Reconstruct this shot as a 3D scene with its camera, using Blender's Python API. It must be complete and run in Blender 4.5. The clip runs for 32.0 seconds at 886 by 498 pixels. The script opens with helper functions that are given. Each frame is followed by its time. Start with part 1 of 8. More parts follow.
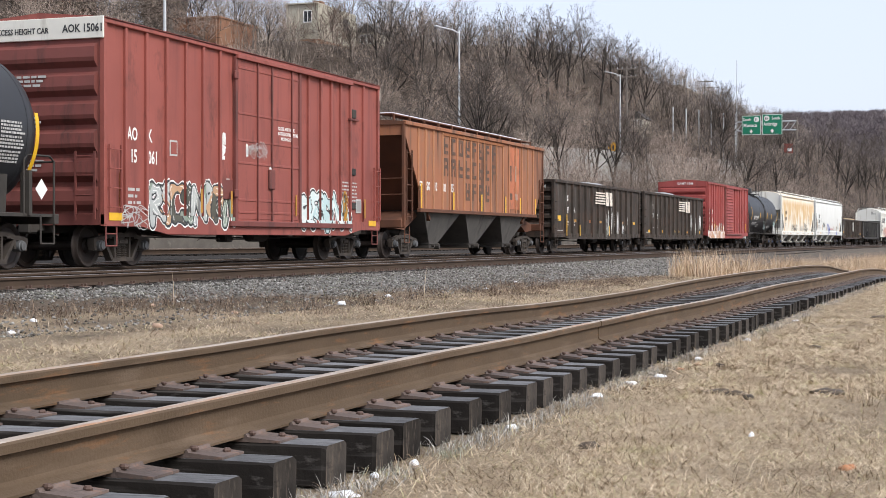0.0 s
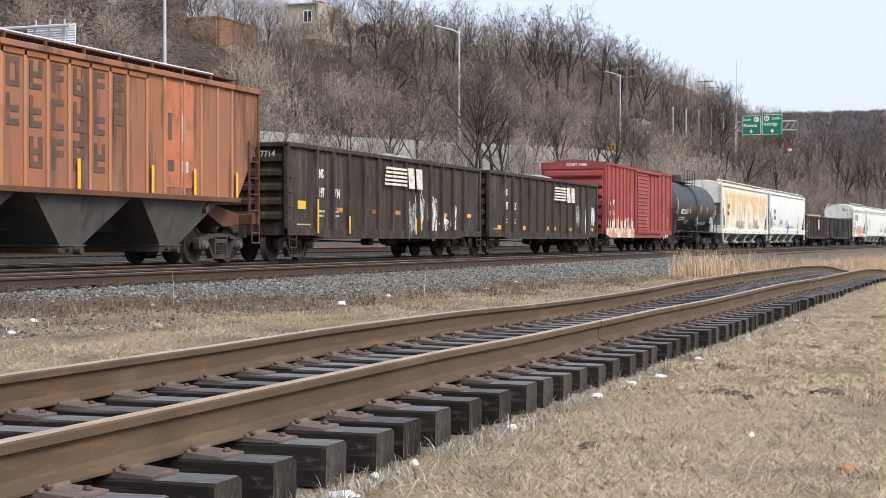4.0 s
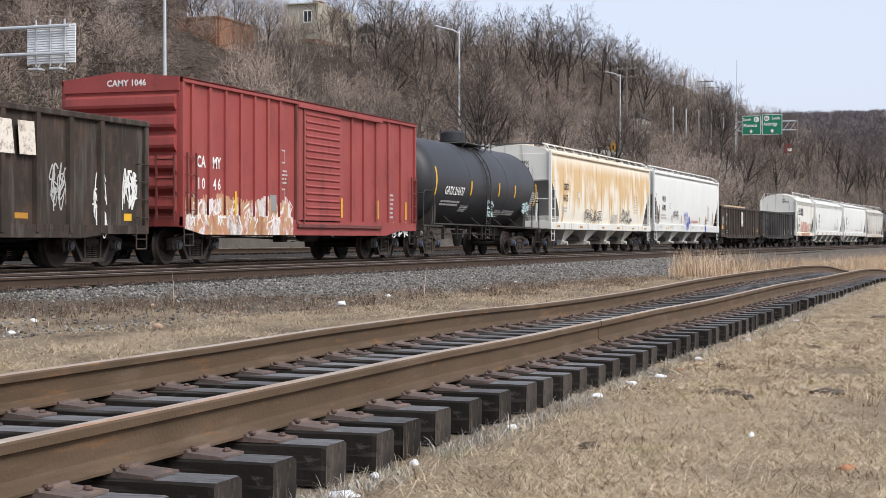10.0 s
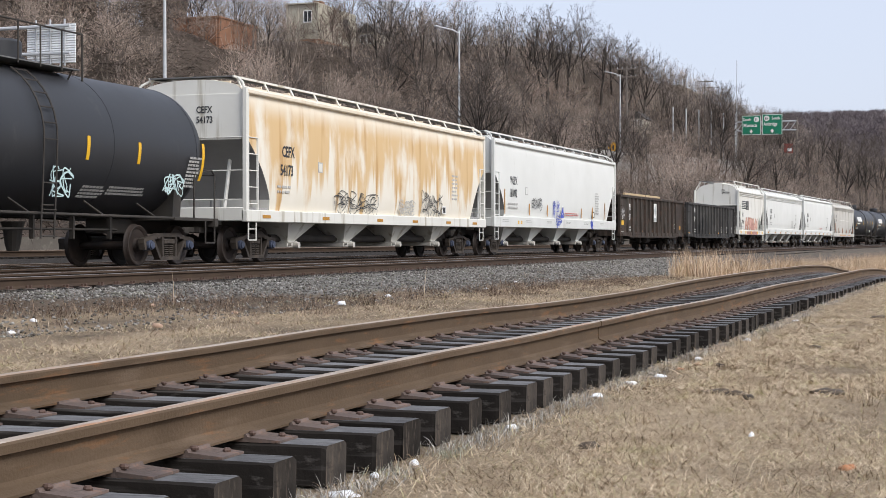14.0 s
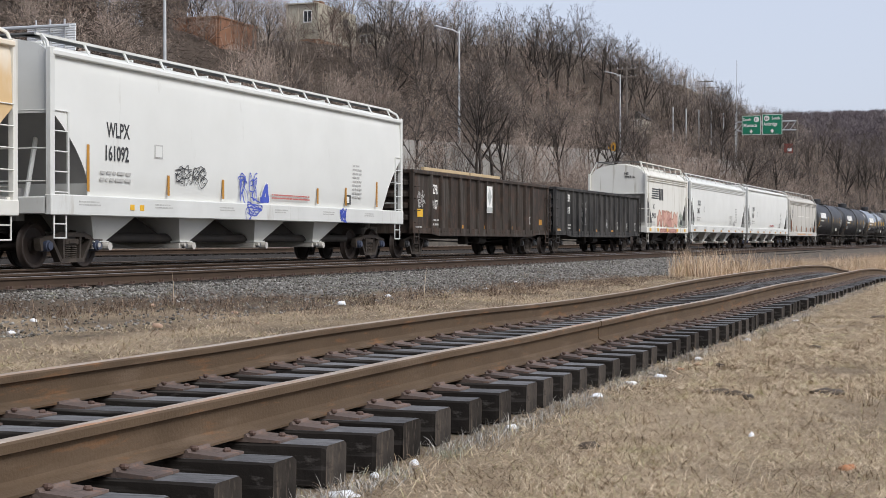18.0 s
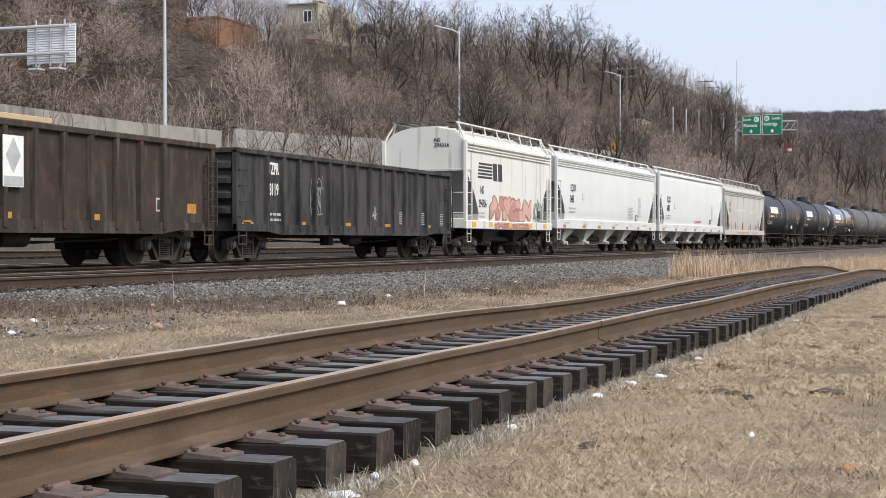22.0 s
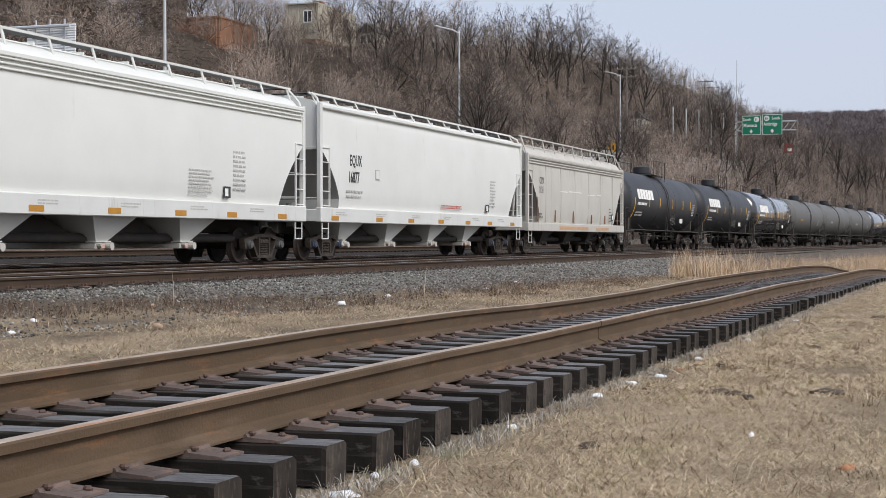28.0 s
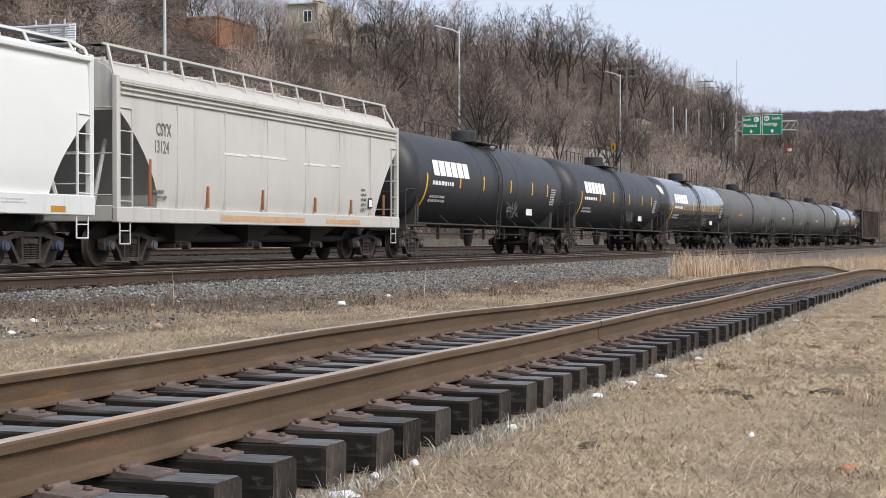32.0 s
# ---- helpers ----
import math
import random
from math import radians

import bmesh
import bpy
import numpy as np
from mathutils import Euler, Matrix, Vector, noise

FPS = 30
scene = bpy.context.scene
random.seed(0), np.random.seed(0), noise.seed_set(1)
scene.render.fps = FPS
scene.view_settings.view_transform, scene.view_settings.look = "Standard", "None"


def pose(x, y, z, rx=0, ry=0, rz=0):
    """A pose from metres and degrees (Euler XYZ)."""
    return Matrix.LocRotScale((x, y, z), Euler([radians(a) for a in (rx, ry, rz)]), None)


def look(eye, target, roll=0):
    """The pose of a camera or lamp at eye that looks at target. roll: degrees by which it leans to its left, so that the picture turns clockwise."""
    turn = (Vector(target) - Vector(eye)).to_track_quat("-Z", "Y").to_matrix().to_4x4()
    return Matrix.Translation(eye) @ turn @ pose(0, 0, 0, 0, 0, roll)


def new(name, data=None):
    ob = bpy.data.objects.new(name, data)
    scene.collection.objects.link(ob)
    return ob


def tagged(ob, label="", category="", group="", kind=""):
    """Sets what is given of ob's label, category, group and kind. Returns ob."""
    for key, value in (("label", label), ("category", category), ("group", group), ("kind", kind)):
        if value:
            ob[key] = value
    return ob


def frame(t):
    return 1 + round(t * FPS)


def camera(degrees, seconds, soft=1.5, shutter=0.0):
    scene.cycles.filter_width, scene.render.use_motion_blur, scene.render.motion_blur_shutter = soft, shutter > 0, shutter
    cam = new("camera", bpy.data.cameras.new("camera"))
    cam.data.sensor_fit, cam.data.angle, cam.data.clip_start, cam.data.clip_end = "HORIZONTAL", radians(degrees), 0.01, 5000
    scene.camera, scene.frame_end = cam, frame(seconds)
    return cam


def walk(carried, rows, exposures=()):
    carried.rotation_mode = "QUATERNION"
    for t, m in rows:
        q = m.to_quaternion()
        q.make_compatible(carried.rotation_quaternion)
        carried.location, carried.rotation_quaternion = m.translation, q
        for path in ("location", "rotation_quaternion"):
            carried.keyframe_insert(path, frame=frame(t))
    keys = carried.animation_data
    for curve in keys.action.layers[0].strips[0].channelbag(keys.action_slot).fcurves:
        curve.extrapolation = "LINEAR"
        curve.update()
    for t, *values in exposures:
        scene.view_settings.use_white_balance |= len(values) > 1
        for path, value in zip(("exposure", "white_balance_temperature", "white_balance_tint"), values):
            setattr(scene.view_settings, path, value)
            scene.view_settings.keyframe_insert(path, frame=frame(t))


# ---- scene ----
# World: x runs along the main line away from the camera, y across it, z = 0 at the main line's rail top.
EYE_Z = 0.567
YAW = radians(19.368)
cam = camera(31.82, 32.0, soft=0.8)
AIM = (100 * math.cos(YAW), 100 * math.sin(YAW), EYE_Z - 100 * math.tan(radians(0.3208)))
walk(cam, [(0.0, look((0, 0, EYE_Z), AIM)), (32.0, look((0, 0, EYE_Z), AIM))],
     exposures=[(0, 1.2), (3, 1.2), (6, 1.24), (8.4, 1.24), (10, 1.04), (12, 0.99), (14.2, 0.98), (17, 0.80), (19, 0.82), (21, 1.04), (23.2, 1.04), (25, 0.78), (28, 0.77), (29, 0.80), (30, 0.84), (31, 0.92), (32, 1.0)])

# ---- light: a bright overcast winter sky ----
world = bpy.data.worlds.new("overcast_sky")
scene.world = world
world.use_nodes = True
wn, wl = world.node_tree.nodes, world.node_tree.links
wn.clear()
w_out = wn.new("ShaderNodeOutputWorld")
w_bg = wn.new("ShaderNodeBackground")
w_sky = wn.new("ShaderNodeTexSky")
w_sky.sky_type = "NISHITA"
w_sky.sun_disc = False
w_sky.sun_elevation = radians(38)
w_sky.sun_rotation = radians(200)
w_sky.air_density, w_sky.dust_density, w_sky.ozone_density = 1.0, 3.0, 1.5
w_mix = wn.new("ShaderNodeMix")
w_mix.data_type = "RGBA"
w_mix.inputs["Factor"].default_value = 0.80
w_mix.inputs["B"].default_value = (3.8, 4.1, 4.95, 1)      # the even cloud layer
wl.new(w_sky.outputs["Color"], w_mix.inputs["A"])
wl.new(w_mix.outputs["Result"], w_bg.inputs["Color"])
w_bg.inputs["Strength"].default_value = 0.1
wl.new(w_bg.outputs["Background"], w_out.inputs["Surface"])
sun = new("sun", bpy.data.lights.new("sun", "SUN"))
sun.data.energy, sun.data.angle, sun.data.color = 1.5, radians(30), (1.0, 0.992, 0.98)
SUN_AZ, SUN_EL = radians(-114), radians(42)
sun.matrix_world = look((0, 0, 60), (-60 * math.cos(SUN_AZ) * math.cos(SUN_EL), -60 * math.sin(SUN_AZ) * math.cos(SUN_EL), 60 - 60 * math.sin(SUN_EL)))
w_sky.sun_elevation, w_sky.sun_rotation = SUN_EL, radians(90) - SUN_AZ

# ---- tools ----
class Shape:
    """Collects vertices and faces of one mesh."""

    def __init__(self):
        self.v, self.f = [], []

    def add(self, verts, faces):
        n = len(self.v)
        self.v.extend(verts)
        self.f.extend(tuple(i + n for i in f) for f in faces)
        return self

    def box(self, x0, x1, y0, y1, z0, z1, b=0.0):
        if b <= 0:
            v = [(x, y, z) for x in (x0, x1) for y in (y0, y1) for z in (z0, z1)]
            return self.add(v, [(0, 1, 3, 2), (4, 6, 7, 5), (0, 4, 5, 1), (2, 3, 7, 6), (0, 2, 6, 4), (1, 5, 7, 3)])
        v, idx = [], {}
        for i, x in enumerate((x0, x1)):
            for j, y in enumerate((y0, y1)):
                for k, z in enumerate((z0, z1)):
                    sx, sy, sz = (b, -b)[i], (b, -b)[j], (b, -b)[k]
                    for a, p in enumerate(((x, y + sy, z + sz), (x + sx, y, z + sz), (x + sx, y + sy, z))):
                        idx[i, j, k, a] = len(v)
                        v.append(p)
        f = []
        g = lambda i, j, k, a: idx[i, j, k, a]
        for i in (0, 1):
            q = [g(i, 0, 0, 0), g(i, 0, 1, 0), g(i, 1, 1, 0), g(i, 1, 0, 0)]
            f.append(tuple(q if i == 0 else q[::-1]))
            q = [g(0, i, 0, 1), g(1, i, 0, 1), g(1, i, 1, 1), g(0, i, 1, 1)]
            f.append(tuple(q if i == 0 else q[::-1]))
            q = [g(0, 0, i, 2), g(0, 1, i, 2), g(1, 1, i, 2), g(1, 0, i, 2)]
            f.append(tuple(q if i == 0 else q[::-1]))
        for i in (0, 1):
            for j in (0, 1):
                q = [g(i, j, 0, 0), g(i, j, 1, 0), g(i, j, 1, 1), g(i, j, 0, 1)]
                f.append(tuple(q if i != j else q[::-1]))
                q = [g(i, 0, j, 0), g(i, 1, j, 0), g(i, 1, j, 2), g(i, 0, j, 2)]
                f.append(tuple(q if i == j else q[::-1]))
                q = [g(0, i, j, 1), g(1, i, j, 1), g(1, i, j, 2), g(0, i, j, 2)]
                f.append(tuple(q if i != j else q[::-1]))
                for k in (0, 1):
                    q = [g(i, j, k, 0), g(i, j, k, 1), g(i, j, k, 2)]
                    f.append(tuple(q if (i + j + k) % 2 == 0 else q[::-1]))
        return self.add(v, f)

    def tube(self, p0, p1, r0, r1=None, n=8, caps=True):
        p0, p1 = Vector(p0), Vector(p1)
        r1 = r0 if r1 is None else r1
        d = (p1 - p0).normalized()
        u = d.orthogonal().normalized()
        w = d.cross(u)
        v = []
        for p, r in ((p0, r0), (p1, r1)):
            for i in range(n):
                t = 2 * math.pi * (i + 0.5) / n
                v.append(tuple(p + (u * math.cos(t) + w * math.sin(t)) * r))
        f = [(i, (i + 1) % n, n + (i + 1) % n, n + i) for i in range(n)]
        if caps:
            f += [tuple(range(n))[::-1], tuple(range(n, 2 * n))]
        return self.add(v, f)

    def pipe(self, pts, r, n=6):
        for a, b in zip(pts, pts[1:]):
            self.tube(a, b, r, n=n)
        return self

    def loft(self, rings, closed=True, caps=True):
        """Skins rings of equal length; caps close the two ends."""
        n = len(rings[0])
        v = [p for r in rings for p in r]
        f = []
        for k in range(len(rings) - 1):
            for i in range(n if closed else n - 1):
                j = (i + 1) % n
                f.append((k * n + i, k * n + j, (k + 1) * n + j, (k + 1) * n + i))
        if caps:
            f += [tuple(range(n))[::-1], tuple(range((len(rings) - 1) * n, len(rings) * n))]
        return self.add(v, f)

    def along_x(self, profile, xs):
        return self.loft([[(x, y, z) for y, z in profile] for x in xs])

    def along_y(self, profile, y0, y1):
        return self.loft([[(x, y, z) for x, z in profile] for y in (y0, y1)])

    def spin(self, profile, axis="y", n=24, c=(0, 0, 0)):
        """Turns (along, radius) pairs about an axis through c."""
        rings = []
        for a, r in profile:
            ring = []
            for i in range(n):
                t = 2 * math.pi * i / n
                if axis == "y":
                    ring.append((c[0] + r * math.cos(t), c[1] + a, c[2] + r * math.sin(t)))
                elif axis == "x":
                    ring.append((c[0] + a, c[1] + r * math.cos(t), c[2] + r * math.sin(t)))
                else:
                    ring.append((c[0] + r * math.cos(t), c[1] + r * math.sin(t), c[2] + a))
            rings.append(ring)
        return self.loft(rings)

    def mesh(self, name, material, smooth=0.0):
        me = bpy.data.meshes.new(name)
        me.from_pydata([tuple(p) for p in self.v], [], self.f)
        if smooth == 0.0:
            bm = bmesh.new()
            bm.from_mesh(me)
            bmesh.ops.recalc_face_normals(bm, faces=bm.faces)
            bm.to_mesh(me)
            bm.free()
        else:
            bm = bmesh.new()
            bm.from_mesh(me)
            bmesh.ops.recalc_face_normals(bm, faces=bm.faces)
            for face in bm.faces:
                face.smooth = True
            for e in bm.edges:
                e.smooth = not (len(e.link_faces) == 2 and e.calc_face_angle(0) > smooth)
            bm.to_mesh(me)
            bm.free()
        me.materials.append(material)
        return me


def raw_mesh(name, verts, faces, material):
    """A big joined mesh straight from arrays."""
    me = bpy.data.meshes.new(name)
    verts = np.asarray(verts, dtype=np.float32)
    faces = np.asarray(faces, dtype=np.int32)
    k = faces.shape[1]
    me.vertices.add(len(verts))
    me.vertices.foreach_set("co", verts.ravel())
    me.loops.add(faces.size)
    me.loops.foreach_set("vertex_index", faces.ravel())
    me.polygons.add(len(faces))
    me.polygons.foreach_set("loop_start", np.arange(0, faces.size, k, dtype=np.int32))
    me.update(calc_edges=True)
    me.validate()
    me.materials.append(material)
    return me


def part(name, shape, material, parent, label="", smooth=0.0, at=None):
    """Links a shape (or a ready mesh) as one mesh object under a thing or a part."""
    me = shape if isinstance(shape, bpy.types.Mesh) else shape.mesh(name, material, smooth)
    ob = new(name, me)
    ob.parent = parent
    if at is not None:
        ob.matrix_basis = at
    if label:
        ob["label"] = label
    return ob


def thing(name, label, category, group="", at=None, kind=""):
    ob = new(name)
    ob.empty_display_size = 0.3
    if at is not None:
        ob.matrix_basis = at
    return tagged(ob, label, category, group, kind)


def solid(name, shape, material, label, category="", group="", kind="", smooth=0.0, at=None):
    me = shape if isinstance(shape, bpy.types.Mesh) else shape.mesh(name, material, smooth)
    ob = new(name, me)
    if at is not None:
        ob.matrix_basis = at
    return tagged(ob, label, category, group, kind)


LETTERS = {}


def letters(text, height, material, depth=0.003, squeeze=1.0):
    """Mesh of a line of writing in the built-in font, standing in x-z, its left foot at 0, facing -y."""
    key = (text, height, material.name, squeeze)
    if key not in LETTERS:
        cu = bpy.data.curves.new("lettering", "FONT")
        cu.body, cu.size, cu.extrude, cu.resolution_u, cu.offset = text, height / 0.69, depth / 2, 2, 0.03 * height
        tmp = bpy.data.objects.new("lettering", cu)
        scene.collection.objects.link(tmp)
        me = bpy.data.meshes.new_from_object(tmp.evaluated_get(bpy.context.evaluated_depsgraph_get()))
        bpy.data.objects.remove(tmp)
        bpy.data.curves.remove(cu)
        me.transform(Matrix.Diagonal((squeeze, 1, 1, 1)))
        me.transform(Matrix.Rotation(radians(90), 4, "X"))
        me.materials.clear()
        me.materials.append(material)
        LETTERS[key] = me
    return LETTERS[key]


def write(parent, text, x, y, z, height, material, rz=0.0, squeeze=1.0):
    return part("lettering", letters(text, height, material, squeeze=squeeze), material, parent, at=pose(x, y, z, 0, 0, rz))


def bars(parent, x, y, z, w, h, lines, material, seed=0, name="small_print"):
    """Unreadable small print: rows of short bars on the near side."""
    rnd = random.Random(seed)
    s = Shape()
    lh = h / lines
    for i in range(lines):
        zz, xx = z + h - (i + 1) * lh, x
        while xx < x + w * rnd.uniform(0.75, 1.0):
            ww = rnd.uniform(0.5, 2.4) * lh
            s.box(xx, min(xx + ww, x + w), y - 0.004, y, zz + lh * 0.28, zz + lh * 0.72)
            xx += ww + lh * 0.45
    ob = part(name, s, material, parent)
    ob["kind"] = "stuff"
    return ob


def plate(parent, name, x0, x1, z0, z1, y, material, label=""):
    return part(name, Shape().box(x0, x1, y - 0.006, y, z0, z1), material, parent, label)

# ---- materials ----
def ramp_node(nt, stops):
    r = nt.nodes.new("ShaderNodeValToRGB")
    e = r.color_ramp.elements
    while len(e) < len(stops):
        e.new(0.5)
    for el, (p, c) in zip(e, stops):
        el.position, el.color = p, (*c, 1)
    return r


def surface(name, c1, c2, scale=1.0, rough=0.7, metal=0.0, bump=0.2, fine=40.0, grime=None, grime_amt=0.0, grime_scale=(2, 2, 0.4),
            vary=0.0, spec=0.4, coat=0.0, streak=None, streak_amt=0.45, streak_scale=(3, 3, 0.25), streak_soft=0.12):
    """A two-scale surface: c1 to c2 by a broad noise, fine grain in the relief, and optional grime and running stains."""
    m = bpy.data.materials.new(name)
    m.use_nodes = True
    nt = m.node_tree
    n, l = nt.nodes, nt.links
    b = n["Principled BSDF"]
    tc = n.new("ShaderNodeTexCoord")

    def noise_of(s, detail=5.0, r=0.6, stretch=None):
        t = n.new("ShaderNodeTexNoise")
        t.inputs["Scale"].default_value, t.inputs["Detail"].default_value, t.inputs["Roughness"].default_value = s, detail, r
        src = tc.outputs["Object"]
        if stretch:
            mp = n.new("ShaderNodeMapping")
            mp.inputs["Scale"].default_value = stretch
            l.new(src, mp.inputs["Vector"])
            src = mp.outputs["Vector"]
        l.new(src, t.inputs["Vector"])
        return t.outputs["Fac"]

    def blend(fac, a, col):
        x = n.new("ShaderNodeMix")
        x.data_type = "RGBA"
        l.new(fac, x.inputs["Factor"])
        if isinstance(a, tuple):
            x.inputs["A"].default_value = (*a, 1)
        else:
            l.new(a, x.inputs["A"])
        x.inputs["B"].default_value = (*col, 1)
        return x.outputs["Result"]

    def gate(fac, lo, hi):
        g = n.new("ShaderNodeMapRange")
        g.inputs["From Min"].default_value, g.inputs["From Max"].default_value = lo, hi
        l.new(fac, g.inputs["Value"])
        return g.outputs["Result"]

    broad = noise_of(scale)
    col = blend(gate(broad, 0.3, 0.7), c1, c2)
    if vary:
        oi = n.new("ShaderNodeObjectInfo")
        hsv = n.new("ShaderNodeHueSaturation")
        mr = n.new("ShaderNodeMapRange")
        mr.inputs["To Min"].default_value, mr.inputs["To Max"].default_value = 1 - vary, 1 + vary
        l.new(oi.outputs["Random"], mr.inputs["Value"])
        l.new(mr.outputs["Result"], hsv.inputs["Value"])
        l.new(col, hsv.inputs["Color"])
        col = hsv.outputs["Color"]
    if streak:
        f = gate(noise_of(1.0, 4.0, 0.55, streak_scale), streak_amt, streak_amt + streak_soft)
        col = blend(f, col, streak)
    if grime:
        f = gate(noise_of(1.0, 6.0, 0.7, grime_scale), 0.62 - grime_amt, 0.82 - grime_amt)
        col = blend(f, col, grime)
    l.new(col, b.inputs["Base Color"])
    fn = noise_of(fine, 3.0)
    rr = n.new("ShaderNodeMapRange")
    rr.inputs["To Min"].default_value, rr.inputs["To Max"].default_value = max(0.02, rough - 0.12), min(1, rough + 0.12)
    l.new(broad, rr.inputs["Value"])
    l.new(rr.outputs["Result"], b.inputs["Roughness"])
    b.inputs["Metallic"].default_value = metal
    b.inputs["Specular IOR Level"].default_value = spec
    b.inputs["Coat Weight"].default_value = coat
    if bump:
        bp = n.new("ShaderNodeBump")
        bp.inputs["Strength"].default_value, bp.inputs["Distance"].default_value = bump, 0.01
        l.new(fn, bp.inputs["Height"])
        l.new(bp.outputs["Normal"], b.inputs["Normal"])
    return m


RED_1 = surface("red_oxide_paint", (0.245, 0.066, 0.050), (0.31, 0.086, 0.066), 0.8, 0.64, bump=0.05, streak=(0.175, 0.05, 0.04), streak_amt=0.5, streak_scale=(2.5, 2.5, 0.22), streak_soft=0.25, grime=(0.10, 0.035, 0.027), grime_amt=0.07, grime_scale=(1.5, 1.5, 0.7))
# Darker copy of the oxide red for ends and fittings; shadow on the lock bars.
RED_1_DARK = surface("dark_red_steel_and_shadow", (0.15, 0.045, 0.036), (0.19, 0.055, 0.045), 1.2, 0.65, bump=0.05, grime=(0.07, 0.03, 0.025), grime_amt=0.1)
RED_2 = surface("faded_red_paint", (0.33, 0.068, 0.058), (0.27, 0.052, 0.046), 0.8, 0.62, bump=0.05, streak=(0.24, 0.05, 0.043), streak_amt=0.52, streak_scale=(2.5, 2.5, 0.22), streak_soft=0.25, grime=(0.13, 0.04, 0.03), grime_amt=0.06, grime_scale=(1.5, 1.5, 0.7))
CREAM = surface("cream_paint", (0.74, 0.72, 0.64), (0.66, 0.63, 0.56), 1.5, 0.6, bump=0.03, grime=(0.35, 0.3, 0.24), grime_amt=0.05)
RUST_ORANGE = surface("weathered_orange_paint", (0.255, 0.112, 0.062), (0.37, 0.14, 0.066), 0.5, 0.75, bump=0.1, streak=(0.12, 0.055, 0.032), streak_amt=0.5,
                      streak_scale=(2.2, 2.2, 0.2), grime=(0.2, 0.13, 0.09), grime_amt=0.1)
EMBLEM_ORANGE = surface("peeling_orange_emblem_paint", (0.52, 0.17, 0.085), (0.42, 0.135, 0.065), 1.0, 0.8, bump=0.1, grime=(0.2, 0.1, 0.06), grime_amt=0.12, grime_scale=(4, 4, 2))
# Lighter than the side sheets: the posts' highlights are put into this colour.
POST_ORANGE = surface("highlit_orange_posts", (0.36, 0.165, 0.085), (0.46, 0.205, 0.10), 0.7, 0.75, bump=0.1, grime=(0.16, 0.075, 0.042), grime_amt=0.08, grime_scale=(6, 6, 0.7))
RUST_DARK = surface("dark_rusty_steel", (0.09, 0.04, 0.024), (0.15, 0.06, 0.032), 1.4, 0.8, bump=0.15)
RUST_BRIGHT = surface("bright_rust", (0.33, 0.13, 0.05), (0.24, 0.085, 0.035), 1.0, 0.8, bump=0.1)
BLACK_CAR = surface("sooty_black_paint", (0.032, 0.0245, 0.019), (0.052, 0.040, 0.032), 0.8, 0.75, spec=0.25, bump=0.1, grime=(0.085, 0.052, 0.038), grime_amt=0.13, grime_scale=(2.6, 2.6, 1.6), streak=(0.085, 0.075, 0.064), streak_amt=0.53, streak_scale=(5, 5, 0.5))
LOGO_CREAM = surface("worn_cream_logo_paint", (0.80, 0.73, 0.63), (0.70, 0.61, 0.51), 1.5, 0.7, bump=0.0, grime=(0.14, 0.10, 0.075), grime_amt=0.12, grime_scale=(5, 5, 5))
BAND_MOTTLE = surface("mottled_tan_and_white_spray", (0.56, 0.35, 0.19), (0.50, 0.27, 0.14), 2.0, 0.6, bump=0.0, streak=(0.74, 0.70, 0.66), streak_amt=0.50, streak_scale=(3.2, 3.2, 1.7), streak_soft=0.05, grime=(0.50, 0.15, 0.12), grime_amt=0.14, grime_scale=(5.0, 5.0, 3.0))
BLACK_CAR_2 = surface("clean_black_paint", (0.019, 0.019, 0.0195), (0.03, 0.0297, 0.03), 0.8, 0.75, spec=0.12, bump=0.08, grime=(0.075, 0.07, 0.065), grime_amt=0.25)
TANK_BLACK = surface("tank_black_paint", (0.021, 0.0215, 0.024), (0.030, 0.0305, 0.0335), 0.5, 0.48, spec=0.42, bump=0.03, grime=(0.06, 0.058, 0.055), grime_amt=0.0, grime_scale=(1, 1, 0.4))
TANK_GLOSS = surface("glossy_black_tank_paint", (0.02, 0.0205, 0.0225), (0.028, 0.0285, 0.031), 0.5, 0.2, spec=0.6, coat=0.8, bump=0.01)
TANK_GREY = surface("dusty_grey_tank_paint", (0.095, 0.093, 0.088), (0.125, 0.122, 0.115), 0.6, 0.55, bump=0.03, grime=(0.15, 0.145, 0.13), grime_amt=0.02)
WHITE_CAR = surface("white_car_paint", (0.73, 0.73, 0.69), (0.665, 0.665, 0.625), 0.4, 0.5, bump=0.02, grime=(0.45, 0.43, 0.38), grime_amt=-0.02, grime_scale=(1.2, 1.2, 0.3))
WHITE_SILL = surface("white_sill_paint", (0.68, 0.68, 0.645), (0.60, 0.60, 0.565), 0.8, 0.5, bump=0.02, grime=(0.4, 0.36, 0.3), grime_amt=0.04)
GREY_HOPPER = surface("dusty_grey_paint", (0.54, 0.515, 0.465), (0.47, 0.445, 0.40), 0.5, 0.6, bump=0.03, streak=(0.40, 0.38, 0.335), streak_amt=0.56, streak_soft=0.2, grime=(0.22, 0.2, 0.17), grime_amt=0.0)
OLD_WHITE = surface("stained_white_paint", (0.74, 0.725, 0.665), (0.66, 0.64, 0.575), 0.5, 0.55, bump=0.02, streak=(0.42, 0.38, 0.30), streak_amt=0.56)
HOPPER_GREY = surface("sooty_grey_hopper_steel", (0.07, 0.064, 0.058), (0.12, 0.108, 0.095), 1.2, 0.7, bump=0.1, grime=(0.04, 0.034, 0.03), grime_amt=0.1)
GRATING = surface("weathered_steel_grating", (0.13, 0.13, 0.128), (0.2, 0.2, 0.195), 5.0, 0.7, metal=0.2, bump=0.2)


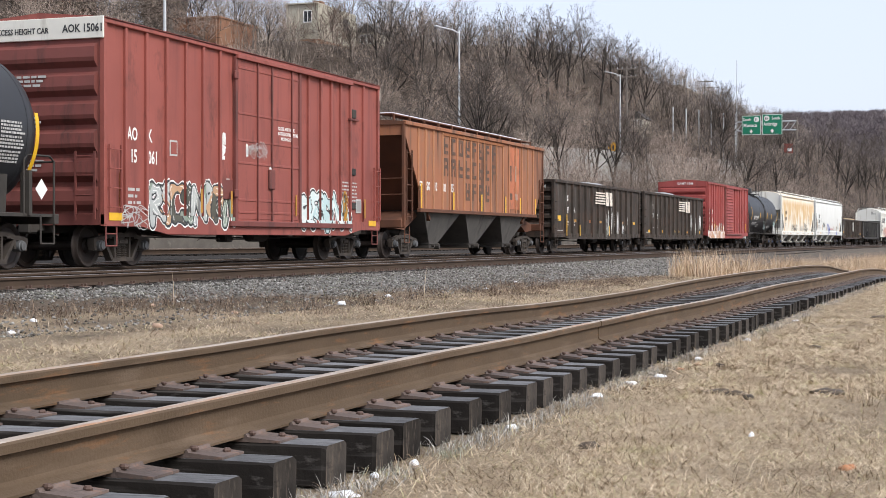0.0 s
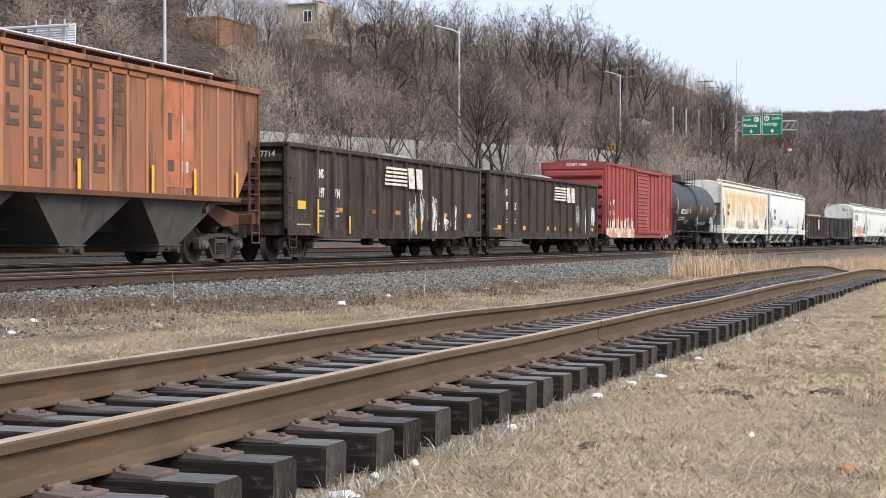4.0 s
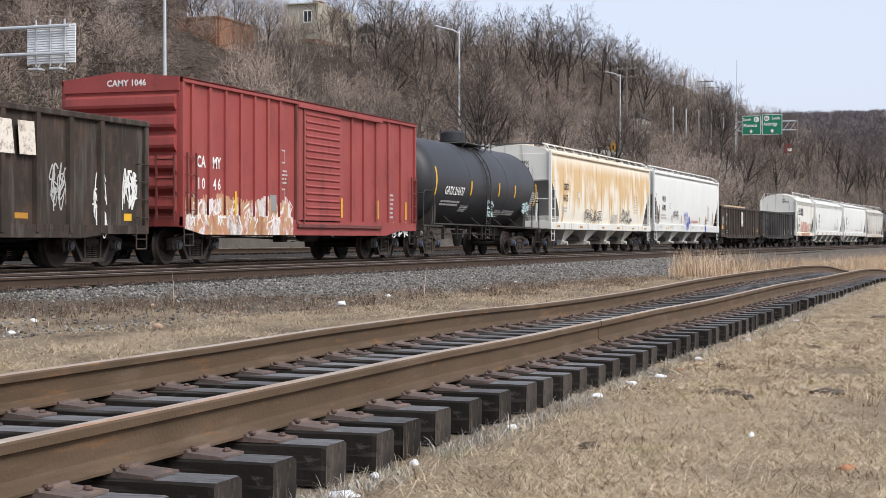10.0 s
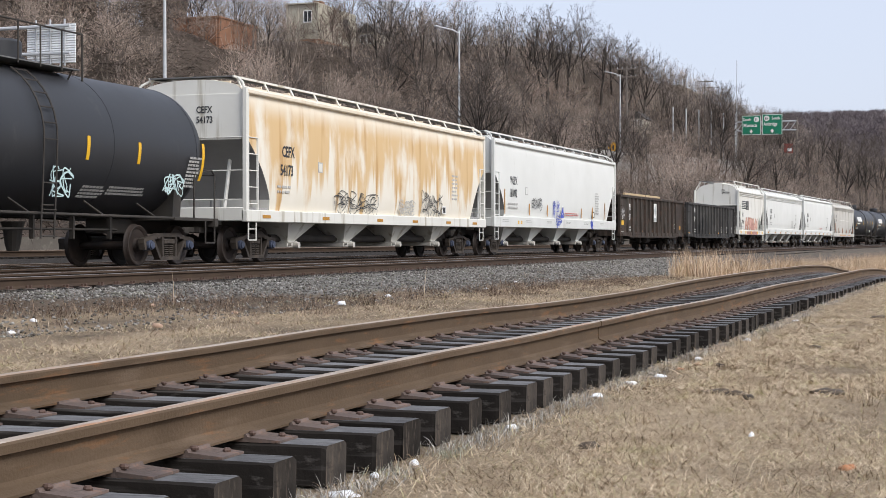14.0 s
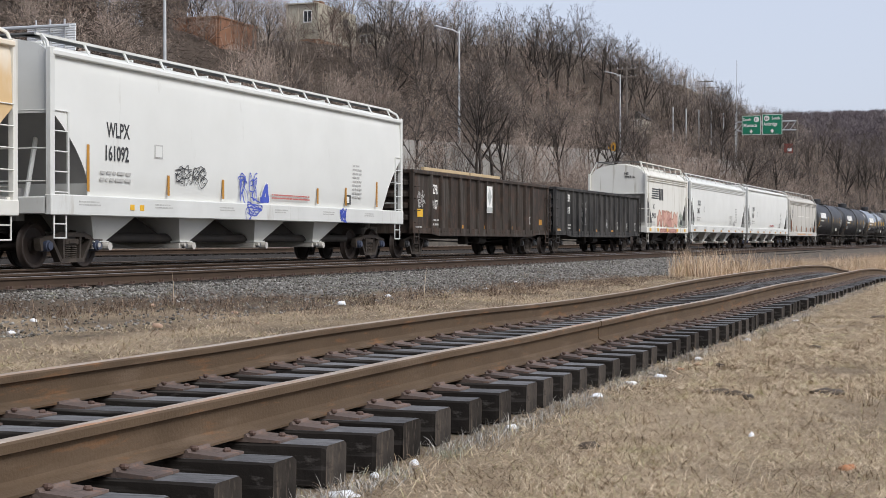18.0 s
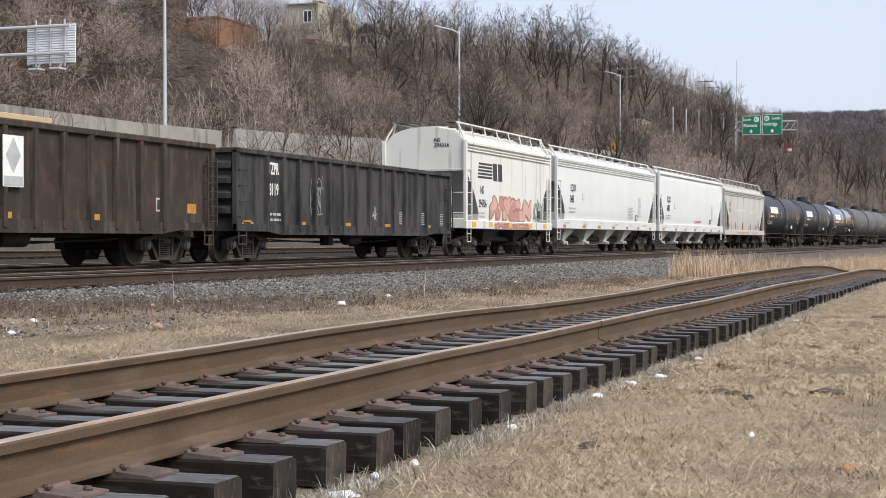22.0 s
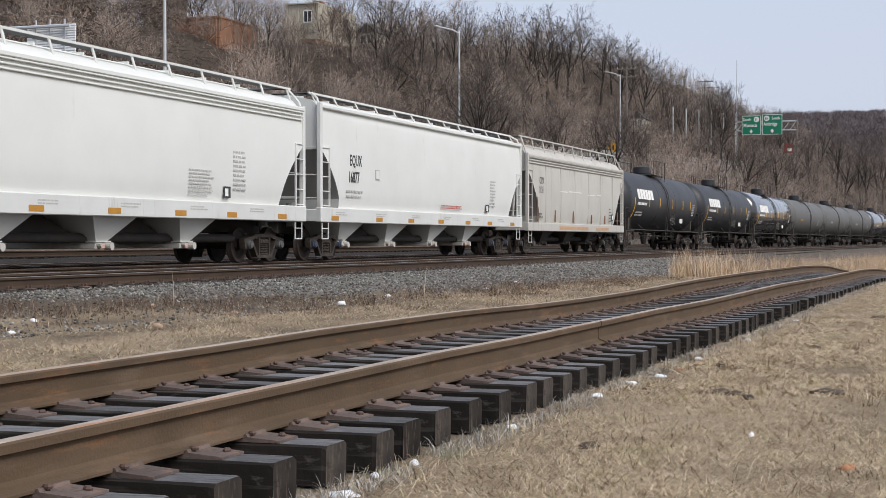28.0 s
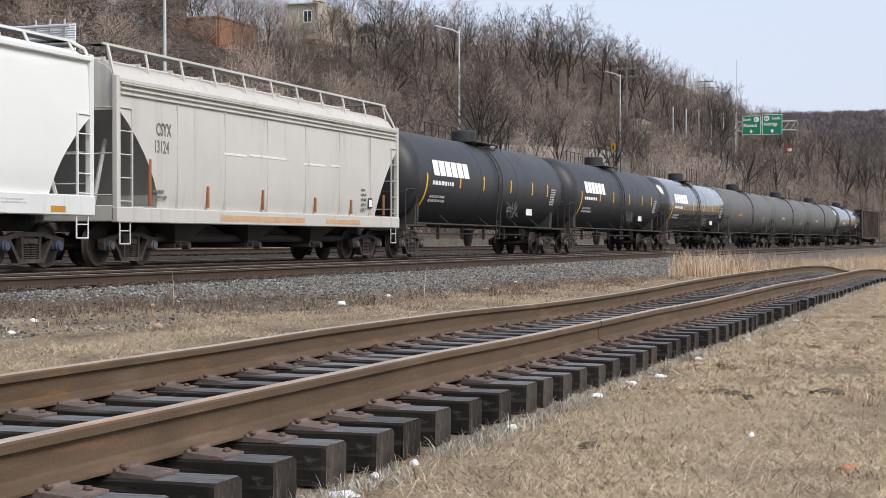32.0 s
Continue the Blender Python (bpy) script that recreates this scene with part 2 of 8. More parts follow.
def rust_runs():
    """Cream paint with broad orange runs that end at uneven heights along the side."""
    m = surface("rust_streaked_cream_paint", (0.80, 0.745, 0.64), (0.74, 0.68, 0.56), 0.6, 0.6, bump=0.03)
    nt = m.node_tree
    n, l = nt.nodes, nt.links
    b = n["Principled BSDF"]
    col = b.inputs["Base Color"].links[0].from_socket
    tc = n.new("ShaderNodeTexCoord")
    sep = n.new("ShaderNodeSeparateXYZ")
    l.new(tc.outputs["Object"], sep.inputs[0])

    def columns(scale, stretch, detail=3.0):
        mp = n.new("ShaderNodeMapping")
        mp.inputs["Scale"].default_value = stretch
        l.new(tc.outputs["Object"], mp.inputs["Vector"])
        t = n.new("ShaderNodeTexNoise")
        t.inputs["Scale"].default_value, t.inputs["Detail"].default_value = scale, detail
        l.new(mp.outputs["Vector"], t.inputs["Vector"])
        return t.outputs["Fac"]

    def calc(op, a, c, third=None):
        x = n.new("ShaderNodeMath")
        x.operation = op
        for i, q in enumerate((a, c) if third is None else (a, c, third)):
            if isinstance(q, float):
                x.inputs[i].default_value = q
            else:
                l.new(q, x.inputs[i])
        return x.outputs[0]

    def soft(v, lo, hi):
        g = n.new("ShaderNodeMapRange")
        g.interpolation_type = "SMOOTHSTEP"
        g.inputs["From Min"].default_value, g.inputs["From Max"].default_value = lo, hi
        l.new(v, g.inputs["Value"])
        return g.outputs["Result"]

    height = calc("MULTIPLY_ADD", sep.outputs["Z"], 0.37, -0.52)
    height = calc("MULTIPLY_ADD", columns(1.0, (1.25, 0, 0.02)), 2.6, calc("SUBTRACT", height, 1.3))
    height = calc("MULTIPLY_ADD", columns(1.0, (4.5, 0, 0.35)), 0.9, calc("SUBTRACT", height, 0.45))
    run = soft(height, 0.14, 0.40)
    run = calc("MULTIPLY", run, soft(columns(1.0, (1.1, 0, 0.55), 5.0), 0.30, 0.52))
    top = calc("SUBTRACT", 1.0, calc("MULTIPLY", soft(sep.outputs["Z"], 3.55, 4.1), 0.75))
    run = calc("MULTIPLY", run, top)
    for fac, colour in ((calc("MULTIPLY", run, 0.85), (0.62, 0.40, 0.165)), (calc("MULTIPLY", run, soft(columns(1.0, (3.0, 0, 0.3), 4.0), 0.5, 0.75)), (0.48, 0.265, 0.09))):
        x = n.new("ShaderNodeMix")
        x.data_type = "RGBA"
        l.new(fac, x.inputs["Factor"])
        l.new(col, x.inputs["A"])
        x.inputs["B"].default_value = (*colour, 1)
        col = x.outputs["Result"]
    l.new(col, b.inputs["Base Color"])
    return m


RUST_STREAK = rust_runs()
# Stands in for shade at the hopper ends; a plain grey on panels and tags.
SHADE_GREY = surface("shade_and_panel_grey", (0.25, 0.245, 0.235), (0.32, 0.31, 0.295), 1.0, 0.7, bump=0.05)
UNDER = surface("grimy_underframe_steel", (0.03, 0.027, 0.024), (0.055, 0.046, 0.038), 2.0, 0.8, bump=0.2)
TRUCK = surface("dusty_cast_steel", (0.032, 0.025, 0.0205), (0.075, 0.059, 0.046), 3.0, 0.8, bump=0.25, grime=(0.035, 0.028, 0.024), grime_amt=0.08, grime_scale=(5, 5, 5))
WHEEL = surface("brown_wheel_steel", (0.022, 0.0165, 0.014), (0.045, 0.031, 0.024), 4.0, 0.65, bump=0.1)
CAP_BLUE = surface("blue_bearing_cap", (0.06, 0.078, 0.13), (0.05, 0.055, 0.075), 6, 0.5)
CAP_GREY = surface("grey_bearing_cap", (0.13, 0.132, 0.135), (0.08, 0.078, 0.075), 6, 0.5)
YELLOW = surface("yellow_reflective_strip", (0.80, 0.46, 0.02), (0.70, 0.38, 0.02), 5, 0.45, bump=0.0)
AMBER = surface("faded_amber_strip", (0.50, 0.24, 0.03), (0.40, 0.19, 0.03), 5, 0.6, bump=0.0)
INK_WHITE = surface("white_lettering_paint", (0.86, 0.85, 0.81), (0.74, 0.72, 0.68), 6, 0.6, bump=0.0)
INK_DULL = surface("dull_white_lettering", (0.52, 0.51, 0.48), (0.38, 0.37, 0.35), 6, 0.7, bump=0.0)
INK_BLACK = surface("black_lettering_paint", (0.03, 0.03, 0.032), (0.05, 0.05, 0.05), 6, 0.6, bump=0.0)
INK_FADED = surface("faded_black_lettering", (0.075, 0.052, 0.042), (0.15, 0.082, 0.05), 3, 0.8, bump=0.0, grime=(0.30, 0.12, 0.058), grime_amt=0.06, grime_scale=(4, 4, 2.5))
INK_SOFT = surface("weathered_grey_lettering", (0.09, 0.085, 0.08), (0.18, 0.17, 0.155), 4, 0.7, bump=0.0)
INK_RED = surface("red_small_print", (0.5, 0.1, 0.08), (0.45, 0.12, 0.1), 4, 0.6, bump=0.0)
SPRAY_TEAL = surface("pale_teal_spray", (0.42, 0.57, 0.555), (0.52, 0.65, 0.64), 4, 0.6, bump=0.0)
SPRAY_GREEN = surface("grey_green_spray", (0.16, 0.21, 0.15), (0.30, 0.34, 0.28), 3, 0.6, bump=0.0)
SPRAY_OLIVE = surface("dark_olive_spray", (0.06, 0.062, 0.045), (0.11, 0.105, 0.08), 3, 0.6, bump=0.0)
SPRAY_GREY = surface("silver_grey_spray", (0.36, 0.38, 0.36), (0.52, 0.53, 0.50), 3, 0.6, bump=0.0)
SPRAY_PINK = surface("faded_pink_spray", (0.58, 0.32, 0.25), (0.64, 0.42, 0.33), 3, 0.6, bump=0.0)
SPRAY_PALE = surface("pale_mint_spray", (0.60, 0.70, 0.68), (0.70, 0.74, 0.70), 4, 0.6, bump=0.0)
SPRAY_ROSE = surface("dull_rose_spray", (0.42, 0.20, 0.16), (0.52, 0.28, 0.23), 3, 0.6, bump=0.0)
RUST_BROWN = surface("rust_brown_spray", (0.26, 0.115, 0.09), (0.34, 0.16, 0.12), 3, 0.6, bump=0.0)
SPRAY_TAN = surface("tan_spray", (0.55, 0.36, 0.2), (0.48, 0.28, 0.16), 3, 0.6, bump=0.0)
SPRAY_BLUE = surface("blue_spray", (0.05, 0.08, 0.42), (0.08, 0.12, 0.5), 3, 0.6, bump=0.0)
RAIL_RUST = surface("rusty_rail_steel", (0.082, 0.054, 0.032), (0.115, 0.077, 0.047), 1.6, 0.8, bump=0.35, fine=55, streak=(0.15, 0.105, 0.07), streak_amt=0.55, streak_scale=(1.5, 5, 9), streak_soft=0.2, spec=0.25, grime=(0.22, 0.105, 0.045), grime_amt=0.06, grime_scale=(1.8, 4, 14))
RAIL_HEAD = surface("worn_rail_head", (0.28, 0.205, 0.145), (0.43, 0.36, 0.295), 1.6, 0.55, metal=0.1, bump=0.3, fine=50, streak=(0.36, 0.19, 0.10), streak_amt=0.54, streak_scale=(0.8, 14, 8), grime=(0.52, 0.47, 0.43), grime_amt=0.08, grime_scale=(7, 40, 40))
RAIL_SHINY = surface("polished_rail_head", (0.30, 0.28, 0.26), (0.38, 0.36, 0.34), 2, 0.35, metal=0.6, bump=0.03)
RAIL_MAIN = surface("brown_rail_web", (0.05, 0.034, 0.024), (0.075, 0.05, 0.034), 1.5, 0.85, spec=0.2, bump=0.1)
PLATE = surface("rusty_tie_plate", (0.085, 0.062, 0.052), (0.155, 0.112, 0.093), 9.0, 0.75, bump=0.4, vary=0.3, streak=(0.20, 0.12, 0.085), streak_amt=0.56, streak_scale=(25, 12, 25), grime=(0.05, 0.04, 0.036), grime_amt=0.08, grime_scale=(20, 20, 20))
SPIKE = surface("rusty_spike", (0.08, 0.05, 0.04), (0.12, 0.07, 0.05), 9, 0.7, bump=0.2)
SNOW = surface("old_snow", (0.82, 0.83, 0.85), (0.76, 0.77, 0.8), 6, 0.6, bump=0.3)
CONCRETE = surface("weathered_concrete", (0.36, 0.33, 0.28), (0.28, 0.255, 0.215), 0.8, 0.85, bump=0.2, streak=(0.20, 0.18, 0.15), streak_amt=0.52, streak_scale=(1.2, 1.2, 0.2))
RUBBLE = surface("dirty_rubble_wall", (0.14, 0.122, 0.102), (0.09, 0.078, 0.066), 1.5, 0.9, bump=0.4, grime=(0.22, 0.2, 0.17), grime_amt=0.05, grime_scale=(3, 3, 3))
CONCRETE_PALE = surface("pale_concrete", (0.36, 0.345, 0.315), (0.28, 0.268, 0.245), 0.6, 0.85, bump=0.2, streak=(0.3, 0.28, 0.25), streak_amt=0.56)
GALV = surface("galvanised_steel", (0.56, 0.57, 0.58), (0.46, 0.47, 0.48), 3, 0.5, metal=0.15, bump=0.03)
GALV_BRIGHT = surface("bright_aluminium", (0.80, 0.81, 0.82), (0.72, 0.73, 0.74), 3, 0.45, metal=0.0, bump=0.03)
LOAD = surface("grey_scrap_load", (0.24, 0.235, 0.23), (0.36, 0.355, 0.35), 4.0, 0.9, bump=0.8, fine=14)
LUMBER = surface("fresh_lumber", (0.55, 0.42, 0.25), (0.48, 0.35, 0.2), 5, 0.7, bump=0.1)

# ---- the lie of the land ----
CURVE, CURVE_X = 1.713e-4, 45.57


def bend(x):
    """How far the main line and the road have swung towards -y at x."""
    return CURVE * max(0.0, x - CURVE_X) ** 2


def lerp_table(x, table):
    for (x0, a), (x1, b) in zip(table, table[1:]):
        if x <= x1:
            k = max(0.0, (x - x0) / (x1 - x0))
            return a + (b - a) * k
    return table[-1][1]


def ease(k):
    k = min(1.0, max(0.0, k))
    return k * k * (3 - 2 * k)


PANEL_Z = [(-10, -0.098), (6, -0.098), (9, -0.092), (14, -0.095), (17, -0.125), (20.5, -0.125), (25, -0.1), (30, -0.11), (36, -0.12), (41, -0.135), (45, -0.18), (48, -0.245), (51.5, -0.37), (56, -0.5), (62, -0.66), (70, -0.7)]
PANEL_Y = 3.83


def panel_z(x):
    return (lerp_table(x - 1, PANEL_Z) + lerp_table(x, PANEL_Z) + lerp_table(x + 1, PANEL_Z)) / 3


def panel_lean(x):
    return 0.014 * ease((x - 8.5) / 2) * (1 - ease((x - 13) / 3)) + 0.042 * ease((x - 20) / 12) * (1 - ease((x - 47) / 8))


def road_z(x):
    return lerp_table(x, [(-400, 6.1), (80, 6.1), (100, 6.7), (170, 9.6), (300, 13.5), (450, 15.5), (900, 16)])


def hill_top(x):
    return lerp_table(x, [(-400, 19), (60, 19), (130, 20.3), (160, 22.8), (190, 26.7), (222, 30), (252, 32.5), (290, 33), (330, 33), (400, 29), (480, 25), (600, 23), (1000, 20)])


TOE = [(8, 13.2), (15, 12.6), (18, 11.6), (21.5, 10.2), (27, 9.3), (45, 9.1), (80, 9.4)]


def toe(x):
    """Where the ballast of the main line ends, before the bend is taken off."""
    return lerp_table(x, TOE)


def land(x, y):
    yb = y + bend(min(x, 700))
    low = panel_z(x) - 0.385
    if yb < 7.5:
        z = low + 0.03 * noise.noise((x * 0.35, y * 0.35, 0)) * min(1, abs(y - PANEL_Y) / 3)
        if y > 5.3:
            z += 0.04 * (y - 5.3)
    elif yb < 21.3:
        base = low + 0.09
        z = base + (-0.215 - base) * ease((yb - 8.6) / 4.2)
        z += 0.025 * noise.noise((x * 0.8, y * 0.8, 2))
    elif yb < 45.0:
        z = lerp_table(yb, [(21.3, -0.215), (23, -0.3), (25.5, 0.02), (29.0, 0.06), (31, 0.3), (36, 1.6), (45.0, road_z(x) - 2.4)])
        z += 0.06 * noise.noise((x * 0.3, y * 0.3, 4))
    elif yb < 57:
        z = road_z(x) - 2.4 + 2.4 * ease((yb - 45.0) / 0.3)
    else:
        top = hill_top(x)
        z = road_z(x) + (top - road_z(x)) * ease((yb - 56) / 20) + min(4, max(0, yb - 83) * 0.05)
        z += 1.2 * noise.noise((x * 0.05, y * 0.08, 7)) * ease((yb - 57) / 10)
    if x > 600:
        z += 84 * ease((x - 650) / 800) * ease((y + 420) / 400)
    if y < -60:
        z -= 0.4 * ease((-60 - y) / 100)
    return z


def steps(*spans):
    out = []
    for a, b, d in spans:
        n = max(1, round((b - a) / d))
        out += [a + (b - a) * i / n for i in range(n)]
    return out + [spans[-1][1]]


def ground_material():
    m = bpy.data.materials.new("winter_ground")
    m.use_nodes = True
    nt = m.node_tree
    n, l = nt.nodes, nt.links
    b = n["Principled BSDF"]
    tc = n.new("ShaderNodeTexCoord")

    def tex(s, d=6, r=0.65):
        t = n.new("ShaderNodeTexNoise")
        t.inputs["Scale"].default_value, t.inputs["Detail"].default_value, t.inputs["Roughness"].default_value = s, d, r
        l.new(tc.outputs["Object"], t.inputs["Vector"])
        return t.outputs["Fac"]

    def mix(f, a, c):
        x = n.new("ShaderNodeMix")
        x.data_type = "RGBA"
        l.new(f, x.inputs["Factor"])
        l.new(a, x.inputs["A"])
        l.new(c, x.inputs["B"])
        return x.outputs["Result"]

    def ramp(f, stops):
        r = ramp_node(nt, stops)
        l.new(f, r.inputs["Fac"])
        return r.outputs["Color"]

    grass = ramp(tex(38.0, 8, 0.75), [(0.32, (0.03, 0.023, 0.017)), (0.44, (0.15, 0.113, 0.075)), (0.56, (0.42, 0.325, 0.215)), (0.7, (0.25, 0.19, 0.125))])
    broad = ramp(tex(0.9, 4), [(0.30, (0.16, 0.12, 0.08)), (0.45, (0.36, 0.277, 0.18)), (0.7, (0.48, 0.373, 0.25))])
    half = n.new("ShaderNodeMix")
    half.data_type = "RGBA"
    half.inputs["Factor"].default_value = 0.5
    l.new(grass, half.inputs["A"])
    l.new(broad, half.inputs["B"])
    stone = ramp(tex(18.0, 6, 0.75), [(0.32, (0.055, 0.052, 0.047)), (0.5, (0.16, 0.153, 0.14)), (0.68, (0.30, 0.29, 0.27))])
    soil = ramp(tex(22.0, 10, 0.85), [(0.34, (0.02, 0.015, 0.0115)), (0.48, (0.062, 0.046, 0.035)), (0.58, (0.115, 0.088, 0.067)), (0.70, (0.22, 0.172, 0.128))])
    g = n.new("ShaderNodeAttribute")
    g.attribute_name = "gravel"
    s = n.new("ShaderNodeAttribute")
    s.attribute_name = "litter"
    col = mix(s.outputs["Fac"], half.outputs["Result"], soil)
    col = mix(g.outputs["Fac"], col, stone)
    o = n.new("ShaderNodeAttribute")
    o.attribute_name = "track_bed"
    bed = ramp(tex(14.0, 6, 0.75), [(0.3, (0.016, 0.0138, 0.012)), (0.52, (0.04, 0.034, 0.029)), (0.7, (0.08, 0.07, 0.061))])
    col = mix(o.outputs["Fac"], col, bed)
    q = n.new("ShaderNodeAttribute")
    q.attribute_name = "leaf_mould"
    leaves = ramp(tex(3.0, 8, 0.75), [(0.3, (0.03, 0.023, 0.018)), (0.5, (0.07, 0.053, 0.042)), (0.7, (0.125, 0.095, 0.075))])
    col = mix(q.outputs["Fac"], col, leaves)
    l.new(col, b.inputs["Base Color"])
    b.inputs["Roughness"].default_value = 0.95
    b.inputs["Specular IOR Level"].default_value = 0.15
    bp = n.new("ShaderNodeBump")
    bp.inputs["Strength"].default_value, bp.inputs["Distance"].default_value = 0.7, 0.03
    l.new(tex(30.0, 8, 0.8), bp.inputs["Height"])
    l.new(bp.outputs["Normal"], b.inputs["Normal"])
    return m


def make_ground():
    xs = steps((-600, -60, 60), (-60, 0, 6), (0, 60, 0.4), (60, 200, 3), (200, 700, 10), (700, 3200, 100))
    ys = steps((-1500, -100, 200), (-100, -12, 8), (-12, 12, 0.35), (12, 32, 0.5), (32, 44, 1.5), (44, 46, 0.25), (46, 58, 2), (58, 110, 2.5), (110, 300, 20), (300, 1500, 120))
    verts, gravel, litter, bed, mould = [], [], [], [], []
    for x in xs:
        for y in ys:
            yy = y - (bend(min(x, 700)) if 12 <= y else 0)
            verts.append((x, yy, land(x, yy)))
            yb = yy + bend(min(x, 700))
            wob = 1.0 * noise.noise((x * 0.5, y * 0.5, 9)) + 1.1 * noise.noise((x * 0.13, y * 0.2, 19))
            gravel.append((1 - 0.75 * ease((x - 58) / 20)) * (0.9 - 0.45 * ease((yb - 13.4) / 0.8)) * ease((yb + 0.7 * wob - toe(x)) / 0.9) * (1 - ease((yb + wob - 23.5) / 3)))
            lt = ease((yb + 0.8 * wob - toe(x) + 2.3) / 1.1) * (0.85 - 0.4 * ease((x - 21) / 6) * (1 - ease((yb - 11) / 2))) + 0.1 * ease((yb - 29) / 3)
            if 5.2 < yb < 11:
                lt = max(lt, 0.35 + 0.9 * noise.noise((x * 0.55, y * 1.1, 33)))
            if x > 50 and yb > 6:
                lt = max(lt, 0.9 * ease((x - 55) / 15))
            if yb < 2.6:
                lt = max(lt, 0.9 * noise.noise((x * 0.8, y * 0.9, 41)) - 0.05)
            d = abs(y - 2.45) if y < 3.83 else abs(y - 5.3)
            lt = max(lt, 0.5 * (1 - ease((d - 0.0) / 0.3))) if x < 60 else lt
            lt = max(lt, 0.55 if 2.5 < y < 5.2 and x < 60 else 0)
            litter.append(min(1, lt))
            mould.append(0.95 * ease((yb - 29.5) / 2))
            bed.append(0.95 * ease((yb + 0.3 * wob - 13.5) / 0.7) * (1 - ease((yb + wob - 29) / 2)))
    n = len(ys)
    faces = [(i * n + j, (i + 1) * n + j, (i + 1) * n + j + 1, i * n + j + 1) for i in range(len(xs) - 1) for j in range(n - 1)]
    me = raw_mesh("ground", verts, faces, ground_material())
    for name, vals in (("gravel", gravel), ("litter", litter), ("track_bed", bed), ("leaf_mould", mould)):
        at = me.attributes.new(name, "FLOAT", "POINT")
        at.data.foreach_set("value", np.array(vals, dtype=np.float32))
    for p in me.polygons:
        p.use_smooth = True
    tagged(new("ground", me), "dry winter grass, railway gravel and leaf-strewn hillside", "ground", kind="structure")


make_ground()

# ---- main line tracks ----
RAIL_PROFILE = [(-0.070, -0.180), (0.070, -0.180), (0.070, -0.170), (0.016, -0.150), (0.009, -0.135), (0.009, -0.060), (0.014, -0.046), (0.0365, -0.038), (0.0365, -0.008), (0.030, 0.0),
                (-0.030, 0.0), (-0.0365, -0.008), (-0.0365, -0.038), (-0.014, -0.046), (-0.009, -0.060), (-0.009, -0.135), (-0.016, -0.150), (-0.070, -0.170)]


def rail_shapes(path):
    """Body and running surface of a rail along a list of (x, y, z) points of its head."""
    body, head = Shape(), Shape()
    body.loft([[(x, y + a, z + c) for a, c in RAIL_PROFILE] for x, y, z in path])
    head.loft([[(x, y - 0.029, z - 0.001), (x, y + 0.029, z - 0.001), (x, y + 0.024, z + 0.0035), (x, y - 0.024, z + 0.0035)] for x, y, z in path])
    return body, head


MAIN_Y = 18.70
TRACKS = [("main_track", MAIN_Y, 0.0, True), ("main_track", 15.05, -0.01, True), ("siding_track", 27.6, 0.26, False), ("siding_track", 23.3, -0.06, False)]
MAIN_XS = steps((-60, 60, 10), (60, 400, 8), (400, 700, 20))


def make_main_tracks():
    tie = Shape().box(-0.115, 0.115, -1.30, 1.30, -0.37, -0.19, 0.012).mesh("tie", TIE)
    plate = Shape().box(-0.10, 0.10, -0.17, 0.17, -0.19, -0.178, 0.003).mesh("tie_plate", PLATE)
    spike = Shape().box(-0.012, 0.012, -0.02, 0.02, -0.18, -0.13, 0.004).mesh("spike", SPIKE)
    for k, (name, yc, z, shiny) in enumerate(TRACKS):
        tr = thing(name, "railway track of brown steel rails on wooden ties in grey ballast" if shiny else "rusty siding track with brown rails on old ties", "railway track", "parallel railway tracks")
        for s in (-0.755, 0.755):
            body, head = rail_shapes([(x, yc + s - bend(x), z) for x in MAIN_XS])
            r = part("rail", body, RAIL_MAIN, tr)
            part("rail_head", head, RAIL_SHINY if shiny else RAIL_HEAD, r, "worn running surface")
        x = 12.0
        count = 0
        joined = Shape()
        while x < 320:
            y = yc - bend(x)
            if k < 2 and x < 75:
                t = part("tie", tie, TIE, tr, at=pose(x, y, z + random.uniform(-0.012, 0.006)))
                if k == 1:
                    for s in (-0.755, 0.755):
                        part("tie_plate", plate, PLATE, t, at=pose(0, s, 0))
                    part("spike", spike, SPIKE, t, at=pose(0.05, -0.755 - 0.085, 0))
                    part("spike", spike, SPIKE, t, at=pose(-0.05, -0.755 - 0.085, 0))
            elif k < 2 or x < 160:
                joined.box(x - 0.115, x + 0.115, y - 1.3, y + 1.3, z - 0.37, z - 0.19)
            x += 0.52 * random.uniform(0.96, 1.04)
        ob = part("far_ties", joined, TIE, tr)
        ob["kind"] = "stuff"


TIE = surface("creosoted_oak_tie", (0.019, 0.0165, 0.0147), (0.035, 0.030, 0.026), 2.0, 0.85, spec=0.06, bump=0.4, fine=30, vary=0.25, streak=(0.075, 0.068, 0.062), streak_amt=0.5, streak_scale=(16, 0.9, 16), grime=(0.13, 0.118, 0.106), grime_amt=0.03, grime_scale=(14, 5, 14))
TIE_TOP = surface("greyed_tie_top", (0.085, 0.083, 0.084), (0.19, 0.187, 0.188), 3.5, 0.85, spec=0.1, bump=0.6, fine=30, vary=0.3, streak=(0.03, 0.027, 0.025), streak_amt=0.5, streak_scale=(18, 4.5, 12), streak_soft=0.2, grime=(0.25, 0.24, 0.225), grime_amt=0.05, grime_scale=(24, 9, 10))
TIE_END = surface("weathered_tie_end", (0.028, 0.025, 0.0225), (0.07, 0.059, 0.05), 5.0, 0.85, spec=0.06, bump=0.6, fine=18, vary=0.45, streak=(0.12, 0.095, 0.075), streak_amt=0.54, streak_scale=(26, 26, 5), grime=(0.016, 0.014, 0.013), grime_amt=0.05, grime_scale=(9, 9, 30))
make_main_tracks()


# ---- track panel of new ties beside the line ----
TIE_HALF = 1.235


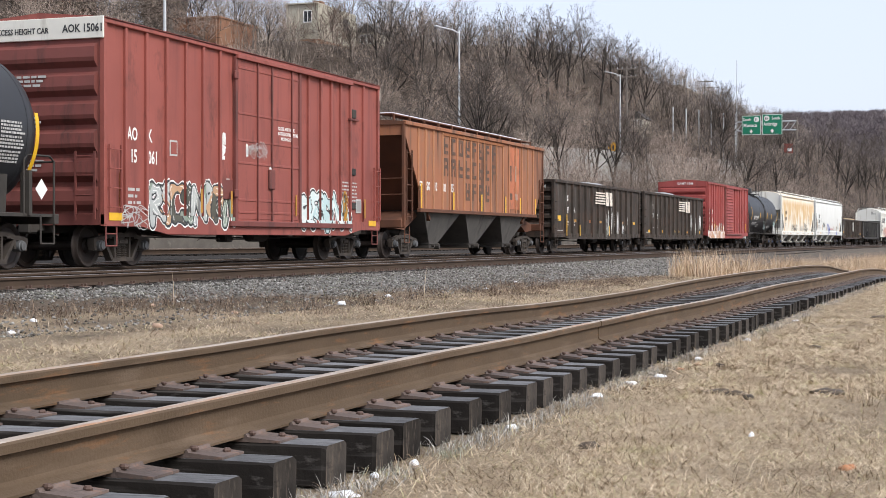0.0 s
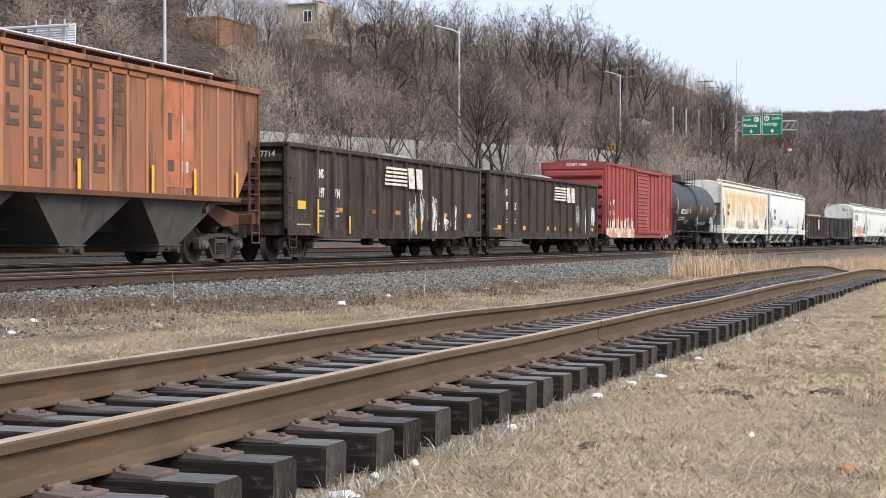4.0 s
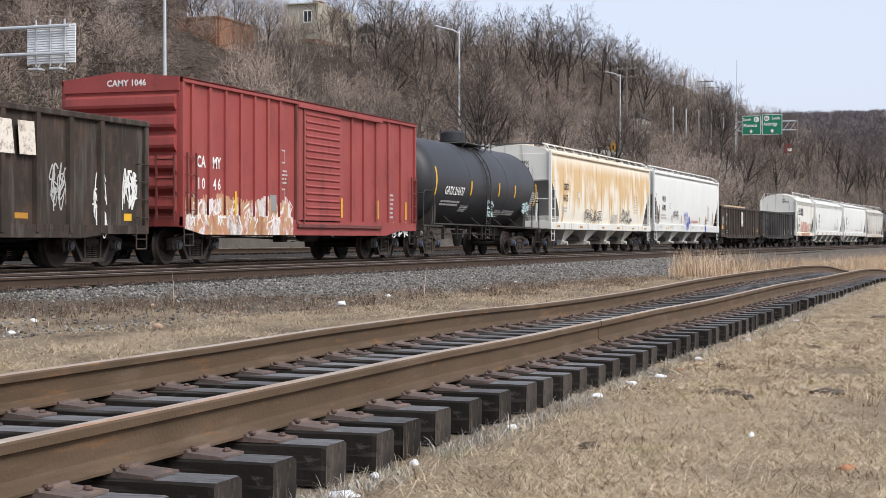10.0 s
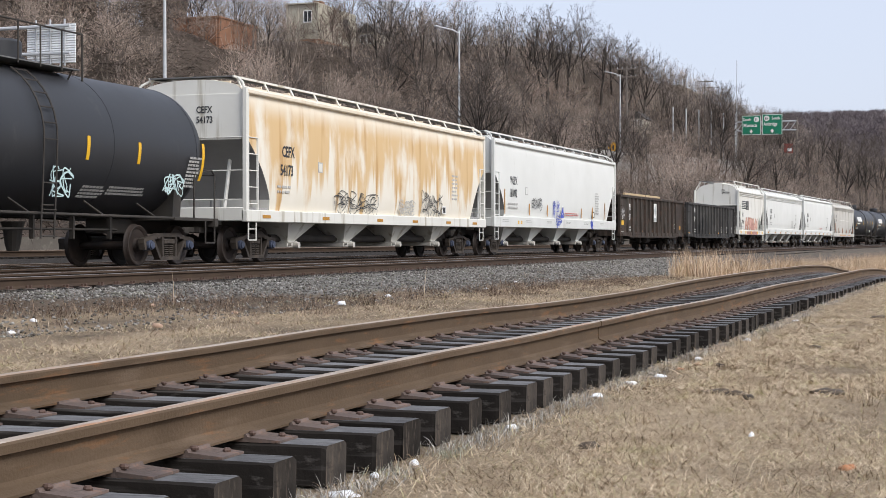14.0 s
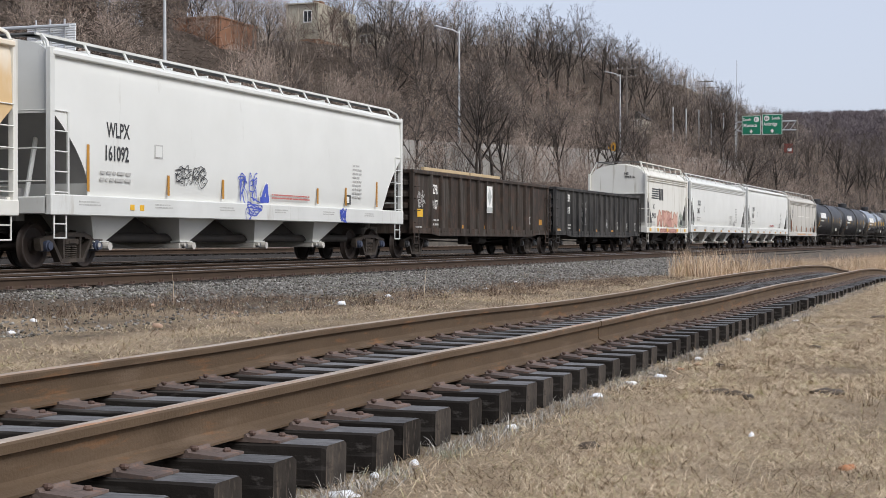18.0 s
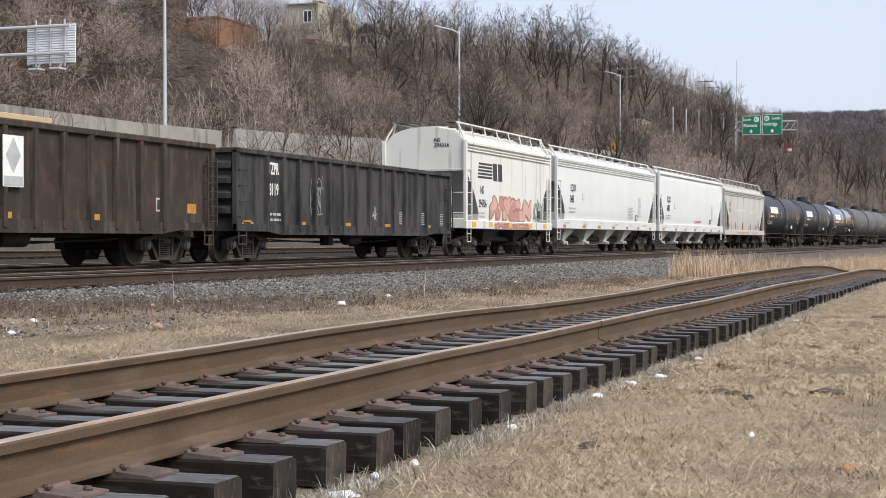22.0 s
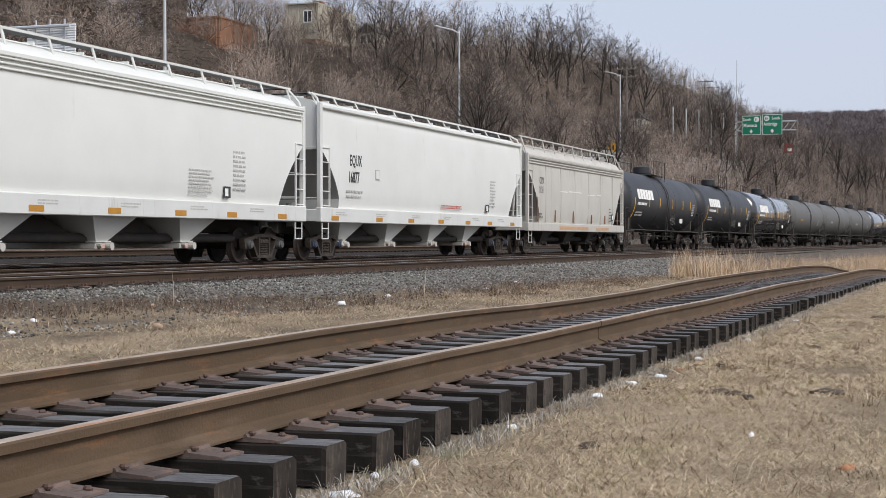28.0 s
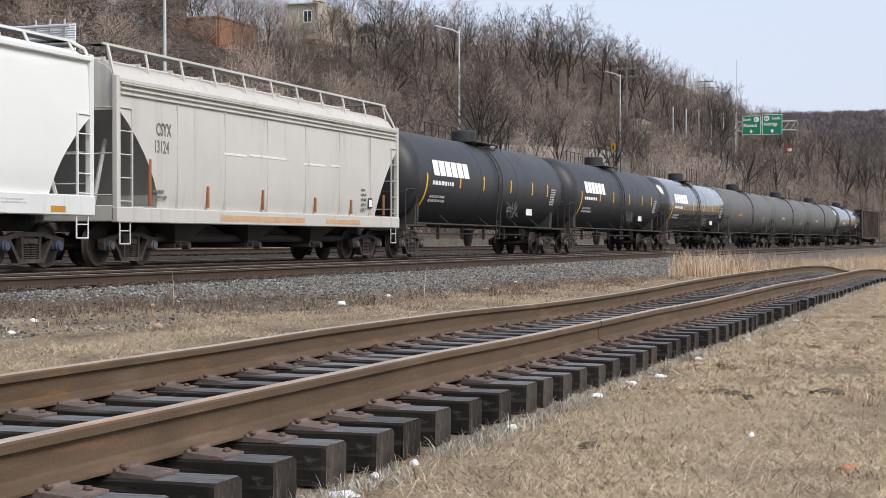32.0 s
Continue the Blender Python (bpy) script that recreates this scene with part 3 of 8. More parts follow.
def make_panel():
    tr = thing("track_panel", "track panel of rusty rails on creosoted ties in grass", "railway track")
    xs = steps((-8.0, 62, 0.8))
    for s in (-0.7525, 0.7525):
        body, head = rail_shapes([(x, PANEL_Y + s, panel_z(x) + panel_lean(x) * s / 0.75) for x in xs])
        r = part("rail", body, RAIL_RUST, tr, "rusty brown steel rail")
        part("rail_head", head, RAIL_HEAD, r, "worn running surface")
    # rail joint: a narrow gap and weld collar
    zj = panel_z(12.62) - panel_lean(12.62)
    part("rail_weld", Shape().loft([[(x, PANEL_Y - 0.7525 + a * 1.06 + math.copysign(0.006, a), zj + 0.005 + c * 0.98) for a, c in RAIL_PROFILE] for x in (12.61, 12.63)]), RAIL_RUST, tr)
    tp = Shape()
    prof = [(-0.235, 0.0), (0.235, 0.0), (0.235, 0.010), (0.085, 0.022), (0.080, 0.034), (0.070, 0.034), (0.070, 0.020), (-0.070, 0.020), (-0.070, 0.034), (-0.080, 0.034), (-0.085, 0.022), (-0.235, 0.010)]
    tp.loft([[(x, y, z) for y, z in prof] for x in (-0.098, 0.098)])
    plate = tp.mesh("tie_plate", PLATE)
    sp = Shape().tube((0, 0, -0.03), (0, 0, 0.022), 0.009, n=6)
    sp.loft([[(math.cos(t) * 0.022 * r, math.sin(t) * 0.017 * r, z) for t in [i * math.pi / 4 for i in range(8)]] for z, r in ((0.018, 0.9), (0.026, 1.0), (0.034, 0.7))])
    spike = sp.mesh("spike", SPIKE)
    rnd = random.Random(4)
    ties = []
    for k in range(5):
        w, h = 0.1145 + rnd.uniform(-0.006, 0.006), 0.178
        ends = (TIE_HALF + rnd.uniform(-0.012, 0.012), TIE_HALF + rnd.uniform(-0.012, 0.012))
        body = Shape()
        rows_y = [-ends[0], -ends[0] + 0.02] + [-1.05 + 0.19 * q for q in range(12)] + [ends[1] - 0.02, ends[1]]
        rings = []
        for q, yy in enumerate(rows_y):
            c = 0.014 if q in (0, len(rows_y) - 1) else 0.007
            j = [rnd.uniform(-0.004, 0.004) for _ in range(8)]
            rings.append([(-w + c + j[0], yy, -h), (w - c + j[1], yy, -h), (w + j[2], yy, -h + c), (w + j[3], yy, -c - 0.004 + j[4] * 0.5), (w - c * 1.5 + j[5], yy, j[6] * 0.25 - 0.001), (-w + c * 1.5 + j[5], yy, j[7] * 0.25 - 0.001), (-w + j[3], yy, -c - 0.004 + j[4] * 0.5), (-w + j[2], yy, -h + c)])
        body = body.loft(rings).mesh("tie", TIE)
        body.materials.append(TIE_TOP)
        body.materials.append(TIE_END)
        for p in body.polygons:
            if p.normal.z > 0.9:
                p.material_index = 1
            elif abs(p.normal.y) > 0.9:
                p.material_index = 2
        ties.append(body)
    lie = [4.53, 5.02, 5.55, 6.08, 6.53, 6.96, 7.48, 7.98, 8.47, 9.01, 9.47, 9.88, 10.38, 10.72, 11.28, 11.74]
    spots = [4.53 - 0.508 * k * rnd.uniform(0.99, 1.01) for k in range(24, 0, -1)] + lie
    while spots[-1] < 60.4:
        spots.append(spots[-1] + 0.508 * rnd.uniform(0.965, 1.035))
    for x in spots:
        z = panel_z(x) - 0.1985
        yaw = rnd.uniform(-0.9, 0.9)
        lean = math.degrees(math.atan(panel_lean(x) / 0.75))
        t = part("tie", ties[rnd.randrange(5)], TIE, tr, at=pose(x, PANEL_Y + rnd.uniform(-0.035, 0.035), z, lean, 0, yaw))
        dy = PANEL_Y - t.location.y
        for s in (-0.7525, 0.7525):
            tpl = part("tie_plate", plate, PLATE, t, at=pose(rnd.uniform(-0.012, 0.012), s + dy, 0.0, 0, 0, rnd.uniform(-2, 2)))
            if x < 30:
                for q, sx in ((-0.185, 0.045), (0.185, -0.045), (-0.088, -0.05), (0.088, 0.05)):
                    if rnd.random() < 0.93:
                        part("spike", spike, SPIKE, t, at=pose(tpl.location.x + sx, s + dy + q, 0.010 if abs(q) < 0.1 else -0.006, 0, 0, rnd.uniform(0, 90)))


make_panel()

# ---- highway above the line ----
def strip(xs, prof, dy=0.0):
    """A long run that follows the bend; prof gives (y, z above the road)."""
    return Shape().loft([[(x, y + dy - bend(x), road_z(x) + z) for y, z in prof] for x in xs])


def make_highway():
    xs = steps((-60, 80, 10), (80, 480, 10))
    wall_prof = [(45.0, -3.2), (45.35, -3.2), (45.35, 1.05), (45.0, 1.05)]
    solid("retaining_wall", strip(steps((-60, 86, 10)), wall_prof), CONCRETE, "weathered concrete retaining wall with a parapet beside the highway", "wall", kind="structure")
    solid("parapet_wall", strip(steps((88, 256, 8)), [(45.0, -2.6), (45.4, -2.6), (45.3, 0.35), (45.22, 1.25), (45.1, 1.25), (45.0, 0.35)]), CONCRETE_PALE, "pale concrete parapet along the raised highway", "wall", kind="structure")
    asphalt = surface("asphalt", (0.06, 0.06, 0.06), (0.075, 0.074, 0.072), 1.0, 0.9, bump=0.2)
    solid("road", strip(xs, [(45.5, 0.0), (56.0, 0.0), (56.0, 0.06), (45.5, 0.06)]), asphalt, "grey asphalt highway on the hillside", "road", kind="structure")
    # low pale wall and rubble beyond the sidings
    solid("low_wall", Shape().loft([[(x, y - bend(x), z) for y, z in ((30.4, -0.1), (31.0, -0.1), (30.95, 0.68), (30.45, 0.68))] for x in steps((0, 300, 8))]), RUBBLE,
          "long low weathered rubble wall beyond the sidings", "wall", kind="structure")


make_highway()


def street_lamp(x, h, arm, y=44.3):
    yb = y
    z0 = land(x, yb) - 0.1
    top = road_z(x) + h
    lamp = thing("street_lamp", "tall galvanised highway lamp post with a curved arm", "street lamp", "highway lamp posts", at=pose(x, yb, z0))
    part("pole", Shape().tube((0, 0, 0), (0, 0, top - z0), 0.13, 0.07, 10), GALV, lamp, smooth=0.6)
    part("base", Shape().box(-0.25, 0.25, -0.25, 0.25, 0, 0.35, 0.03), GALV, lamp)
    # the arm reaches out over the road towards -x
    pts = [(0, 0, top - z0 - 0.25), (-arm * 0.3, 0.4, top - z0 - 0.02), (-arm * 0.7, 0.9, top - z0 + 0.08), (-arm, 1.2, top - z0 + 0.08)]
    part("arm", Shape().pipe(pts, 0.055, 8), GALV, lamp)
    hd = Shape().loft([[(-arm + a, 1.2 + w * math.cos(t), top - z0 + 0.08 + u * math.sin(t)) for t in [i * math.pi / 4 for i in range(8)]] for a, w, u in ((0.1, 0.06, 0.05), (-0.25, 0.17, 0.10), (-0.6, 0.17, 0.09), (-0.75, 0.07, 0.04))])
    part("lamp_head", hd, GALV, lamp, "grey cobra-head luminaire", smooth=0.8)
    return lamp


street_lamp(79.5, 11.6, 2.2, 45.0)
street_lamp(132.4, 11.4, 2.3, 45.0)
street_lamp(197.0, 11.6, 2.6, 45.0)

# ---- bare winter woods ----


def twig_material(name, a, b, scale):
    m = bpy.data.materials.new(name)
    m.use_nodes = True
    nt = m.node_tree
    n, l = nt.nodes, nt.links
    bs = n["Principled BSDF"]
    gi = n.new("ShaderNodeNewGeometry")
    tc = n.new("ShaderNodeTexCoord")
    tx = n.new("ShaderNodeTexNoise")
    tx.inputs["Scale"].default_value, tx.inputs["Detail"].default_value = scale, 3
    l.new(tc.outputs["Object"], tx.inputs["Vector"])
    ad = n.new("ShaderNodeMath")
    ad.operation = "MULTIPLY_ADD"
    l.new(gi.outputs["Random Per Island"], ad.inputs[0])
    ad.inputs[1].default_value = 0.40
    l.new(tx.outputs["Fac"], ad.inputs[2])
    r = ramp_node(nt, [(0.36, tuple(c * 0.6 for c in a)), (0.58, a), (0.85, b), (1.0, tuple(min(1, c * 1.3) for c in b))])
    l.new(ad.outputs[0], r.inputs["Fac"])
    l.new(r.outputs["Color"], bs.inputs["Base Color"])
    bs.inputs["Roughness"].default_value = 0.9
    bs.inputs["Specular IOR Level"].default_value = 0.15
    return m


LIMB = twig_material("dark_limbs", (0.098, 0.08, 0.067), (0.21, 0.173, 0.148), 0.2)
TWIG = twig_material("bare_twigs", (0.27, 0.21, 0.17), (0.50, 0.40, 0.333), 0.12)
TWIG_DARK = twig_material("dark_twigs", (0.085, 0.07, 0.06), (0.18, 0.15, 0.13), 0.3)
LIMB_DARK = twig_material("dark_bark", (0.04, 0.033, 0.028), (0.095, 0.08, 0.07), 0.3)
# Purple-grey base colour stands in for the haze over the far ridge.
TWIG_FAR = twig_material("haze_toned_far_twigs", (0.135, 0.112, 0.115), (0.19, 0.16, 0.165), 0.02)
SCRUB = twig_material("pale_upright_scrub", (0.20, 0.165, 0.135), (0.40, 0.33, 0.275), 0.10)
SHRUB = twig_material("reddish_shrubs", (0.175, 0.132, 0.108), (0.37, 0.285, 0.235), 0.10)
TANGLE = twig_material("dark_vine_tangle", (0.062, 0.049, 0.040), (0.14, 0.112, 0.09), 0.15)
EVERGREEN = twig_material("dull_green_leaves", (0.035, 0.042, 0.024), (0.075, 0.085, 0.045), 0.5)


class Wood:
    """Triangles of thick limbs and of thin twigs."""

    def __init__(self):
        self.lv, self.lf, self.tv, self.tf = [], [], [], []
        self.kids = (8, 5, 4, 4)

    def limb(self, p, q, r0, r1):
        d = (q - p).normalized()
        u = d.orthogonal().normalized()
        w = d.cross(u)
        n = len(self.lv)
        for c, r in ((p, r0), (q, r1)):
            for k in range(3):
                t = k * math.pi * 2 / 3
                self.lv.append(tuple(c + (u * math.cos(t) + w * math.sin(t)) * r))
        for k in range(3):
            a, b = n + k, n + (k + 1) % 3
            self.lf += [(a, b, b + 3), (a, b + 3, a + 3)]

    def twig(self, p, q, w, rnd):
        d = (q - p).normalized()
        side = d.cross(Vector((rnd.uniform(-1, 1), rnd.uniform(-1, 1), rnd.uniform(-1, 1)))).normalized() * w
        n = len(self.tv)
        self.tv += [tuple(p - side), tuple(p + side), tuple(q)]
        self.tf.append((n, n + 1, n + 2))


def wander(rnd, d, amount, rise):
    return (d + Vector((rnd.uniform(-1, 1), rnd.uniform(-1, 1), rnd.uniform(-0.8, 0.8))) * amount + Vector((0, 0, rise))).normalized()


def grow(wood, rnd, p, d, length, r, level):
    """A crooked limb that forks into ever finer ones; the outer two orders are twigs."""
    segs = (5, 3, 2, 2, 1)[level]
    pts, turns = [p], [d]
    for k in range(segs):
        d = wander(rnd, d, (0.13, 0.24, 0.30, 0.34, 0.3)[level], 0.06)
        q = pts[-1] + d * (length / segs)
        r0, r1 = r * (1 - 0.72 * k / segs), r * (1 - 0.72 * (k + 1) / segs)
        if level < 3:
            wood.limb(pts[-1], q, r0, r1)
        else:
            wood.twig(pts[-1], q + d * 0.06, 0.017 if level == 3 else 0.0135, rnd)
        pts.append(q)
        turns.append(d)
    if level == 4:
        return
    kids = wood.kids[level]
    az = rnd.uniform(0, 6.28)
    for k in range(kids):
        t = min(0.99, (0.36 if level == 0 else 0.22) + (0.64 if level == 0 else 0.78) * (k + rnd.random()) / kids)
        i = int(t * segs)
        base = pts[i].lerp(pts[i + 1], t * segs - i)
        dd = turns[i + 1]
        az += 2.4 + rnd.uniform(-0.5, 0.5)
        u = dd.orthogonal().normalized()
        out = u * math.cos(az) + dd.cross(u) * math.sin(az)
        spread = rnd.uniform(0.5, 0.95) if level == 0 else rnd.uniform(0.45, 1.15)
        dd = (dd + out * spread + Vector((0, 0, 0.1))).normalized()
        ratio = (0.72 - 0.38 * t) if level == 0 else (0.66 - 0.26 * t)
        grow(wood, rnd, base, dd, length * ratio * rnd.uniform(0.8, 1.2), r * (1 - 0.72 * t) * 0.62, level + 1)


def tree_template(seed, h, r, kids=(8, 5, 4, 4)):
    rnd = random.Random(seed)
    w = Wood()
    w.kids = kids
    forks = rnd.choice((1, 1, 2))
    for k in range(forks):
        lean = Vector((rnd.uniform(-0.2, 0.2), rnd.uniform(-0.2, 0.2), 1)).normalized()
        grow(w, rnd, Vector((0.2 * k, 0, -0.3)), lean, h * rnd.uniform(0.72, 0.8), r / (1 + 0.25 * k), 0)
    k = h / max(max(v[2] for v in w.tv), 1)
    for lst in (w.lv, w.tv):
        lst[:] = [(a * k, b * k, c * k) for a, b, c in lst]
    return w


def scrub_template(seed, h):
    """Upright thin stems with short side shoots."""
    rnd = random.Random(seed)
    w = Wood()
    for s in range(34):
        p = Vector((rnd.gauss(0, 1.2), rnd.gauss(0, 1.2), -0.1))
        d = Vector((rnd.uniform(-0.25, 0.25), rnd.uniform(-0.25, 0.25), 1)).normalized()
        ln = h * rnd.uniform(0.5, 1.1)
        for k in range(2):
            d = wander(rnd, d, 0.16, 0.03)
            q = p + d * ln / 2
            w.twig(p, q + d * 0.08, 0.021 - 0.005 * k, rnd)
            for b in range(3):
                bp = p.lerp(q, rnd.random())
                w.twig(bp, bp + wander(rnd, d, 0.7, 0.2) * ln * rnd.uniform(0.14, 0.34), 0.013, rnd)
            p = q
    return w


def shrub_template(seed, h):
    """A round shrub whose few stems fork over and over."""
    rnd = random.Random(seed)
    w = Wood()

    def fork(p, d, ln, level):
        for k in range(2):
            d = wander(rnd, d, 0.22, 0.05)
            q = p + d * ln / 2
            w.twig(p, q + d * 0.05, (0.036, 0.026, 0.019, 0.014)[level], rnd)
            if level < 3:
                for c in range(2 if level else 3):
                    fork(p.lerp(q, rnd.uniform(0.4, 1)), wander(rnd, d, 0.75, 0.1), ln * rnd.uniform(0.45, 0.68), level + 1)
            p = q

    for s in range(3):
        az = rnd.uniform(0, 6.28)
        fork(Vector((rnd.uniform(-0.3, 0.3), rnd.uniform(-0.3, 0.3), -0.1)), Vector((math.cos(az) * 0.6, math.sin(az) * 0.6, rnd.uniform(0.7, 1.2))).normalized(), h * 0.55, 0)
    return w


def tangle_template(seed, h):
    """Vines and canes that arch over and hang down again."""
    rnd = random.Random(seed)
    w = Wood()
    for s in range(60):
        p = Vector((rnd.gauss(0, 1.2), rnd.gauss(0, 1.2), rnd.uniform(-0.1, h * 0.5)))
        az = rnd.uniform(0, 6.28)
        d = Vector((math.cos(az) * 0.7, math.sin(az) * 0.7, rnd.uniform(0.5, 1.3))).normalized()
        ln = h * rnd.uniform(0.35, 0.75)
        for k in range(4):
            d = (wander(rnd, d, 0.25, 0) + Vector((0, 0, -0.32))).normalized()
            q = p + d * ln / 3
            w.twig(p, q + d * 0.05, 0.02, rnd)
            p = q
    return w


TREES = [tree_template(100 + i, 10.0, 0.15) for i in range(8)]
FAR_TREES = [tree_template(130 + i, 10.0, 0.19, (8, 4, 3, 3)) for i in range(5)]
SCRUBS = [scrub_template(200 + i, 3.4) for i in range(5)]
SHRUBS = [shrub_template(220 + i, 3.6) for i in range(5)]
TANGLES = [tangle_template(240 + i, 3.0) for i in range(5)]


def plant(spots, templates, seed):
    """Joins scaled and turned copies of templates into arrays of limbs and twigs."""
    rnd = random.Random(seed)
    arr = [(np.array(t.lv or [(0, 0, 0)]), np.array(t.lf or [(0, 0, 0)]), np.array(t.tv), np.array(t.tf)) for t in templates]
    out = [[], [], [], []]
    nl = nt_ = 0
    for x, y, z, s in spots:
        lv, lf, tv, tf = arr[rnd.randrange(len(arr))]
        a = rnd.uniform(0, 6.283)
        c, sn = math.cos(a) * s, math.sin(a) * s
        wx = rnd.uniform(0.85, 1.2)
        m = np.array([[c * wx, -sn * wx, 0], [sn * wx, c * wx, 0], [rnd.uniform(-0.06, 0.06), rnd.uniform(-0.06, 0.06), s]])
        if templates[0].lv:
            out[0].append(lv @ m.T + (x, y, z))
            out[1].append(lf + nl)
            nl += len(lv)
        out[2].append(tv @ m.T + (x, y, z))
        out[3].append(tf + nt_)
        nt_ += len(tv)
    return [np.concatenate(o) if o else None for o in out]


def stuff(name, label, category, verts, faces, material):
    return tagged(new(name, raw_mesh(name, verts, faces, material)), label, category, kind="stuff")


def wood_stuff(label, spots, templates, seed, limb, twig):
    """Many trees as one object: dark limbs and lighter twigs."""
    lv, lf, tv, tf = plant(spots, templates, seed)
    ob = stuff("woods", label, "woods", np.concatenate([lv, tv]), np.concatenate([lf, tf + len(lv)]), limb)
    ob.data.materials.append(twig)
    ob.data.polygons.foreach_set("material_index", np.concatenate([np.zeros(len(lf)), np.ones(len(tf))]).astype(np.int32))


def by_building(x, y):
    """Clearings in front of the brick and the cream building."""
    return 90 < x < 134 and 0.505 < y / x < 0.57 or 100 < x < 161 and 0.44 < y / x < 0.475


def make_woods():
    rnd = random.Random(77)
    near, far, brush = [], [], []
    # the hillside above the highway
    x = 58.0
    while x < 620:
        yb = 57.5
        while yb < 90:
            xx, yy = x + rnd.uniform(-2.4, 2.4), yb + rnd.uniform(-2.4, 2.4)
            y = yy - bend(min(xx, 700))
            s = rnd.uniform(0.5, 1.0) * (1.1 if yy > 78 else 0.85)
            yb += 5.4 if x < 300 else 7.0
            if by_building(xx, y):
                if rnd.random() < 0.7 and yy > 62:
                    continue
                s *= 0.5
            if 215 < xx < 259 and 0.203 < y / xx < 0.229:
                s *= 0.6
            if xx > 222 and yy > 64:
                s *= 0.72
            if yy > 66 and 150 < xx < 300 and rnd.random() < 0.85:
                continue
            (near if xx < 230 else far).append((xx, y, land(xx, y) - 0.1, s))
        x += 3.6 if x < 170 else 2.9 if x < 300 else 5.0
    # undergrowth of the hillside
    x = 56.0
    while x < 400:
        yb = 56.5
        while yb < 86:
            xx, yy = x + rnd.uniform(-1.5, 1.5), yb + rnd.uniform(-1.6, 1.6)
            y = yy - bend(min(xx, 700))
            brush.append((xx, y, land(xx, y), rnd.uniform(0.9, 1.7) * (0.75 if yy > 74 or by_building(xx, y) and yy > 64 else 1.0)))
            yb += 3.6 if x < 200 else 4.8
        x += 2.2 if x < 200 else 4.2
    # the bank between the sidings and the highway
    x = 84.0
    while x < 560:
        for yb0 in (40.5, 43.6, 37.5, 34.5) if x > 120 else (40.5, 43.6):
            if rnd.random() < (0.35 if x < 130 else 0.75):
                xx, yy = x + rnd.uniform(-1.6, 1.6), yb0 + rnd.uniform(-1.2, 1.0)
                y = yy - bend(xx)
                if not (140 < xx < 195 and 0.224 < y / xx < 0.242):
                    (near if xx < 200 else far).append((xx, y, land(xx, y), rnd.uniform(0.42, 0.78) * (1.0 if x < 160 else 1.25)))
        x += 4.0 if x < 300 else 5.5
    x = 30.0
    while x < 330:
        for yb0 in (32.5, 35.0, 38.0, 41.5):
            if not (x < 84 and yb0 > 40):
                xx, yy = x + rnd.uniform(-1, 1), yb0 + rnd.uniform(-1, 1)
                y = yy - bend(xx)
                brush.append((xx, y, land(xx, y), rnd.uniform(0.6, 1.4)))
        x += 2.3 if x < 160 else 3.6
    wood_stuff("bare grey-brown winter woods on the hillside", near, TREES, 5, LIMB, TWIG)
    wood_stuff("bare brown winter woods farther along the hill", far, FAR_TREES, 15, LIMB, TWIG)
    # stands of pale scrub, of reddish shrubs and of dark vines
    kinds = [[], [], []]
    for p in brush:
        n1 = noise.noise((p[0] * 0.045, p[1] * 0.09, 3)) + rnd.uniform(-0.25, 0.25)
        n2 = noise.noise((p[0] * 0.05, p[1] * 0.1, 11)) + rnd.uniform(-0.25, 0.25)
        kinds[2 if n2 > 0.16 or p[1] > 0.50 * p[0] and n2 > -0.3 else 0 if n1 > 0.0 else 1].append(p)
    for spots, templates, seed, name, label, material in ((kinds[0], SCRUBS, 6, "undergrowth", "pale upright dry scrub on the hillside", SCRUB), (kinds[1], SHRUBS, 7, "undergrowth", "reddish-brown leafless shrubs on the bank", SHRUB), (kinds[2], TANGLES, 9, "undergrowth", "dark tangle of vines on the hillside", TANGLE)):
        _, _, tv, tf = plant(spots, templates, seed)
        stuff(name, label, "undergrowth", tv, tf, material)
    # a few evergreen vines low on the bank
    green = []
    for k in range(26):
        xx = rnd.uniform(76, 90)
        yy = rnd.uniform(57, 62)
        green.append((xx, yy, land(xx, yy), rnd.uniform(0.6, 1.1)))
    _, _, tv, tf = plant(green, TANGLES, 10)
    stuff("evergreen_vines", "dull green evergreen vines on the bank", "undergrowth", tv, tf, EVERGREEN)
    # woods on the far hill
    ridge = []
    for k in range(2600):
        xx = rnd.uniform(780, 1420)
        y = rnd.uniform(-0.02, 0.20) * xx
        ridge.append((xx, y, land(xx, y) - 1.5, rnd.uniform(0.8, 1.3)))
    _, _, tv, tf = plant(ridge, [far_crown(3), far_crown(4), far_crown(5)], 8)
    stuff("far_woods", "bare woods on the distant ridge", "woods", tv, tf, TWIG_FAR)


def far_crown(seed):
    """A round crown of fine twigs, for woods a kilometre off."""
    rnd = random.Random(seed)
    w = Wood()
    for k in range(70):
        az, up, out = rnd.uniform(0, 6.28), rnd.random(), rnd.random() ** 0.5
        p = Vector((math.cos(az) * out * 2.2, math.sin(az) * out * 2.2, rnd.uniform(0, 5)))
        q = p + Vector((math.cos(az) * 1.4, math.sin(az) * 1.4, rnd.uniform(0.8, 2.6) * (1.3 - 0.6 * out)))
        w.twig(p, q, rnd.uniform(0.12, 0.3), rnd)
    return w


make_woods()


def make_tree(mesh_pair, label, x, y, z, h, turn, group):
    t = thing("tree", label, "tree", group, at=pose(x, y, z, 0, 0, turn))
    t.scale = (h / 10,) * 3
    part("trunk", mesh_pair[0], LIMB_DARK, t)
    part("crown", mesh_pair[1], TWIG_DARK, t, "bare twig crown")
    return t


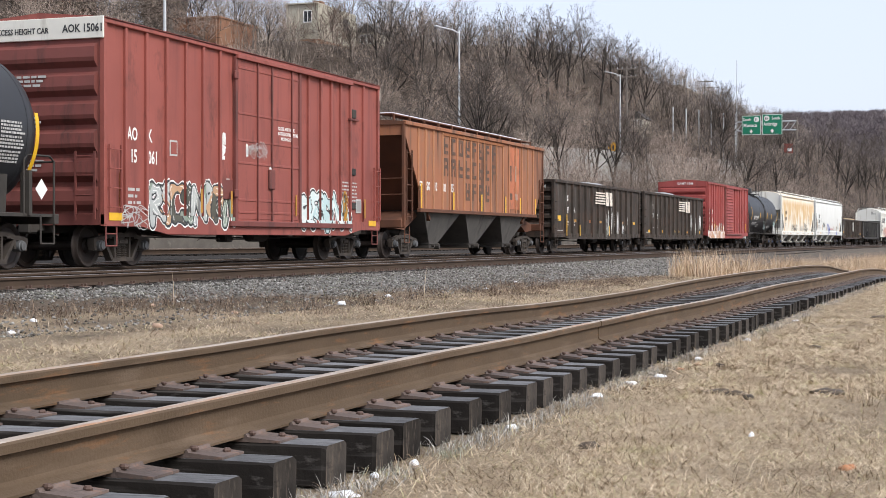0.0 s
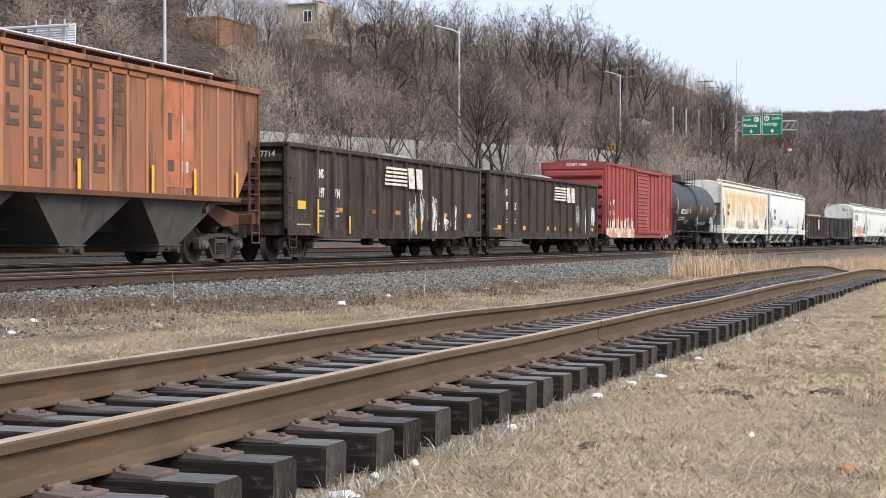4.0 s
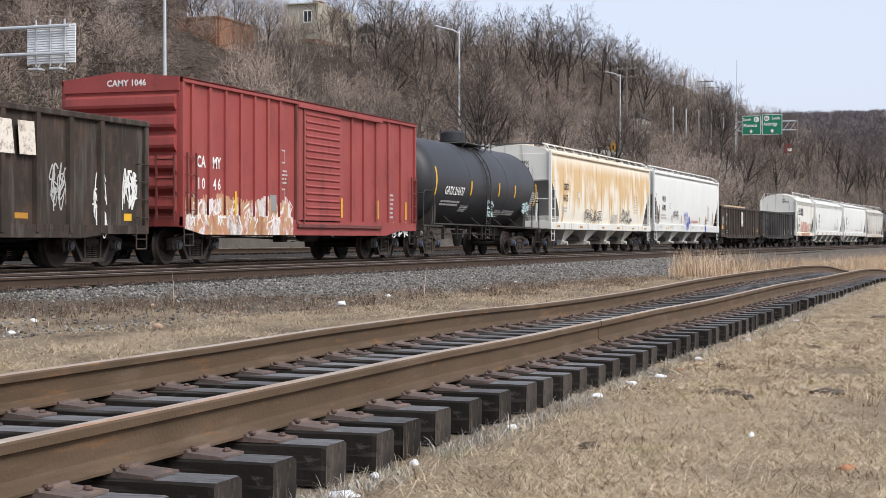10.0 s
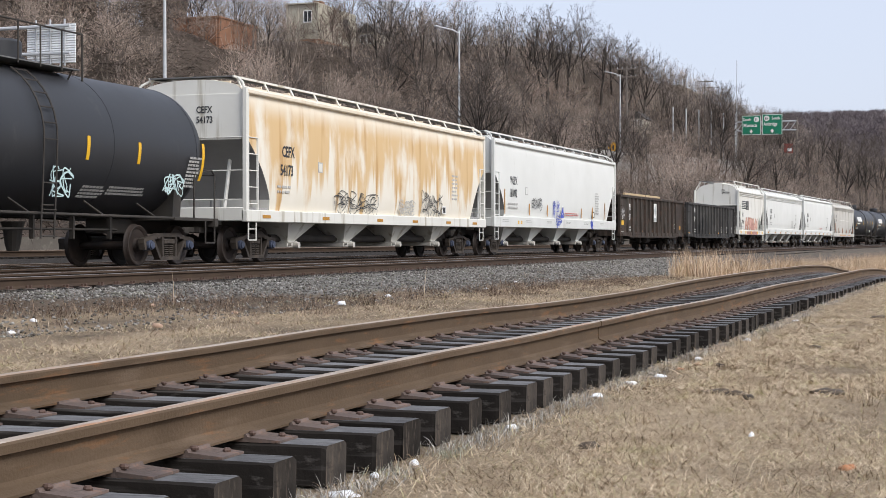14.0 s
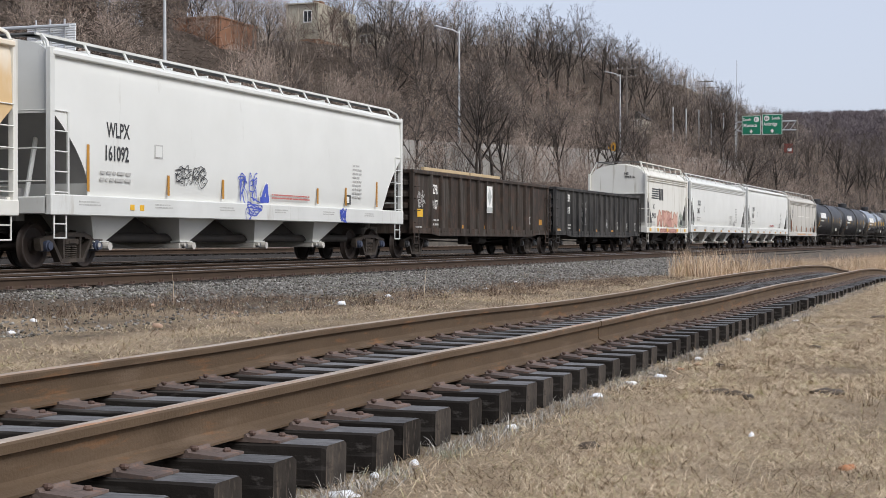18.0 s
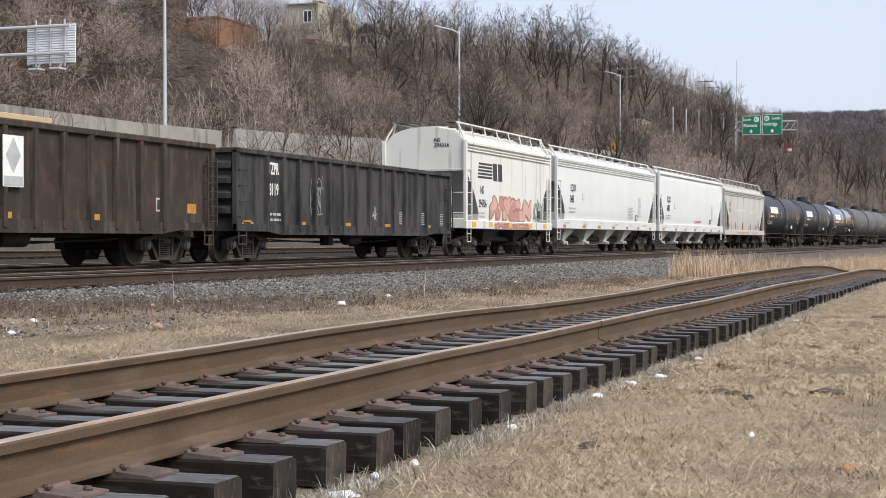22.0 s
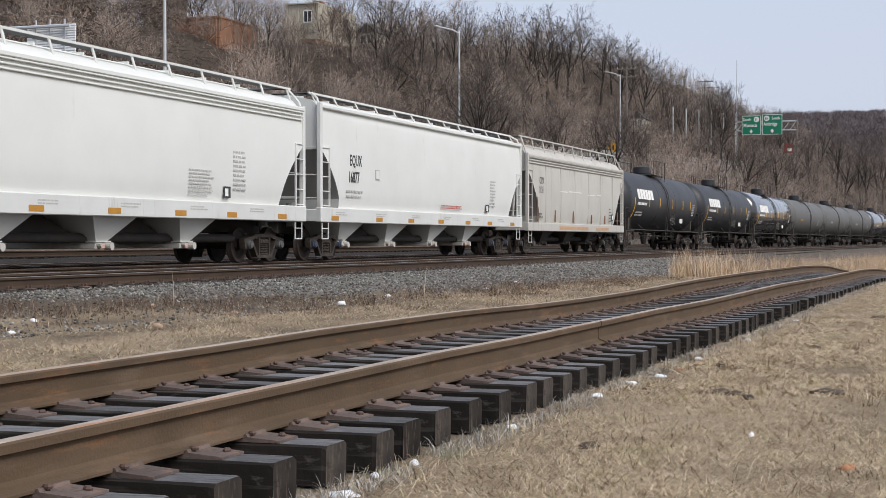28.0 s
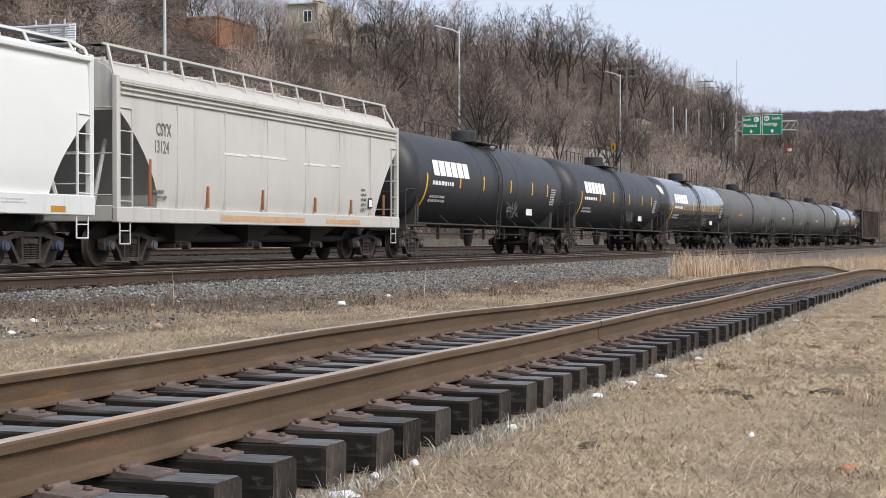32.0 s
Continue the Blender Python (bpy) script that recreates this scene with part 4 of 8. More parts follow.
def make_single_trees():
    pairs = []
    for seed in (301, 302, 303, 304, 305, 306):
        w = tree_template(seed, 10, 0.21, (9, 5, 5, 4))
        pairs.append((raw_mesh("trunk", w.lv, w.lf, LIMB_DARK), raw_mesh("crown", w.tv, w.tf, TWIG_DARK)))
    rnd = random.Random(9)
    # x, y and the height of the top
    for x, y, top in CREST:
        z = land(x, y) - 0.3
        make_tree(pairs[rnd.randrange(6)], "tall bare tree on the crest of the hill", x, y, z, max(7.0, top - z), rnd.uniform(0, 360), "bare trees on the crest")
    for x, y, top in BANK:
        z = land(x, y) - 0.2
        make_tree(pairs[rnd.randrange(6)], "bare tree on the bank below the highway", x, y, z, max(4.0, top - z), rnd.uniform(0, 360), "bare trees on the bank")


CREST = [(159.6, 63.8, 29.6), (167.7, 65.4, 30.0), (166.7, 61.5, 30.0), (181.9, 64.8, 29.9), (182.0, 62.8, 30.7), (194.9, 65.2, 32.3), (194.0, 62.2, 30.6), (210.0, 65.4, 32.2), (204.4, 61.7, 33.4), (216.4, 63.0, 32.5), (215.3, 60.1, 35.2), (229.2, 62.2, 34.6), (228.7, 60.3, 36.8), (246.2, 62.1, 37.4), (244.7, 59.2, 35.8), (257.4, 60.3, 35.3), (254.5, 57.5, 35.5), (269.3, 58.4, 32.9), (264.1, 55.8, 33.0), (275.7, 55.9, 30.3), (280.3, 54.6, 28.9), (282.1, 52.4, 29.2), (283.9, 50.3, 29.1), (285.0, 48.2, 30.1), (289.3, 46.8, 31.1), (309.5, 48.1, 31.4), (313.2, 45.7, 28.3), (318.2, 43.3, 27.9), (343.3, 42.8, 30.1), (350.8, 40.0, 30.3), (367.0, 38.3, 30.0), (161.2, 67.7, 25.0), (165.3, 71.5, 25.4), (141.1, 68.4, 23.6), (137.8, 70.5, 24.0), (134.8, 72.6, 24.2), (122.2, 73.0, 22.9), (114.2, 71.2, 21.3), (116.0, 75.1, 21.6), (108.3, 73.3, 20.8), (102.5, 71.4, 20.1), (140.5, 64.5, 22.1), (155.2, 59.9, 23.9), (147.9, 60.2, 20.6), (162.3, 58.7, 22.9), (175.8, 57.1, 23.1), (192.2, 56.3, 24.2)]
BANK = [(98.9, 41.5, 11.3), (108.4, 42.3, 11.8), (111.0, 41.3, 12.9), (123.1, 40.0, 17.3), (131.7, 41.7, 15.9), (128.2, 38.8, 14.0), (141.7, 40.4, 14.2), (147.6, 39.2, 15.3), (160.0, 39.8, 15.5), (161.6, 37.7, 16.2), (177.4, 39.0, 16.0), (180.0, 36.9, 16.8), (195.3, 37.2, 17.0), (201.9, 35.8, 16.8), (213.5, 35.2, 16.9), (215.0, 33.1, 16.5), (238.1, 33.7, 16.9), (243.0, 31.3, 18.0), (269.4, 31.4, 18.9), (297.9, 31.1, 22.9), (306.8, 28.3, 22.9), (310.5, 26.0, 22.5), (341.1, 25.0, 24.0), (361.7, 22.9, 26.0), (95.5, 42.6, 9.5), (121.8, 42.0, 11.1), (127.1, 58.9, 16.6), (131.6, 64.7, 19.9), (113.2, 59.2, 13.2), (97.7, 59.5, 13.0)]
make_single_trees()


# ---- grass, reeds, stones ----
def blade_material(name, stops):
    m = bpy.data.materials.new(name)
    m.use_nodes = True
    nt = m.node_tree
    n, l = nt.nodes, nt.links
    b = n["Principled BSDF"]
    gi = n.new("ShaderNodeNewGeometry")
    r = ramp_node(nt, stops)
    l.new(gi.outputs["Random Per Island"], r.inputs["Fac"])
    # patches of browner and of greener growth
    tc = n.new("ShaderNodeTexCoord")
    t1 = n.new("ShaderNodeTexNoise")
    t1.inputs["Scale"].default_value, t1.inputs["Detail"].default_value = 2.2, 4
    l.new(tc.outputs["Object"], t1.inputs["Vector"])
    pr = ramp_node(nt, [(0.32, (0.50, 0.45, 0.40)), (0.46, (0.95, 0.93, 0.90)), (0.58, (1.0, 0.97, 0.93)), (0.70, (0.80, 0.84, 0.66))])
    l.new(t1.outputs["Fac"], pr.inputs["Fac"])
    mu = n.new("ShaderNodeMix")
    mu.data_type, mu.blend_type = "RGBA", "MULTIPLY"
    mu.inputs["Factor"].default_value = 1.0
    l.new(r.outputs["Color"], mu.inputs["A"])
    l.new(pr.outputs["Color"], mu.inputs["B"])
    l.new(mu.outputs["Result"], b.inputs["Base Color"])
    b.inputs["Roughness"].default_value = 0.8
    b.inputs["Specular IOR Level"].default_value = 0.2
    return m


DRY_GRASS = blade_material("dry_grass", [(0.0, (0.15, 0.108, 0.074)), (0.22, (0.34, 0.255, 0.172)), (0.55, (0.56, 0.44, 0.305)), (0.88, (0.74, 0.62, 0.47)), (0.985, (0.40, 0.39, 0.19))])
BROWN_GRASS = blade_material("brown_matted_grass", [(0.0, (0.10, 0.074, 0.05)), (0.35, (0.24, 0.18, 0.12)), (0.7, (0.38, 0.295, 0.2)), (1.0, (0.52, 0.42, 0.29))])
PALE_GRASS = blade_material("pale_frosted_grass", [(0.0, (0.21, 0.195, 0.17)), (0.5, (0.37, 0.355, 0.325)), (1.0, (0.55, 0.535, 0.51))])
REED = blade_material("tan_reeds", [(0.0, (0.40, 0.285, 0.18)), (0.5, (0.58, 0.43, 0.30)), (1.0, (0.74, 0.60, 0.46))])
STONE = blade_material("ballast_stone", [(0.0, (0.065, 0.06, 0.054)), (0.4, (0.155, 0.147, 0.135)), (0.8, (0.255, 0.245, 0.23)), (0.98, (0.40, 0.39, 0.37))])
OILY_STONE = blade_material("oily_ballast_stone", [(0.0, (0.018, 0.0155, 0.0135)), (0.5, (0.042, 0.036, 0.031)), (0.9, (0.085, 0.075, 0.066)), (1.0, (0.15, 0.138, 0.125))])
WEED = blade_material("dead_brown_weeds", [(0.0, (0.06, 0.04, 0.03)), (0.5, (0.14, 0.097, 0.073)), (0.85, (0.26, 0.185, 0.135)), (1.0, (0.42, 0.32, 0.23))])


def blades(points, length, width, lean, seed):
    """Bent two-piece blades of grass at the given points."""
    r = np.random.RandomState(seed)
    n = len(points)
    p = np.array(points)
    az = r.uniform(0, 2 * np.pi, n)
    ln = length[0] + (length[1] - length[0]) * r.rand(n) ** 1.5
    tilt = np.radians(lean[0] + (lean[1] - lean[0]) * r.rand(n))
    d = np.stack([np.cos(az) * np.sin(tilt), np.sin(az) * np.sin(tilt), np.cos(tilt)], 1)
    tilt2 = np.minimum(tilt + np.radians(r.uniform(5, 40, n)), np.radians(96))
    d2 = np.stack([np.cos(az) * np.sin(tilt2), np.sin(az) * np.sin(tilt2), np.cos(tilt2)], 1)
    sa_ = az + np.pi / 2 + r.uniform(-0.5, 0.5, n)
    side = np.stack([np.cos(sa_), np.sin(sa_), r.uniform(-0.4, 0.4, n)], 1) * (width[0] + (width[1] - width[0]) * r.rand(n))[:, None]
    mid = p + d * (ln * 0.55)[:, None]
    tip = mid + d2 * (ln * 0.45)[:, None]
    v = np.stack([p - side, p + side, mid + side * 0.7, mid - side * 0.7, tip], 1).reshape(-1, 3)
    i = np.arange(n)[:, None] * 5
    f = np.concatenate([i + np.array([[0, 1, 2]]), i + np.array([[0, 2, 3]]), i + np.array([[3, 2, 4]])])
    return v, f


def scatter(n, fx, fy, seed, keep=None):
    r = random.Random(seed)
    pts = []
    while len(pts) < n:
        x = fx(r)
        y = fy(r, x)
        if keep and not keep(x, y, r):
            continue
        pts.append((x, y, land(x, y) - 0.004))
    return pts


def patchy(x, y, r):
    return r.random() < 0.55 + 0.9 * noise.noise((x * 0.9, y * 0.9, 5))


def make_grass():
    near = scatter(125000, lambda r: 5.0 + 12.5 * r.random() ** 1.35, lambda r, x: r.uniform(0.04 * x - 0.25, 2.62), 1, patchy)
    v, f = blades(near, (0.03, 0.13), (0.0008, 0.0019), (50, 92), 1)
    stuff("grass", "short matted dry winter grass", "grass", v, f, DRY_GRASS)
    mid = scatter(56000, lambda r: 10.5 + 38 * r.random() ** 1.15, lambda r, x: r.uniform(0.04 * x - 0.4, 2.62), 2, patchy)
    v, f = blades(mid, (0.06, 0.2), (0.0016, 0.0045), (58, 92), 2)
    stuff("grass", "dry winter grass of the field", "grass", v, f, DRY_GRASS)
    back = scatter(120000, lambda r: 7 + 36 * r.random() ** 2.0, lambda r, x: r.uniform(5.15, toe(x) - 0.3), 3, lambda x, y, r: patchy(x, y, r) and r.random() < 1.25 - (y - 5) * 0.2)
    v, f = blades(back, (0.05, 0.16), (0.0011, 0.0027), (48, 94), 3)
    stuff("grass", "dry matted grass between the panel and the ballast", "grass", v, f, DRY_GRASS)
    edge = scatter(10000, lambda r: 5.0 + 38 * r.random() ** 1.4, lambda r, x: 2.50 + r.gauss(0, 0.07), 4, lambda x, y, r: noise.noise((x * 1.7, 0, 3)) > -0.25)
    v, f = blades(edge, (0.035, 0.11), (0.001, 0.0026), (15, 70), 4)
    stuff("grass", "pale grass along the ends of the ties", "grass", v, f, PALE_GRASS)
    tufts = []
    r = random.Random(12)
    for k in range(60):
        x = 5 + 22 * r.random() ** 1.4
        y = r.uniform(0.04 * x - 0.2, 2.4)
        for b in range(r.randint(18, 40)):
            a, q = x + r.gauss(0, 0.035), y + r.gauss(0, 0.035)
            tufts.append((a, q, land(a, q)))
    v, f = blades(tufts, (0.05, 0.16), (0.001, 0.0024), (15, 75), 5)
    stuff("grass", "upright tufts of pale dry grass", "grass", v, f, DRY_GRASS)
    reed = scatter(8500, lambda r: 42.0 + 75 * r.random() ** 1.5, lambda r, x: r.uniform(6.3, 9.6) - 0.05 * (x - 42), 6, lambda x, y, r: y < 0.1938 * x + 0.02 * r.gauss(0, 3) and (noise.noise((x * 0.35, y * 0.5, 8)) > -0.08 or x > 75))
    reed += scatter(9500, lambda r: 50 + 75 * r.random() ** 1.3, lambda r, x: x * r.uniform(0.01, 0.13), 16, lambda x, y, r: (y > 5.7 or x > 63) and y < 9.3 - bend(x) and noise.noise((x * 0.3, y * 0.6, 28)) > -0.3)
    v, f = blades(reed, (0.35, 1.0), (0.004, 0.010), (2, 24), 6)
    stuff("reeds", "tall tan dead reeds beside the ballast", "reeds", v, f, REED)
    weeds = []
    for k in range(1100):
        x = 9.5 + 32 * r.random() ** 1.6
        y = toe(x) - 0.8 + r.gauss(0, 1.0) - bend(x)
        if noise.noise((x * 0.45, y * 0.8, 21)) > -0.12 or r.random() < 0.25:
            size = r.uniform(0.06, 0.2)
            for b in range(r.randint(20, 55)):
                a, q = x + r.gauss(0, size * 1.6), y + r.gauss(0, size)
                weeds.append((a, q, land(a, q) - 0.004))
    v, f = blades(weeds, (0.07, 0.22), (0.0014, 0.0036), (20, 90), 7)
    stuff("weeds", "dead brown weeds at the foot of the ballast", "weeds", v, f, WEED)
    stalks = scatter(16, lambda r: 11 + 30 * r.random(), lambda r, x: r.uniform(7.5, 10.5), 8)
    v, f = blades(stalks, (0.25, 0.6), (0.003, 0.005), (5, 40), 8)
    stuff("weed_stalks", "single pale dead weed stalks", "weeds", v, f, DRY_GRASS)


def make_ballast():
    r = np.random.RandomState(31)
    rr = random.Random(31)
    pts = []
    while len(pts) < 52000:
        x = 13 + 62 * rr.random() ** 1.5
        yb = 9.0 + 14.2 * rr.random() ** 1.5
        if abs(yb - 14.3) < 0.12 or abs(yb - 15.8) < 0.1:
            continue
        if rr.random() > max(0.11, (yb + 0.9 * noise.noise((x * 0.4, yb * 0.5, 9)) - toe(x)) / 0.9):
            continue
        y = yb - bend(x)
        pts.append((x, y, land(x, y) + 0.008))
    p = np.array(pts)
    n = len(p)
    size = 0.015 + 0.018 * r.rand(n) ** 1.5 + 0.008 * (p[:, 0] > 40)
    dirs = np.array([(1, 0, 0), (-1, 0, 0), (0, 1, 0), (0, -1, 0), (0, 0, 1), (0, 0, -1)], dtype=float)
    az = r.uniform(0, 6.28, n)
    c, s = np.cos(az), np.sin(az)
    v = np.empty((n, 6, 3))
    for k, d in enumerate(dirs):
        e = d[None, :] + r.uniform(-0.38, 0.38, (n, 3))
        e = np.stack([e[:, 0] * c - e[:, 1] * s, e[:, 0] * s + e[:, 1] * c, e[:, 2] * 0.75], 1)
        v[:, k] = p + e * size[:, None]
    f = np.array([(0, 2, 4), (2, 1, 4), (1, 3, 4), (3, 0, 4), (2, 0, 5), (1, 2, 5), (3, 1, 5), (0, 3, 5)])
    faces = (np.arange(n)[:, None, None] * 6 + f[None]).reshape(-1, 3)
    near = (p[:, 1] + np.array([bend(x) for x in p[:, 0]])) < 13.75
    for keep, label, material in ((near, "grey crushed-stone track ballast", STONE), (~near, "dark oily ballast between the rails", OILY_STONE)):
        k = int(keep.sum())
        stuff("ballast", label, "ballast", v[keep].reshape(-1, 3), faces[:k * 8], material)


make_grass()
make_ballast()


def lump(name, label, category, group, x, y, size, material, seed, flat=0.5):
    r = random.Random(seed)
    bm = bmesh.new()
    bmesh.ops.create_icosphere(bm, subdivisions=2, radius=1.0)
    for v in bm.verts:
        k = 1 + 0.35 * noise.noise((v.co.x * 1.6 + seed, v.co.y * 1.6, v.co.z * 1.6)) + (r.uniform(-0.22, 0.22) if name == "turf_clod" else r.uniform(-0.05, 0.05))
        v.co = Vector((v.co.x * size[0] * k, v.co.y * size[1] * k, max(-0.3, v.co.z) * size[2] * k))
    for fc in bm.faces:
        fc.smooth = True
    me = bpy.data.meshes.new(name)
    bm.to_mesh(me)
    bm.free()
    me.materials.append(material)
    return solid(name, me, material, label, category, group, at=pose(x, y, land(x, y) + size[2] * 0.12, 0, 0, r.uniform(0, 180)))


def small_finds():
    """Patches of old snow, stones, scuffed turf and litter."""
    for i, (x, y, w) in enumerate(((5.86, 2.50, 0.075), (6.37, 2.56, 0.03), (6.77, 2.52, 0.03), (8.26, 2.50, 0.045), (10.13, 2.47, 0.05), (11.11, 2.46, 0.06), (11.8, 2.38, 0.05), (13.57, 2.40, 0.045), (16.6, 2.42, 0.05), (21.0, 2.42, 0.07), (8.4, 1.2, 0.02))):
        lump("snow_patch", "small patch of old snow beside the ties", "snow", "snow patches", x, y, (w, w * 0.7, 0.022), SNOW, 40 + i)
    tan_stone = surface("tan_stone", (0.42, 0.29, 0.2), (0.34, 0.22, 0.15), 8, 0.8, bump=0.3)
    for i, (x, y, w, m) in enumerate(((15.18, 8.69, 0.075, 0), (18.39, 10.6, 0.06, 0), (18.52, 9.44, 0.06, 0), (14.9, 10.1, 0.05, 1), (13.48, 9.41, 0.045, 1), (21.55, 9.19, 0.09, 1), (16.53, 8.13, 0.03, 0), (24.5, 9.6, 0.06, 1), (29.0, 9.3, 0.05, 1), (33.0, 9.9, 0.06, 1), (43.5, 6.6, 0.07, 1))):
        lump("stone", "pale stone at the foot of the ballast" if m else "tan stone lying in the grass", "stone", "stones by the track", x, y, (w, w * 0.75, w * 0.6), SNOW if m else tan_stone, 60 + i)
    turf = surface("dark_torn_turf", (0.04, 0.031, 0.024), (0.125, 0.094, 0.067), 22, 0.95, bump=0.8)
    for i, (x, y, w) in enumerate(((10.95, 1.05, 0.11), (10.85, 0.98, 0.07), (10.7, 1.76, 0.10), (10.55, 1.62, 0.06), (10.31, 1.49, 0.05), (22.29, 1.41, 0.18), (12.87, 2.1, 0.06), (7.6, 1.9, 0.05), (15.5, 1.6, 0.08))):
        lump("turf_clod", "dark clod of torn turf", "turf", "torn turf", x, y, (w * 1.2, w * 0.7, 0.03), turf, 80 + i)
    leaf = surface("orange_dead_leaf", (0.45, 0.2, 0.09), (0.36, 0.16, 0.08), 20, 0.8)
    for i, (x, y) in enumerate(((12.5, 2.36), (7.3, 0.62), (7.35, 0.6), (13.0, 2.30))):
        lump("dead_leaf", "orange dead leaf in the grass", "leaf", "dead leaves", x, y, (0.035, 0.025, 0.02), leaf, 95 + i)


small_finds()


# ---- signs, buildings and poles beyond the line ----
SIGN_GREEN = surface("green_sign_sheet", (0.006, 0.17, 0.09), (0.01, 0.2, 0.11), 2, 0.45, bump=0)
SIGN_YELLOW = surface("yellow_sign_sheet", (0.75, 0.38, 0.02), (0.7, 0.33, 0.02), 2, 0.5, bump=0)
BRICK = surface("orange_brick", (0.22, 0.11, 0.066), (0.29, 0.145, 0.085), 1.5, 0.85, bump=0.2, grime=(0.2, 0.1, 0.06), grime_amt=0.08)
CREAM_WALL = surface("cream_stucco", (0.50, 0.46, 0.36), (0.42, 0.385, 0.31), 0.6, 0.85, bump=0.1, streak=(0.33, 0.30, 0.24), streak_amt=0.55)
DARK_ROOF = surface("dark_roof_felt", (0.04, 0.037, 0.035), (0.06, 0.055, 0.05), 1, 0.9)
GLASS = surface("dark_window_glass", (0.03, 0.035, 0.04), (0.05, 0.055, 0.06), 1, 0.15, bump=0, spec=0.6)
WOOD_POLE = surface("grey_wooden_pole", (0.16, 0.13, 0.11), (0.22, 0.19, 0.165), 3, 0.9, bump=0.2)


def sign_gantry():
    x, z0 = 287.0, 8.0
    g = thing("sign_gantry", "steel highway gantry with two green direction signs", "road sign", at=pose(0, 0, 0))
    ya, yb = 43.6, 32.9
    for y in (ya, yb):
        for dx in (-0.6, 0.6):
            part("post", Shape().tube((x + dx, y, z0), (x + dx, y, 22.6), 0.10, n=8), WOOD_POLE, g)
    part("lamp_mast", Shape().tube((x - 1.0, ya, 10), (x - 1.0, ya, 33.5), 0.09, 0.06, 8), GALV, g)
    for z in (20.6, 22.2):
        for dx in (-0.6, 0.6):
            part("chord", Shape().tube((x + dx, ya, z), (x + dx, yb, z), 0.11, n=6), GALV, g)
    w = Shape()
    for k in range(9):
        y = ya + (yb - ya) * k / 9
        w.tube((x - 0.6, y, 20.6), (x - 0.6, y + (yb - ya) / 9, 22.2), 0.06, n=5)
    part("lattice", w, GALV, g)
    for y0, y1, top, word, num, first in ((42.7, 39.25, 23.3, "Monaca", "51", False), (39.05, 35.4, 23.45, "Ambridge", "65", True)):
        pn = part("sign_panel", Shape().box(x - 0.95, x - 0.85, y1, y0, 19.75, top, 0.02), SIGN_GREEN, g, "green sign with white lettering")
        wd = y0 - y1
        b = Shape()
        for za, zb in ((19.78, 19.86), (top - 0.11, top - 0.03)):
            b.box(x - 0.96, x - 0.95, y1 + 0.05, y0 - 0.05, za, zb)
        for ya_, yb_ in ((y1 + 0.04, y1 + 0.12), (y0 - 0.12, y0 - 0.04)):
            b.box(x - 0.96, x - 0.95, ya_, yb_, 19.78, top - 0.03)
        part("border", b, INK_WHITE, pn)
        part("lettering", letters("South", 0.5, INK_WHITE, squeeze=0.85), INK_WHITE, pn, at=pose(x - 0.97, y0 - (1.75 if first else 0.25), top - 0.95, 0, 0, -90))
        part("lettering", letters(word, 0.6, INK_WHITE, squeeze=0.72 if first else 0.9), INK_WHITE, pn, at=pose(x - 0.97, y0 - 0.28, top - 2.05, 0, 0, -90))
        yc = y0 - (0.85 if first else wd - 0.8)
        part("route_shield", Shape().spin([(-0.012, 0.02), (-0.012, 0.5), (0.0, 0.5)], "x", 20, (x - 0.955, yc, top - 0.72)), INK_WHITE, pn)
        part("route_number", letters(num, 0.48, INK_BLACK, squeeze=0.75), INK_BLACK, pn, at=pose(x - 0.972, yc + 0.32, top - 0.95, 0, 0, -90))
        s = Shape()
        ym = (y0 + y1) / 2
        s.loft([[(x - 0.96 - d, ym - 0.14, 20.75), (x - 0.96 - d, ym + 0.14, 20.75), (x - 0.96 - d, ym + 0.14, 20.5), (x - 0.96 - d, ym + 0.38, 20.5), (x - 0.96 - d, ym, 20.02), (x - 0.96 - d, ym - 0.38, 20.5), (x - 0.96 - d, ym - 0.14, 20.5)] for d in (0, 0.012)])
        part("arrow", s, INK_WHITE, pn)
    # curved arm of a lamp and a red notice by the far post
    arm = Shape().pipe([(x, 33.2, 22.9), (x + 0.3, 31.6, 22.2), (x + 0.5, 30.2, 21.3), (x + 0.5, 29.6, 20.6), (x + 0.5, 29.5, 13)], 0.06, 6)
    part("lamp_arm", arm, WOOD_POLE, g)
    part("notice", Shape().box(x - 0.2, x - 0.1, 33.6, 35.2, 16.4, 18.1, 0.02), RED_1, g, "small red notice panel")
    part("notice_band", Shape().box(x - 0.23, x - 0.205, 33.8, 34.6, 16.7, 17.3), INK_WHITE, g)


